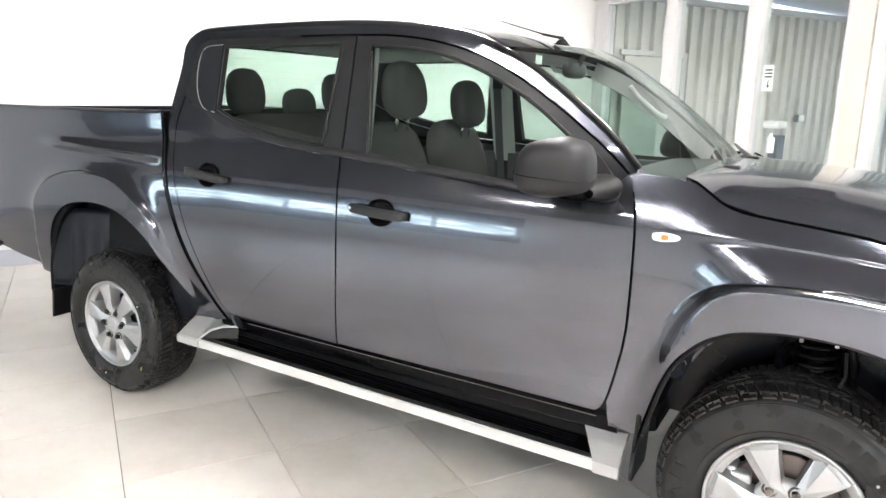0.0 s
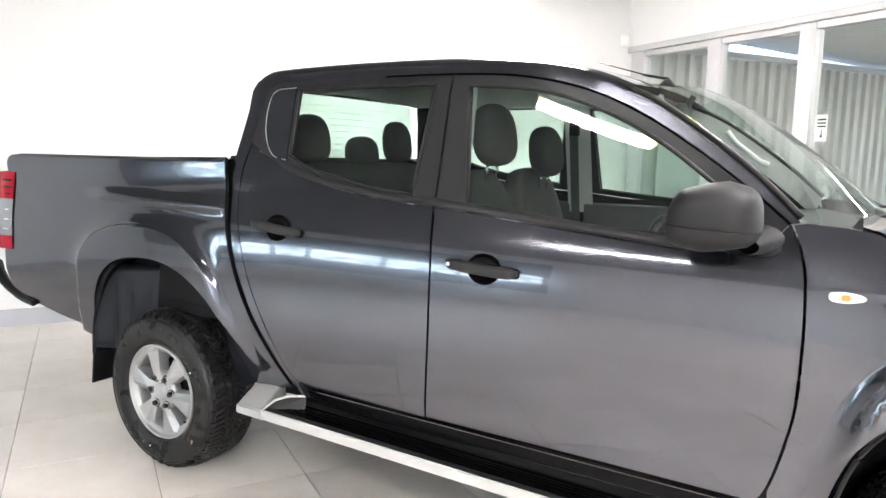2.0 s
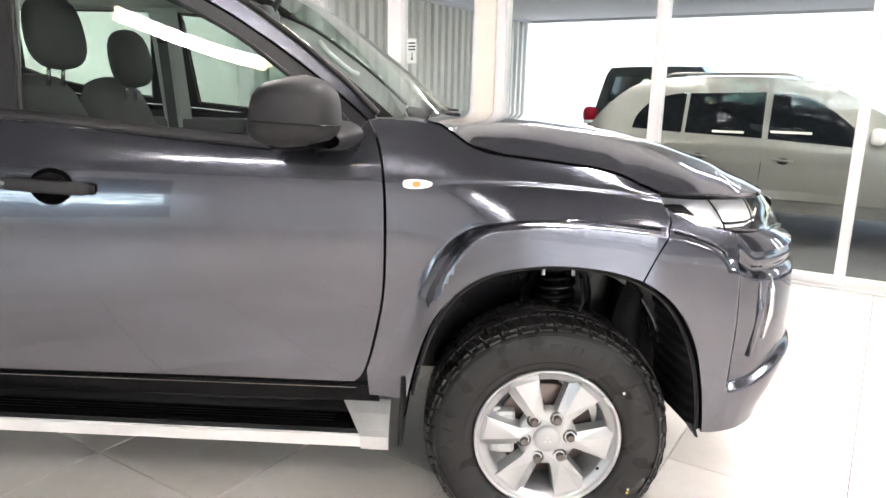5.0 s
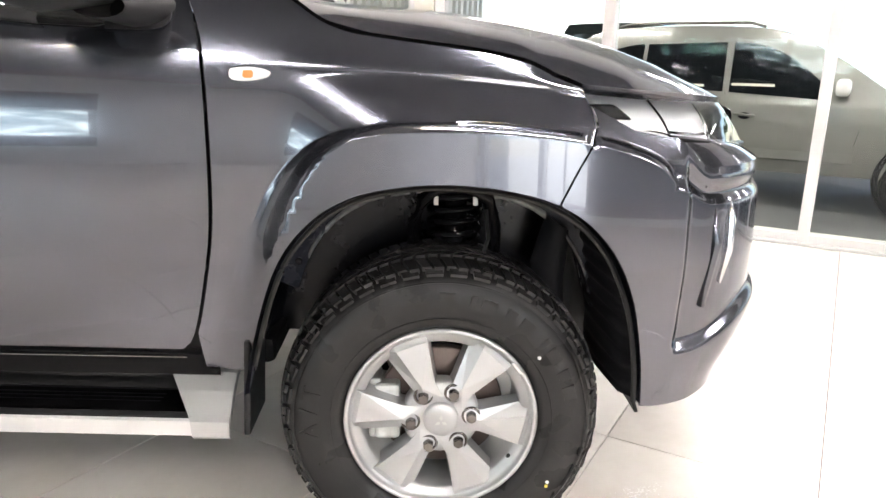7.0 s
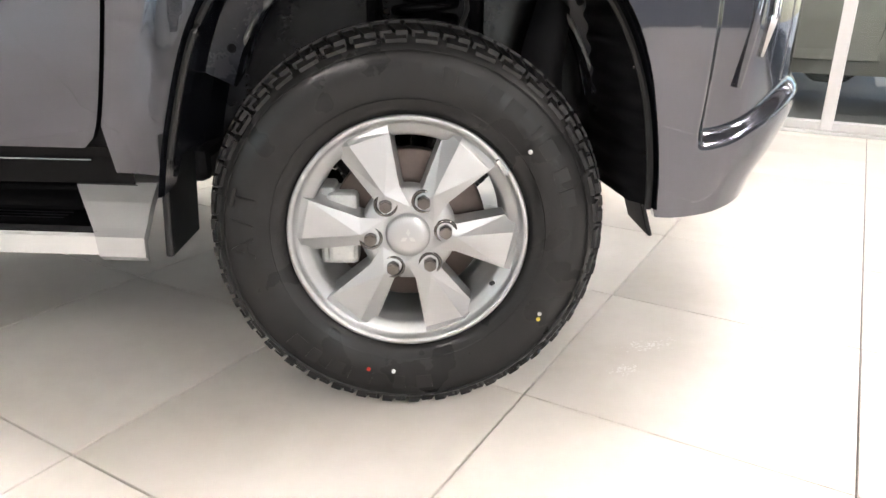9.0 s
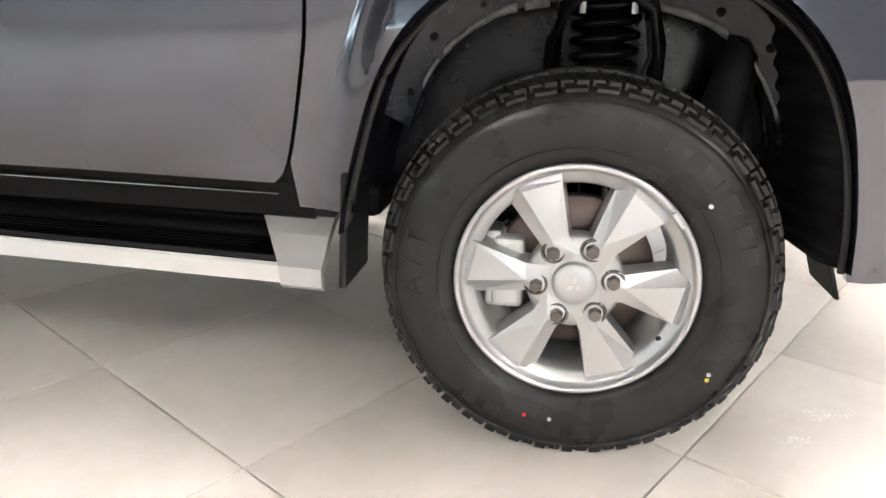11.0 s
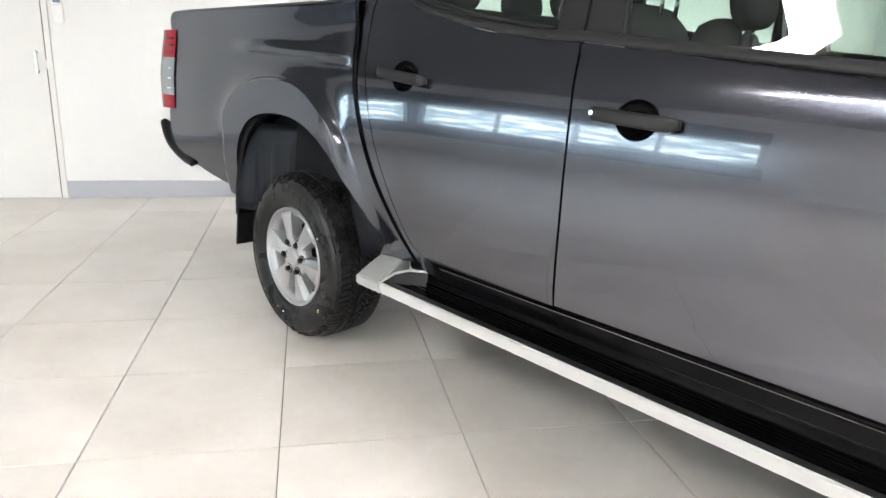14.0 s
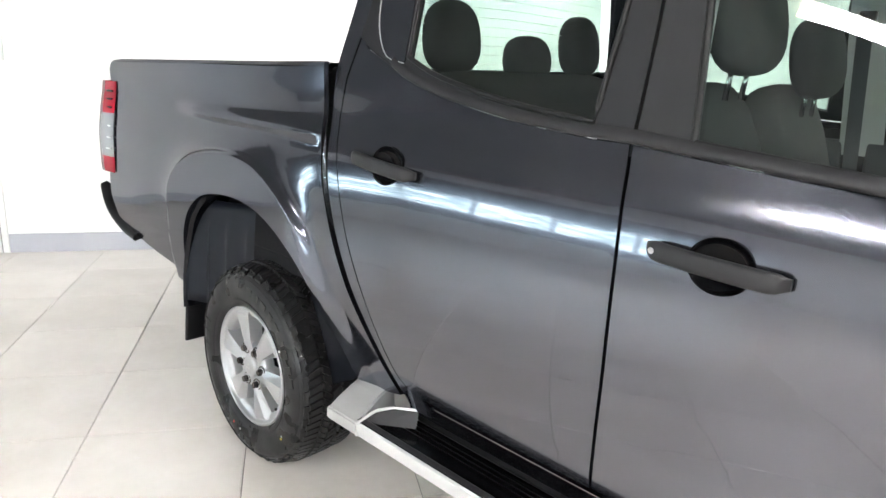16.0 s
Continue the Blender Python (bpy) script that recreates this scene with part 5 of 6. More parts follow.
def seals(s):
    """Black rubber round the glass, and the moulding under it."""
    for o, door in ((rear_glass_o, rear_door if s > 0 else rear_door_l), (front_glass_o, front_door if s > 0 else front_door_l)):
        pts = [(p[0], -(wl(p[0], p[1]) + 0.001), p[1]) for p in resample(o, 0.03)]
        b = tube(pts + [pts[0]], 0.007, 6, caps=False)
        part("glass_seal", flip_y(b, s), M_RUBBER, door, smooth=True)
    for c, door in ((belt_r[4:], rear_door if s > 0 else rear_door_l), (belt_f, front_door if s > 0 else front_door_l)):
        rows = []
        for x, z in c:
            w = wl(x, z)
            rows.append([(x, -(w + a), z + d) for a, d in ((0.001, 0.002), (0.010, 0.004), (0.012, 0.012), (0.006, 0.024), (-0.004, 0.03))])
        b = loft(rows)
        bmesh.ops.recalc_face_normals(b, faces=b.faces)
        part("belt_moulding", flip_y(b, s), M_PLASTIC, door, smooth=True)


both_sides(seals)
# fine edge line round the rear quarter trim
b = tube([(p[0], -(wl(p[0], p[1]) + 0.005), p[1]) for p in q_out], 0.0016, 5)
part("trim_edge", b, M_SILVER, rear_door)


def mirror(s):
    rows = []
    for i in range(13):
        v = (-1 + 2 * i / 12) * 0.992
        row = []
        for j in range(28):
            a = 2 * math.pi * j / 28
            k = (1 - abs(v) ** 3.2) ** (1 / 2.6)
            cx, cy = math.cos(a), math.sin(a)
            sx, sy = math.copysign(abs(cx) ** 0.72, cx), math.copysign(abs(cy) ** 0.72, cy)
            taper = 1.0 - 0.10 * v
            row.append((2.305 + 0.112 * k * sx * taper + 0.006 * v, -0.945 + 0.115 * k * sy - 0.01 * v, 1.287 + 0.088 * v + 0.012 * sx * 0.3))
        rows.append(row)
    b = loft(rows, closed=True)
    for r in (rows[0], rows[-1]):
        b.faces.new([b.verts.new(p) for p in r])
    bmesh.ops.remove_doubles(b, verts=b.verts, dist=1e-4)
    bmesh.ops.recalc_face_normals(b, faces=b.faces)
    mm = part("door_mirror", flip_y(b, s), M_PLASTIC, front_door if s > 0 else front_door_l, "satin black plastic door mirror", True)
    # joint between the upper shell and the lower shell
    rim = []
    for j in range(28):
        a = 2 * math.pi * j / 28
        cx, cy = math.cos(a), math.sin(a)
        sx, sy = math.copysign(abs(cx) ** 0.72, cx), math.copysign(abs(cy) ** 0.72, cy)
        rim.append((2.302 + 0.1135 * sx * 1.03, -0.943 + 0.1165 * sy, 1.262 - 0.006 * sx))
    part("shell_joint", flip_y(tube(rim + [rim[0]], 0.0022, 5, caps=False), s), M_RUBBER, mm)
    # foot and sail on the door
    rows = []
    for t in np.linspace(0, 1, 8):
        y = lerp(-0.90, -wl(2.40, 1.22) + 0.006, t)
        kx, kz = lerp(0.05, 0.062, t), lerp(0.022, 0.042, t)
        rows.append([(lerp(2.36, 2.395, t) + kx * math.cos(a), y, lerp(1.212, 1.218, t) + kz * math.sin(a)) for a in [2 * math.pi * j / 16 for j in range(16)]])
    b = loft(rows, closed=True)
    bmesh.ops.recalc_face_normals(b, faces=b.faces)
    part("mirror_foot", flip_y(b, s), M_PLASTIC, mm, smooth=True)
    out = spline([(2.325, 1.335), (2.36, 1.310), (2.415, 1.255), (2.448, 1.215), (2.445, 1.188), (2.41, 1.176), (2.325, 1.176)], 26)
    for o in panel("mirror_sail", out, w_cab, M_PLASTIC, mm, proud=0.006, fold=0.01, both=False):
        if o and s < 0:
            o.matrix_basis = Matrix.Diagonal((1, -1, 1, 1))


both_sides(mirror)


def wing_lamp(s):
    out = spline([(2.572, 1.105), (2.60, 1.109), (2.635, 1.106), (2.652, 1.098), (2.640, 1.088), (2.605, 1.082), (2.576, 1.084), (2.568, 1.094), (2.572, 1.105)], 24)[:-1]
    o, _ = panel("side_indicator", out, w_lower, M_LENSWHITE, truck, "white side indicator with an orange bulb", proud=0.005, fold=0.006, step=0.01, both=False)
    inner = spline([(2.597, 1.102), (2.615, 1.102), (2.615, 1.089), (2.597, 1.089), (2.597, 1.102)], 16)[:-1]
    q, _ = panel("bulb", inner, w_lower, M_ORANGE, o, proud=0.0065, fold=0.001, step=0.008, both=False)
    if s < 0:
        o.matrix_basis = Matrix.Diagonal((1, -1, 1, 1))


both_sides(wing_lamp)


def aerial():
    b = loft([[(1.93 + 0.09 * t, 0.022 * math.cos(a) * (1 - 0.3 * t), 1.703 - 0.012 * t + (0.03 * math.sin(math.pi * min(1, t * 1.4)) if math.sin(a) > 0 else 0) * abs(math.sin(a))) for a in [2 * math.pi * j / 12 for j in range(12)]] for t in np.linspace(0, 1, 8)], closed=True)
    bmesh.ops.recalc_face_normals(b, faces=b.faces)
    base = part("roof_aerial", b, M_BLACK, truck, "black whip aerial on the roof", True)
    part("whip", tube([(1.965, 0, 1.726), (1.87, 0, 1.745), (1.865, 0, 1.748), (1.68, 0, 1.803)], [0.006, 0.005, 0.0028, 0.0022], 8), M_BLACK, base, smooth=True)


aerial()


def tail():
    # tailgate, load bed and rails
    b = loft([[(-1.235 - 0.02 * math.cos(t * 3), y, lerp(0.66, 1.385, t)) for y in np.linspace(-0.72, 0.72, 5)] for t in np.linspace(0, 1, 10)])
    r = bmesh.ops.extrude_face_region(b, geom=b.faces[:])
    for v in [q for q in r["geom"] if isinstance(q, bmesh.types.BMVert)]:
        v.co.x += 0.06
    bmesh.ops.recalc_face_normals(b, faces=b.faces)
    part("tailgate", b, M_PAINT, truck, smooth=False)
    bed = part("load_bed", box((-1.18, -0.72, 0.70), (0.36, 0.72, 0.76), 0.01), M_DARK, truck, "black lined load bed")
    for s in (-1, 1):
        part("bed_wall", box((-1.18, 0.70 * s - 0.02, 0.75), (0.36, 0.70 * s + 0.02, 1.37), 0.01), M_DARK, bed)
        # rail capping
        rows = []
        for x in np.linspace(-1.12, 0.375, 24):
            w = float(w_lower(np.array([[x, 1.386]]))[0])
            rows.append([(x, s * (w + 0.001), 1.386), (x, s * (w - 0.02), 1.397), (x, s * (w - 0.09), 1.397), (x, s * (w - 0.11), 1.36)])
        b = loft(rows)
        bmesh.ops.recalc_face_normals(b, faces=b.faces)
        part("bed_rail", b, M_BLACK, bed)
    part("headboard", box((0.33, -0.72, 0.72), (0.365, 0.72, 1.385), 0.008), M_DARK, bed)
    part("cab_back", box((0.42, -0.68, 0.45), (0.45, 0.68, 1.36), 0.008), M_PAINT, truck)
    for s in (-1, 1):
        def wrap(z0, z1, name, mat, parent, lab):
            rows = []
            for z in np.linspace(z0, z1, 8):
                w = float(w_lower(np.array([[-1.15, z]]))[0])
                bulge = 0.012 * math.sin(math.pi * (z - 0.9) / 0.42)
                rows.append([(x, s * (w + o + bulge * 0.4), z) for x, o in ((-1.128, 0.003), (-1.160, 0.010), (-1.215 - bulge, 0.014), (-1.272 - bulge, 0.010), (-1.312 - bulge, -0.012), (-1.330 - bulge, -0.09), (-1.27, -0.15))])
            b = loft(rows)
            bmesh.ops.recalc_face_normals(b, faces=b.faces)
            return part(name, b, mat, parent, lab, True)
        lamp_b = wrap(0.975, 1.165, "tail_lamp", M_CLEARLAMP, truck, "red and clear tail lamp")
        wrap(1.165, 1.302, "red_lens", M_RED, lamp_b, "red lens")
        wrap(0.905, 0.975, "red_lens", M_RED, lamp_b, "red lens")
        b = tube([(-1.20, s * 0.74, 1.0), (-1.20, s * 0.74, 1.14)], 0.02, 10)
        part("reflector", b, M_CHROME, lamp_b, smooth=True)
        for z, mat in ((1.19, M_GLOSSBLACK), (1.225, M_GLOSSBLACK), (1.26, M_GLOSSBLACK), (1.01, M_SILVER), (1.06, M_SILVER), (1.11, M_SILVER)):
            w = float(w_lower(np.array([[-1.15, z]]))[0])
            b = box((-1.225, s * (w + 0.012) - 0.004, z - 0.004), (-1.15, s * (w + 0.012) + 0.004, z + 0.004), 0.002)
            part("lamp_rib", b, mat, lamp_b)
        # rear bumper end
        pts = spline([(-1.37, 0.80), (-1.335, 0.735), (-1.26, 0.68), (-1.12, 0.632), (-1.0, 0.615)], 16)
        rows = []
        for k, (x, z) in enumerate(pts):
            rows.append([(x, s * (0.812 + a), z + c) for a, c in ((0.0, 0.0), (0.010, 0.010), (0.008, 0.026), (-0.02, 0.036), (-0.05, 0.015))])
        b = loft(rows, closed=True)
        bmesh.ops.recalc_face_normals(b, faces=b.faces)
        part("rear_bumper_end", b, M_BLACK, truck, "black rear bumper corner", True)
    part("rear_bumper", box((-1.43, -0.72, 0.62), (-1.27, 0.72, 0.85), 0.03), M_SILVER, truck, "silver rear bumper")


tail()


def front_end(s):
    """Headlamp, grille bars and the bright blades of the nose."""
    top, low = [], []
    n = 26
    for i in range(n):
        t = i / (n - 1)
        x = lerp(3.285, 3.735, t)
        ye, e = float(np.interp(x, hood_x, hood_y)), float(np.interp(x, hood_x, hood_e))
        top.append(Vector((x, -ye + 0.004, e - 0.010)))
        xl = lerp(3.335, 3.775, t)
        low.append(Vector((xl, -float(np.interp(xl, [3.33, 3.47, 3.57, 3.65, 3.72, 3.775], [0.825, 0.80, 0.735, 0.645, 0.52, 0.44])), lerp(1.005, 0.945, t ** 0.8))))
    rows = []
    for a, c in zip(top, low):
        row = []
        for k in np.linspace(0, 1, 7):
            p = a.lerp(c, float(k))
            out = Vector((0.5, -0.85, 0)) * 0.010 * math.sin(math.pi * k)
            row.append(p + out)
        rows.append(row)
    b = loft(rows)
    bmesh.ops.recalc_face_normals(b, faces=b.faces)
    lens = part("headlamp", flip_y(b, s), M_LAMPGLASS, truck, "clear headlamp with bright reflectors", True)
    lens.visible_shadow = False
    rows = [[p + Vector((-0.05, 0.06, 0.0)) for p in row] for row in rows]
    b = loft(rows)
    bmesh.ops.recalc_face_normals(b, faces=b.faces)
    part("lamp_bowl", flip_y(b, s), M_LAMPBOWL, lens, smooth=True)
    for t, mat in ((0.12, M_GLOSSBLACK),):
        i = int(t * (n - 1))
        p = rows[i][3] + Vector((0.02, -0.02, 0))
        b = box((p.x - 0.034, p.y - 0.012, p.z - 0.016), (p.x + 0.034, p.y + 0.010, p.z + 0.016), 0.006)
        for v in b.verts:
            v.co.x -= 1.3 * (v.co.z - p.z)
        part("lamp_insert", flip_y(b, s), mat, lens)
    b = tube([low[i] + Vector((0.001, -0.003, -0.002)) for i in range(n)], 0.006, 6)
    part("lamp_trim", flip_y(b, s), M_GLOSSBLACK, lens)
    for t in (0.50, 0.90):
        i = int(t * (n - 1))
        b = tube([p + Vector((0.006, -0.006, 0)) for p in rows[i]], 0.0025, 6)
        part("reflector_rib", flip_y(b, s), M_GLOSSBLACK, lens)
    b = tube([row[5] + Vector((0.008, -0.008, 0)) for row in rows[12:]], 0.004, 6)
    part("lamp_divider", flip_y(b, s), M_GLOSSBLACK, lens)
    # nose blades, laid on the face that is set back
    def blade(line):
        return [bumper_point(dx, float(np.interp(dx, BUMPER_PLAN[:, 0], BUMPER_PLAN[:, 1])), z, 0.003) for dx, z in line]
    part("chrome_blade", flip_y(tube(blade([(0.150, 0.90), (0.158, 0.82), (0.156, 0.74), (0.140, 0.67)]), [0.005, 0.010, 0.010, 0.004], 8), s), M_CHROME, truck, smooth=True)
    part("dark_blade", flip_y(tube(blade([(0.102, 0.90), (0.118, 0.76), (0.098, 0.62)]), [0.006, 0.010, 0.008], 8), s), M_PAINT, truck, smooth=True)


M_LAMPGLASS = glass_material("lamp_cover", (0.95, 0.96, 0.97), 0.10)
M_LAMPBOWL = material("lamp_bowl_chrome", (0.92, 0.93, 0.95), 0.30, 0.2)
both_sides(front_end)
part("grille", box((3.70, -0.42, 0.62), (3.76, 0.42, 1.03), 0.02), M_GLOSSBLACK, truck, "gloss black grille")

# cowl, wipers
b = loft([[(2.60 + 0.05 * (1 - (y / 0.72) ** 2), y, 1.212) for y in np.linspace(-0.70, 0.70, 21)], [(2.68 + 0.03 * (1 - (y / 0.72) ** 2), y, 1.205) for y in np.linspace(-0.70, 0.70, 21)]])
bmesh.ops.recalc_face_normals(b, faces=b.faces)
part("cowl_panel", b, M_BLACK, truck)
for y0, y1 in ((-0.30, 0.30), (0.25, 0.66)):
    part("wiper", tube([(2.70, y0, 1.262), (2.64, lerp(y0, y1, 0.4), 1.285), (2.58, y1, 1.30)], [0.012, 0.009, 0.005], 6), M_BLACK, truck, "black wiper arm")
    part("wiper_pivot", box((2.67, y0 - 0.03, 1.240), (2.73, y0 + 0.03, 1.275), 0.01), M_BLACK, truck)


# pale dusty marks on one tile
SC1, SC2 = (3.554, -0.545), (3.468, -0.658)

def scuffs():
    rnd = random.Random(4)
    q = root("floor_scuffs", "pale dusty shoe marks on the floor tile", "dust mark", kind="stuff")
    b = bmesh.new()
    for cx, cy, sx, sy, turn, n in ((SC1[0], SC1[1], 0.055, 0.018, 0.35, 150), (SC2[0], SC2[1], 0.028, 0.016, 0.2, 70)):
        for k in range(n):
            a, c = rnd.gauss(0, sx * 0.55), rnd.gauss(0, sy * 0.6)
            x, y = cx + a * math.cos(turn) - c * math.sin(turn), cy + a * math.sin(turn) + c * math.cos(turn)
            r = 0.0008 + 0.0022 * rnd.random()
            b.faces.new([b.verts.new((x + r * math.cos(t), y + r * math.sin(t) * 0.8, 0.0006)) for t in (0.2, 1.4, 2.9, 4.1, 5.3)])
    part("dust", b, material("pale_dust", (0.78, 0.76, 0.73), 0.9), q)


scuffs()

# ---- truck interior ----
M_FABRIC = material("charcoal_seat_fabric", (0.075, 0.071, 0.070), 0.9, noise_scale=9, noise_amount=0.08, spec=0.15)
M_DASH = material("dark_grey_dash_plastic", (0.06, 0.06, 0.063), 0.6, spec=0.3)
M_LINING = material("pale_grey_lining", (0.48, 0.48, 0.47), 0.8, noise_scale=20, noise_amount=0.05)
M_BELT = material("grey_seat_belt", (0.07, 0.075, 0.08), 0.7)
M_POST = material("chrome_post", (0.7, 0.7, 0.7), 0.15, 1.0)


def cushion(cx, cy, cz, hx, hy, hz, power=3.0, lean=0.0, taper=0.0, n=14):
    """A rounded block, leaning back by some degrees."""
    b = bmesh.new()
    bmesh.ops.create_uvsphere(b, u_segments=28, v_segments=n, radius=1)
    for v in b.verts:
        d = v.co
        k = (abs(d.x) ** power + abs(d.y) ** power + abs(d.z) ** power) ** (-1 / power)
        q = d * k
        f = 1 - taper * q.z
        v.co = Vector((q.x * hx, q.y * hy * f, q.z * hz))
    bmesh.ops.transform(b, matrix=pose(cx, cy, cz, 0, lean, 0), verts=b.verts)
    return b


def seat(x, y, head_z, wide=0.26):
    s = part("front_seat", cushion(x - 0.02, y, 1.02, 0.075, wide, 0.36, 4, -14, 0.12), M_FABRIC, truck, "charcoal cloth front seat", True)
    part("seat_cushion", cushion(x + 0.26, y, 0.72, 0.27, wide, 0.09, 4), M_FABRIC, s, smooth=True)
    part("headrest", cushion(x, y, head_z, 0.062, 0.135, 0.118, 2.7, -8, 0.10), M_FABRIC, s, smooth=True)
    for d in (-0.045, 0.045):
        part("headrest_post", tube([(x - 0.012, y + d, head_z - 0.17), (x - 0.004, y + d, head_z - 0.09)], 0.007, 8), M_POST, s, smooth=True)


seat(1.405, -0.353, 1.506)
seat(1.335, 0.385, 1.450)
bench = part("rear_seat", cushion(0.60, 0, 1.05, 0.08, 0.66, 0.34, 6, -16, 0.02), M_FABRIC, truck, "charcoal cloth rear bench", True)
part("seat_cushion", cushion(0.86, 0, 0.76, 0.25, 0.66, 0.09, 6), M_FABRIC, bench, smooth=True)
for y, z, hz, hy in ((-0.326, 1.488, 0.112, 0.118), (0.084, 1.434, 0.078, 0.115), (0.418, 1.487, 0.112, 0.105)):
    part("headrest", cushion(0.462, y, z, 0.055, hy, hz, 2.7, -6, 0.08), M_FABRIC, bench, smooth=True)
    for d in (-0.04, 0.04):
        part("headrest_post", tube([(0.468, y + d, z - hz - 0.05), (0.465, y + d, z - hz + 0.02)], 0.006, 8), M_POST, bench)
part("centre_buckle", cushion(0.42, 0.19, 1.43, 0.035, 0.035, 0.04, 2.5), M_FABRIC, bench, smooth=True)

rows = []
for y in np.linspace(-0.70, 0.70, 21):
    k = 1 - (y / 0.75) ** 4
    rows.append([(2.66, y, 1.20), (2.50, y, 1.225), (2.32, y, 1.215 + 0.01 * k), (2.20, y, 1.17), (2.16, y, 1.08), (2.20, y, 0.92), (2.28, y, 0.7)])
b = loft(rows)
bmesh.ops.recalc_face_normals(b, faces=b.faces)
dash = part("dashboard", b, M_DASH, truck, "dark grey dashboard", True)
part("instrument_hood", cushion(2.24, -0.37, 1.215, 0.10, 0.17, 0.035, 3), M_DASH, dash, smooth=True)
ring = [(2.02 + 0.075 * math.cos(t) * 0.5, -0.37 + 0.185 * math.sin(t), 1.06 + 0.17 * math.cos(t)) for t in np.linspace(0, 2 * math.pi, 33)]
wheel_s = part("steering_wheel", tube(ring, 0.015, 8, caps=False), M_BLACK, truck, "black steering wheel", True)
part("wheel_boss", cushion(2.04, -0.37, 1.05, 0.04, 0.075, 0.06, 3), M_BLACK, wheel_s, smooth=True)
part("steering_column", tube([(2.05, -0.37, 1.05), (2.25, -0.37, 0.98)], 0.035, 10), M_DASH, wheel_s)

# roof lining, floor, pillars, grab handles, belts
b = loft([[(x, y, 1.70 - 0.02 * (y / 0.6) ** 2 - max(0, x - 1.6) * 0.12) for y in np.linspace(-0.60, 0.60, 9)] for x in np.linspace(0.47, 1.95, 8)])
part("roof_lining", b, M_LINING, truck, smooth=True)
part("cab_floor", box((0.48, -0.70, 0.48), (2.45, 0.70, 0.52), 0.01), M_DARK, truck)
for s in (-1, 1):
    for x0, x1 in ((0.80, 1.35), (1.42, 2.42)):
        b = box((x0, s * 0.72 - 0.015, 0.55), (x1, s * 0.72 + 0.015, 1.20), 0.01)
        part("door_card", b, M_DASH, truck)
    b = loft([[(1.33 + d + (1.70 - z) * 0.02, s * (0.735 - (z - 1.2) * 0.16 - 0.03), z) for d in (0.0, 0.13)] for z in np.linspace(1.15, 1.70, 5)])
    part("pillar_lining", b, M_LINING, truck)
    b = loft([[(1.36 + d, s * (0.70 - (z - 1.2) * 0.16) - s * 0.01, z) for d in (0.0, 0.045)] for z in np.linspace(0.9, 1.55, 4)])
    part("seat_belt", b, M_BELT, truck, "grey seat belt")
    part("belt_anchor", box((1.36, s * 0.64 - 0.015, 1.53), (1.41, s * 0.64 + 0.015, 1.60), 0.006), M_PLASTIC, truck)
    pts = [(1.70, s * 0.60, 1.655), (1.72, s * 0.585, 1.625), (1.86, s * 0.585, 1.595), (1.88, s * 0.60, 1.61)]
    part("grab_handle", tube(pts, 0.012, 8), M_LINING, truck, smooth=True)
    pts = [(2.10, s * 0.60, 1.55), (2.14, s * 0.59, 1.50), (2.24, s * 0.60, 1.42), (2.27, s * 0.62, 1.41)]
    part("pillar_grip", tube(pts, 0.013, 8), M_LINING, truck, smooth=True)
    b = loft([[(x, s * (float(w_cab(np.array([[x, z]]))[0]) - 0.02), z) for x, z in ((q[0], q[1] + 0.002), (q[0] - 0.035, q[1] - 0.075))] for q in rail[rail[:, 0] > 1.9]])
    part("a_pillar_lining", b, M_LINING, truck)
for s in (-1, 1):
    rows = []
    for x in np.linspace(0.56, 1.92, 16):
        zt = float(np.interp(-x, [-q[0] for q in door_top[:-12]], [q[1] for q in door_top[:-12]])) - 0.035
        rows.append([(x, s * (wl(x, zt) - 0.022), zt), (x, s * (wl(x, zt) - 0.035), zt + 0.02), (x, s * 0.585, min(zt + 0.035, 1.69))])
    b = loft(rows)
    part("side_lining", b, M_LINING, truck, smooth=True)
part("rear_view_mirror", cushion(2.02, 0.0, 1.60, 0.025, 0.12, 0.035, 3), M_BLACK, truck, smooth=True)
part("mirror_stem", tube([(2.06, 0, 1.66), (2.03, 0, 1.61)], 0.012, 8), M_BLACK, truck)
part("windscreen_sticker", box((2.05, -0.52, 1.60), (2.052, -0.46, 1.63), 0), M_WHITEEDGE, truck)
# heater lines of the rear screen
for k in range(9):
    z = 1.40 + 0.03 * k
    part("heater_line", tube([(0.448, -0.56, z), (0.432, 0, z + 0.012), (0.448, 0.56, z)], 0.0012, 4), M_LINING, truck)


def narrow_towards_roof(k):
    """The whole body leans in towards the roof, the same on both sides; the wheels stand upright."""
    todo, done = list(truck.children), set()
    while todo:
        ob = todo.pop()
        if ob.name.startswith(("front_wheel", "rear_wheel")) and "housing" not in ob.name:
            continue
        todo += list(ob.children)
        me = ob.data
        if me is None or me.name in done:
            continue
        done.add(me.name)
        bent = []
        if me.has_custom_normals:
            for poly in me.polygons:
                for li in poly.loop_indices:
                    v, q = me.vertices[me.loops[li].vertex_index].co, Vector(me.corner_normals[li].vector)
                    bent.append(Vector((q.x, q.y, q.z + k * v.y * q.y)).normalized())
        for v in me.vertices:
            v.co.y *= 1 - k * v.co.z
        if bent:
            me.normals_split_custom_set(bent)
        me.update()


NARROW = 0.0480
narrow_towards_roof(NARROW)

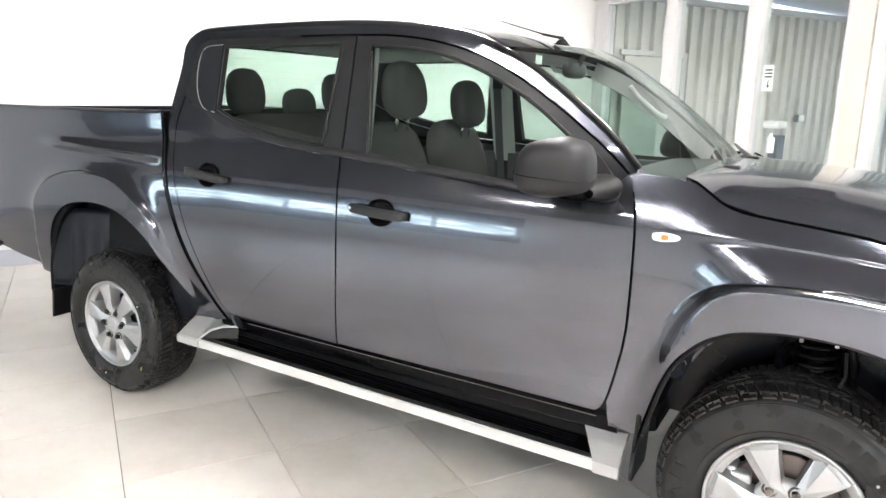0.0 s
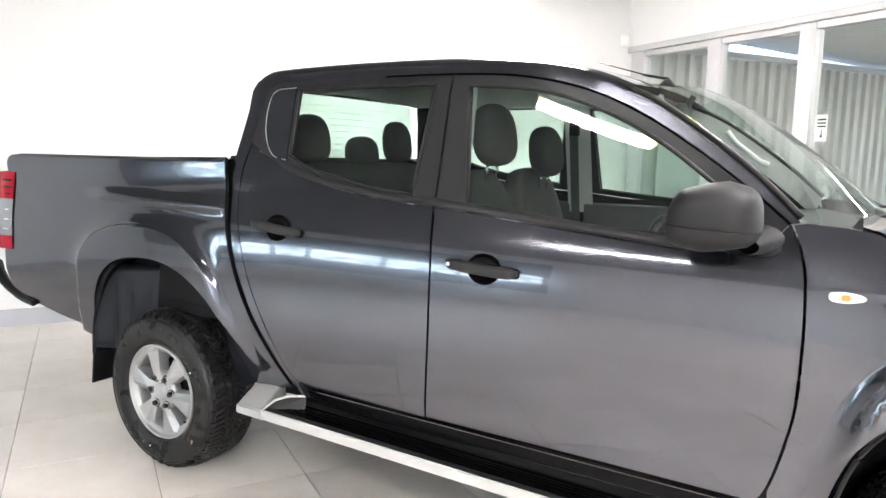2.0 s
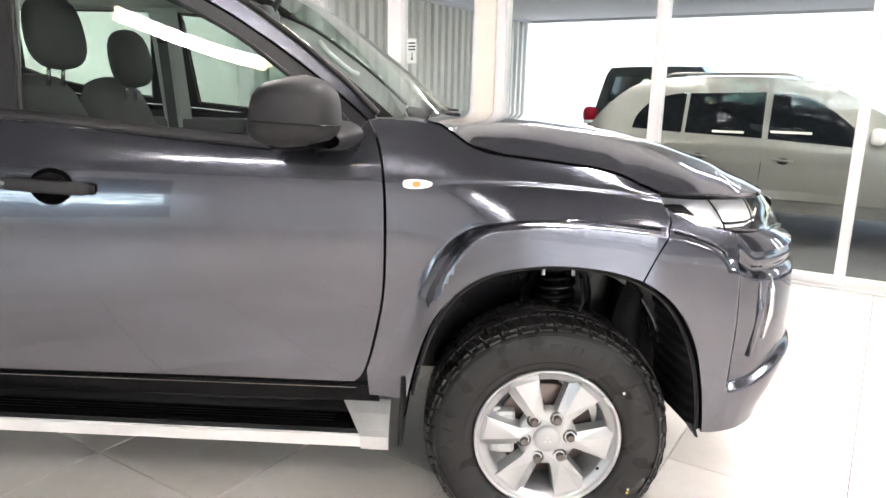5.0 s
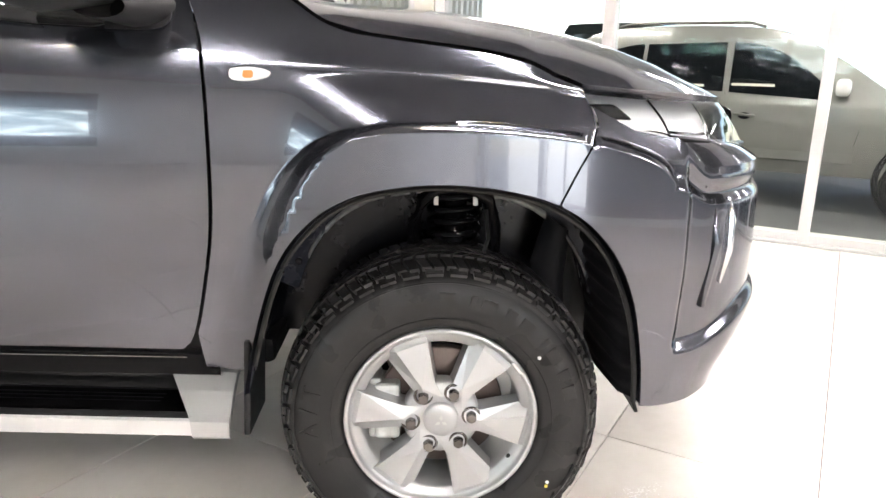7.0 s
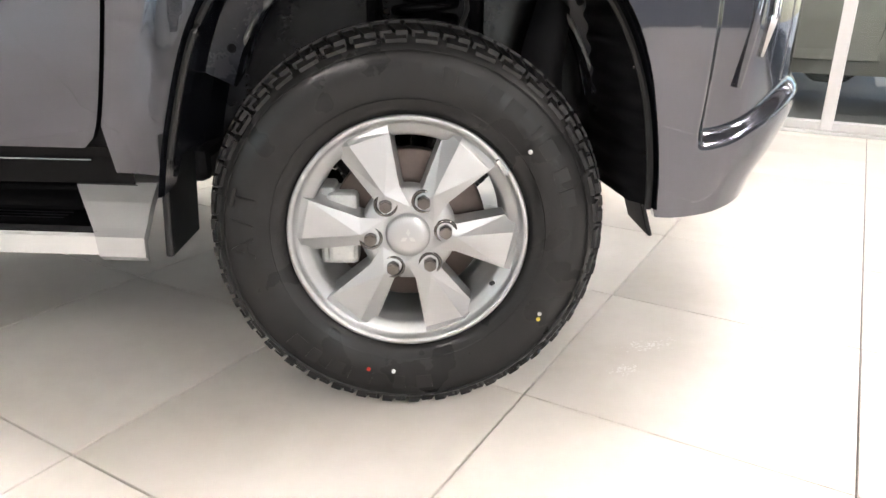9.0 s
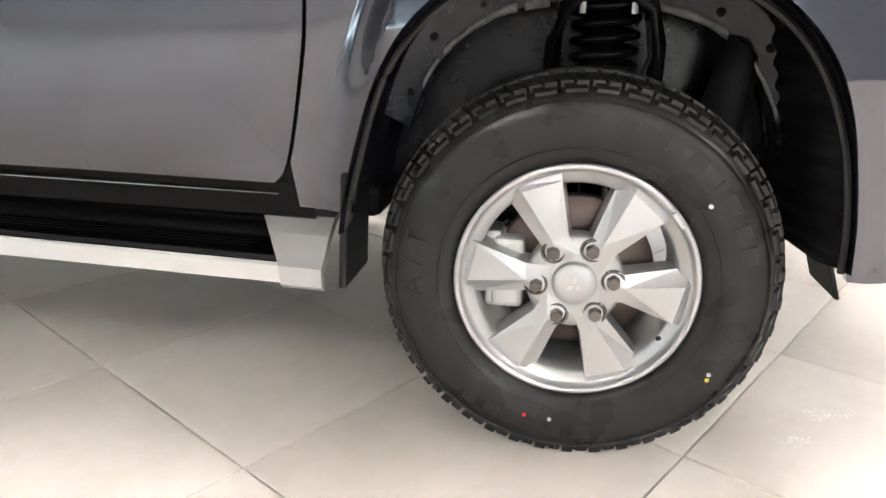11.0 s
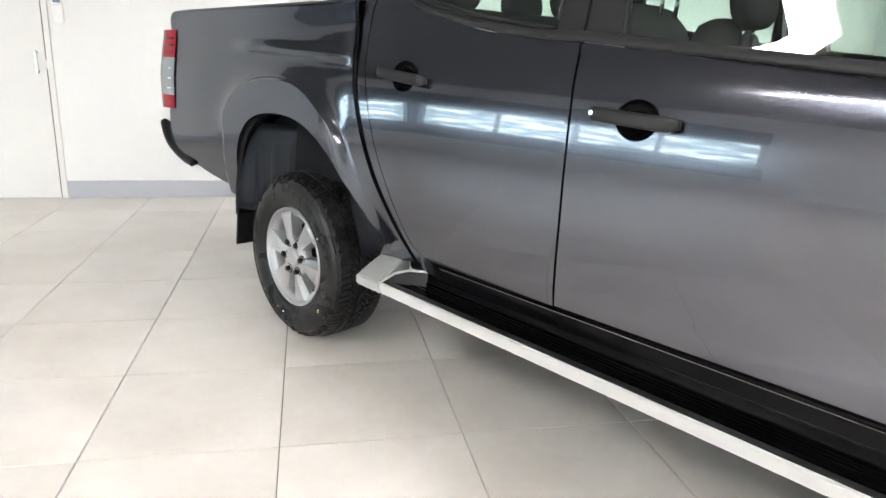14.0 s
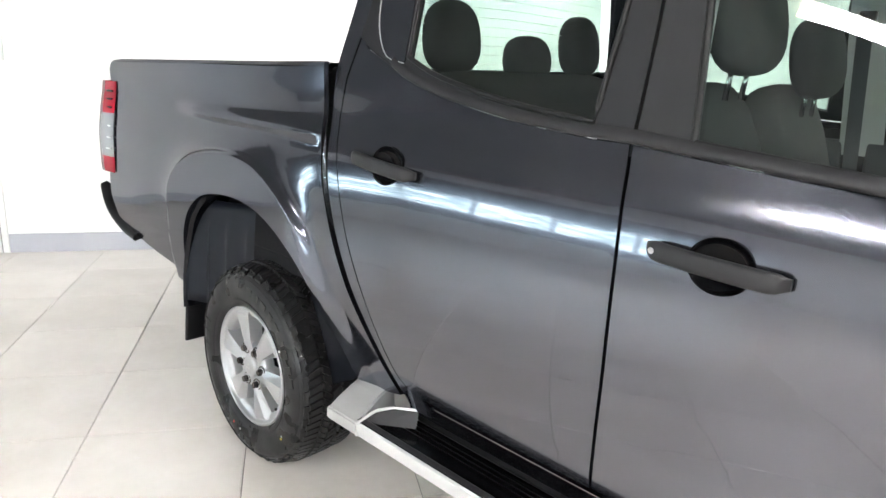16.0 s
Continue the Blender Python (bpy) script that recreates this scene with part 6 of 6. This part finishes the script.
# ---- outside the glass ----
YARD = -0.24                             # the yard lies a step below the showroom floor
g = bmesh.new()
for f in (((-400, VG + 0.21, YARD), (400, VG + 0.21, YARD), (400, 600, YARD), (-400, 600, YARD)), ((-400, -600, -0.02), (400, -600, -0.02), (400, VB - 0.21, -0.02), (-400, VB - 0.21, -0.02)), ((UE + 0.21, VB - 0.21, -0.02), (400, VB - 0.21, -0.02), (400, VG + 0.2, -0.02), (UE + 0.21, VG + 0.2, -0.02))):
    g.faces.new([g.verts.new(p) for p in f])
structure("ground", g, M_PAVE, "grey concrete yard round the showroom", "ground")
structure("road", box((-60, 5.40, YARD + 0.001), (80, 13.5, YARD + 0.006)), M_ASPH, "dark asphalt parking yard", "road")
structure("pavement", box((-2.7, VG + 0.125, YARD + 0.007), (30, 5.27, -0.004), 0.004), M_PAVE, "narrow concrete apron outside the glazing", "pavement")
structure("edge_line", box((-2.7, 5.19, -0.0035), (30, 5.25, 0.006), 0.002), M_LINE, "pale painted edge line on the apron", "marking")

rows = []
v = 5.02
while v < 12.35:
    for dv, out in ((0.0, 0.0), (0.115, 0.0), (0.128, 0.060), (0.192, 0.060)):
        rows.append([(UR - 0.058 + out, v + dv, z) for z in (YARD, 2.70)])
    v += 0.21
b = loft(rows)
bmesh.ops.recalc_face_normals(b, faces=b.faces)
structure("wall_corrugated", b, M_CORR, "cream corrugated steel wall of the yard", "wall")
structure("wall_corrugated_cap", box((UR - 0.06, 5.02, 2.70), (UR + 0.05, 12.40, 2.78), 0.01), M_FRAME, "white steel capping on the corrugated wall", "trim")
structure("wall_outer", box((UR - 0.3, 5.02, YARD), (UR - 0.062, 12.4, 2.70)), M_CORR, "steel wall behind the cladding", "wall")
d = root("door_2", "closed plain steel door in the corrugated wall", "door", BUILD, kind="structure")
part("door_leaf", box((UR + 0.005, 5.30, YARD + 0.02), (UR + 0.03, 6.24, 2.035), 0.004), M_CORR, d)
part("door_head", box((UR + 0.005, 5.22, 2.045), (UR + 0.05, 6.33, 2.11), 0.004), M_FRAME, d)
part("door_frame", box((UR + 0.005, 6.25, YARD + 0.02), (UR + 0.05, 6.33, 2.043), 0.004), M_FRAME, d)

# ribbed soffit of the canopy
rows = []
for i in range(0, 224):
    v = 5.03 + i * 0.033
    z = 3.02 - 0.038 * (v - 5.0) + (0.0 if i % 4 < 2 else 0.016)
    rows.append([(u, v, z) for u in (UR - 0.3, 14.0)])
b = loft(rows)
bmesh.ops.recalc_face_normals(b, faces=b.faces)
structure("canopy_soffit", b, M_SOFFIT, "ribbed metal soffit of the entrance canopy", "canopy")
structure("canopy_roof", box((UR - 0.3, 5.1, 3.06), (14.0, 12.4, 3.16)), M_SOFFIT, "steel roof of the entrance canopy", "canopy")
structure("canopy_edge", box((UR - 0.3, 12.4, 2.70), (14.0, 12.5, 3.16), 0.01), M_FRAME, "white fascia of the entrance canopy", "canopy")
for u, v in ((0.8, 6.6), (0.8, 8.6), (3.4, 6.3), (3.4, 8.4), (6.0, 6.3), (6.0, 8.4)):
    z = 3.02 - 0.038 * (v - 5)
    q = root("canopy_light", "slim linear light under the canopy", "ceiling light", BUILD @ pose(u, v, z), group="canopy lights")
    part("lamp_body", box((-0.62, -0.06, -0.05), (0.62, 0.06, 0), 0.01), M_PLAST, q)
    part("tube", box((-0.6, -0.04, -0.066), (0.6, 0.04, -0.052), 0.006), M_TUBE, q)

M_CARSILVER = material("champagne_silver_paint", (0.20, 0.195, 0.175), 0.35, 0.6, coat=1.0)
M_CARBLACK = material("dark_green_black_paint", (0.012, 0.018, 0.018), 0.3, 0.3, coat=1.0)
M_DARKGLASS = material("dark_tinted_glass", (0.006, 0.007, 0.008), 0.06, spec=0.008)


def parked_car(name, label, m, outline, glass, wheels, mat, half, seams, roof_z, group="parked cars", clear=None):
    """A parked vehicle from its side outline; x runs forward."""
    r = root(name, label, "car", m, group)

    def w(p):
        x, z = p[:, 0], p[:, 1]
        k = np.interp(z, [0.3, 0.6, 0.85, 1.05, 1.2, roof_z - 0.12, roof_z], [half - 0.06, half - 0.015, half, half - 0.01, half - 0.06, half - 0.20, half - 0.26])
        return k - 0.25 * smooth01((x - outline[:, 0].max() + 0.75) / 0.75) ** 2 - 0.12 * smooth01((outline[:, 0].min() + 0.5 - x) / 0.5) ** 2
    panel("body_side", outline, w, mat, r, holes=glass if clear else (), step=0.06, fold=0)
    # skin over the top and the ends
    rows = []
    for x, z in np.vstack([outline, outline[:1]]):
        k = float(w(np.array([[x, z]]))[0])
        rows.append([(x, -k * t, z + (0.03 * (1 - t * t) if z > 0.95 else 0)) for t in np.linspace(1, -1, 9)])
    b = loft(rows)
    bmesh.ops.recalc_face_normals(b, faces=b.faces)
    part("body_shell", b, mat, r, smooth=True)
    for g in glass:
        for o in panel("side_window", g, w, clear or M_DARKGLASS, r, step=0.1, proud=0.006, fold=0.006):
            pass
    # dark tubes on the skin stand for shaded door seams
    for pts in seams:
        for s in (1, -1):
            q = [(x, -s * (float(w(np.array([[x, z]]))[0]) + 0.001), z) for x, z in pts]
            part("door_gap", tube(q, 0.004, 5), M_RUBBER, r)
    for x in wheels:
        for s in (-1, 1):
            b = revolve([(0.19, 0.0), (0.24, -0.01), (0.32, -0.005), (0.345, 0.02), (0.35, 0.11), (0.34, 0.2), (0.2, 0.2)], 40)
            wl_ = part("wheel", b, M_TYRE, r, smooth=True)
            b = revolve([(0.0, 0.03), (0.06, 0.02), (0.18, 0.03), (0.195, 0.0)], 40)
            part("rim", b, M_ALLOY, wl_, smooth=True)
            wl_.matrix_basis = pose(x, s * (half - 0.03), 0.35, 0, 0, 0 if s < 0 else 180)
            b = revolve([(0.355, 0.0), (0.41, 0.0), (0.41, 0.25), (0.355, 0.25)], 40)
            ar = part("wheel_arch", b, M_DARK, r)
            ar.matrix_basis = pose(x, s * (half - 0.012), 0.38, 0, 0, 0 if s < 0 else 180)
    return r, w


suv_o = np.vstack([[(0.04, 0.42), (0.0, 0.62)], spline([(0.0, 0.75), (0.05, 1.0), (0.14, 1.2), (0.40, 1.50), (0.66, 1.69), (0.95, 1.765), (1.6, 1.80), (2.3, 1.785), (2.70, 1.72), (3.15, 1.49), (3.60, 1.19)], 40), spline([(3.7, 1.15), (4.3, 1.07), (4.65, 0.95), (4.78, 0.75)], 14), [(4.8, 0.45), (4.7, 0.38), (0.2, 0.36)]])
suv_glass = [np.vstack([spline([(0.70, 1.20), (0.74, 1.35), (0.90, 1.52), (1.15, 1.60), (1.28, 1.61)], 12), [(1.28, 1.17)]]),
             np.array([(1.32, 1.61), (2.12, 1.635), (2.14, 1.145), (1.32, 1.17)]),
             np.vstack([spline([(2.19, 1.635), (2.45, 1.61), (2.72, 1.50), (3.02, 1.27), (3.12, 1.14)], 14), [(3.08, 1.095), (2.20, 1.142)]])]
suv, suv_w = parked_car("parked_suv", "champagne silver station wagon parked outside the glass", BUILD @ pose(0.36, 8.30, YARD + 0.006), suv_o, suv_glass, (0.82, 3.98), M_CARSILVER, 0.90,
                        [[(2.165, 1.14), (2.165, 0.85), (2.15, 0.5)], [(1.25, 1.17), (1.22, 0.9), (1.1, 0.62)], [(3.36, 1.1), (3.40, 0.8), (3.34, 0.5)], [(1.1, 0.5), (3.34, 0.5)]], 1.80)
for s in (-1, 1):
    b = cushion(3.22, s * 0.98, 1.22, 0.07, 0.11, 0.085, 3)
    part("door_mirror", b, M_LENSWHITE, suv, smooth=True)
    for x in (2.28, 1.40):
        k = float(suv_w(np.array([[x, 0.93]]))[0])
        part("door_handle", tube([(x, s * (k + 0.02), 0.93), (x + 0.2, s * (k + 0.02), 0.92)], [0.012, 0.014], 8), M_CARSILVER, suv, smooth=True)
        part("handle_cup", cushion(x + 0.1, s * k, 0.915, 0.06, 0.008, 0.035, 2), M_DARK, suv, smooth=True)
    part("tail_lamp", cushion(0.10, s * 0.74, 1.05, 0.05, 0.06, 0.10, 3), M_RED, suv, smooth=True)
    part("roof_rail", tube([(0.95, s * 0.60, 1.79), (1.1, s * 0.60, 1.83), (2.3, s * 0.60, 1.83), (2.45, s * 0.59, 1.79)], 0.016, 8), M_CARSILVER, suv, smooth=True)
    b = box((0.9, s * 0.875 - 0.01, 0.50), (3.4, s * 0.875 + 0.012, 0.60), 0.008)
    part("side_moulding", b, M_CARSILVER, suv)
part("aerial", tube([(2.9, 0, 1.62), (2.75, 0, 1.74)], 0.004, 6), M_BLACK, suv)
# pale strips paint the canopy lights' reflection onto the side windows
for x0, z0, x1, z1 in ((1.62, 1.20, 1.95, 1.205), (2.22, 1.22, 2.62, 1.20)):
    b = box((x0, -0.86, z0 - 0.012), (x1, -0.852, z0 + 0.012), 0)
    part("window_tape", b, M_LINE, suv)

ute_o = np.vstack([[(0.0, 0.55), (0.0, 1.02), (0.02, 1.22), (0.10, 1.30)], spline([(0.14, 1.45), (0.28, 1.95), (0.40, 2.02), (1.3, 2.04), (1.8, 2.03)], 18), spline([(1.95, 1.86), (2.6, 1.84), (3.0, 1.76), (3.6, 1.25)], 12), [(4.6, 1.12), (4.85, 0.9), (4.85, 0.5), (0.1, 0.5)]])
ute_glass = [np.array([(0.36, 1.46), (0.44, 1.86), (1.0, 1.90), (1.0, 1.46)]), np.array([(1.06, 1.46), (1.06, 1.90), (1.62, 1.90), (1.62, 1.46)])]
ute, ute_w = parked_car("parked_ute", "dark pickup with a canopy parked behind the wagon", BUILD @ pose(-0.80, 11.6, YARD + 0.006), ute_o, ute_glass, (1.1, 4.1), M_CARBLACK, 0.92, [[(1.9, 1.8), (1.9, 0.6)]], 2.03, clear=glass_material("canopy_glass", (0.62, 0.70, 0.70), 0.10))
for s in (-1, 1):
    part("tail_lamp", cushion(0.05, s * 0.79, 1.24, 0.11, 0.14, 0.13, 3), M_RED, ute, smooth=True)
    part("lamp_clear", cushion(0.05, s * 0.795, 1.12, 0.10, 0.135, 0.035, 3), M_LENSWHITE, ute, smooth=True)

# notice on the glazing, dispenser stand behind it
q = root("door_notice", "small white notice with an arrow stuck to the glass", "notice", BUILD)
part("sheet", box((-0.385, VG + 0.066, 1.60), (-0.275, VG + 0.068, 1.83), 0), M_PLAST, q)
M_INK = material("dark_print", (0.05, 0.05, 0.05), 0.6)
for k in range(3):
    part("print_bar", box((-0.37, VG + 0.0642, 1.78 - 0.03 * k), (-0.288, VG + 0.0655, 1.795 - 0.03 * k), 0), M_INK, q)
b = box((-0.330, VG + 0.0642, 1.645), (-0.320, VG + 0.0655, 1.70), 0)
b.faces.new([b.verts.new(p) for p in ((-0.345, VG + 0.065, 1.65), (-0.305, VG + 0.065, 1.65), (-0.325, VG + 0.065, 1.625))])
part("print_arrow", b, M_INK, q)
q = root("meter_box", "small grey meter box on the corrugated wall", "box", BUILD @ pose(UR, 8.7, 1.30))
part("box_body", box((0.003, -0.07, -0.06), (0.08, 0.07, 0.05), 0.008), material("meter_grey", (0.28, 0.29, 0.30), 0.5), q)
part("box_lid", box((0.081, -0.06, -0.05), (0.088, 0.06, 0.04), 0.003), M_PLAST, q)
q = root("dispenser_stand", "grey free standing dispenser outside the glass", "dispenser", BUILD @ pose(-0.36, 5.13, 0))
part("post", box((-0.05, -0.05, 0), (0.05, 0.05, 1.20), 0.008), material("stand_grey", (0.12, 0.14, 0.17), 0.4), q)
part("foot", box((-0.18, -0.18, 0), (0.18, 0.18, 0.02), 0.006), M_STEEL, q)
part("dispenser_head", box((-0.12, -0.08, 1.26), (0.05, 0.06, 1.33), 0.018), M_PLAST, q)
part("head_bracket", box((-0.045, 0.0, 1.20), (0.02, 0.05, 1.265), 0.006), M_STEEL, q)
b = revolve([(0.0, -0.085), (0.032, -0.085), (0.036, -0.078), (0.036, 0.05), (0.014, 0.072), (0.014, 0.095), (0.0, 0.095)], 24)
bottle = part("bottle", b, M_PLAST, q, "white pump bottle", smooth=True)
bottle.matrix_basis = pose(0.0, -0.09, 1.12, 90, 0, 0)

# trees far off, above the yard wall
M_LEAF = material("far_foliage", (0.07, 0.11, 0.04), 0.8, noise_scale=3, noise_amount=0.4)
M_BARK = material("bark", (0.16, 0.12, 0.09), 0.9, noise_scale=8, noise_amount=0.3)


def tree(u, v, high, seed):
    rnd = random.Random(seed)
    t = root("tree", "distant leafy tree beyond the yard", "tree", BUILD @ pose(u, v, YARD if v > 0 else -0.02), "far trees")
    trunk = tube([(0, 0, 0), (0.1, 0, high * 0.35), (0.0, 0.1, high * 0.6)], [0.22, 0.15, 0.08], 8)
    for k in range(5):
        a = k * 1.3
        tube([(0.05, 0.05, high * (0.38 + 0.05 * k)), (math.cos(a) * high * 0.16, math.sin(a) * high * 0.16, high * (0.55 + 0.06 * k))], [0.09, 0.03], 6, bm=trunk)
    part("trunk", trunk, M_BARK, t, smooth=True)
    b = bmesh.new()
    for k in range(700):
        d = Vector((rnd.gauss(0, 1), rnd.gauss(0, 1), rnd.gauss(0, 0.8))).normalized() * (rnd.random() ** 0.4)
        c = Vector((d.x * high * 0.3, d.y * high * 0.3, high * 0.72 + d.z * high * 0.26))
        if noise.noise(c * 0.7) < -0.12:
            continue
        s = 0.16 + 0.2 * rnd.random()
        e = Euler((rnd.random() * 6, rnd.random() * 6, rnd.random() * 6)).to_matrix()
        b.faces.new([b.verts.new(c + e @ (Vector(p) * s)) for p in ((-1, 0, 0), (0, -0.5, 0.1), (1, 0, 0), (0, 0.5, 0.1))])
    part("crown", b, M_LEAF, t)
    return t


for u, v, h, sd in ((9.0, 42, 6.2, 1), (13.5, 46, 5.2, 2), (22, 44, 6.5, 3), (4, -34, 7, 4), (12, -36, 8, 5), (-3, -32, 6.5, 6)):
    tree(u, v, h, sd)

# ---- floor tiles ----
def tiles():
    b = box((-UP / 2 + 0.002, -VP / 2 + 0.002, -0.0095), (UP / 2 - 0.002, VP / 2 - 0.002, 0.0), 0.0012, segments=1)
    me = mesh_of("tile", b, M_TILE)
    floor = bpy.data.objects["floor"]
    rest = bmesh.new()
    i0, i1 = math.ceil((UR - U0) / UP), math.floor((UE - U0) / UP)
    j0, j1 = math.ceil((VB - V0) / VP), math.floor((VG - 0.03 - V0) / VP)
    for i in range(i0 - 1, i1 + 1):
        for j in range(j0 - 1, j1 + 1):
            ua, ub = max(UR, U0 + i * UP), min(UE, U0 + (i + 1) * UP)
            va, vb = max(VB, V0 + j * VP), min(VG - 0.036, V0 + (j + 1) * VP)
            if ub - ua < 0.01 or vb - va < 0.01:
                continue
            whole = ub - ua > UP - 0.001 and vb - va > VP - 0.001
            near = -4.2 < (va + vb) / 2 and (ua + ub) / 2 < 5.0
            if whole and near:
                ob = new("tile", me)
                ob.parent = floor
                ob.matrix_parent_inverse = Matrix()
                ob.location = ((ua + ub) / 2, (va + vb) / 2, 0)
            else:
                box((ua + 0.002, va + 0.002, -0.0095), (ub - 0.002, vb - 0.002, 0), bm=rest)
    part("tiles_far", rest, M_TILE, floor)["kind"] = "stuff"


tiles()
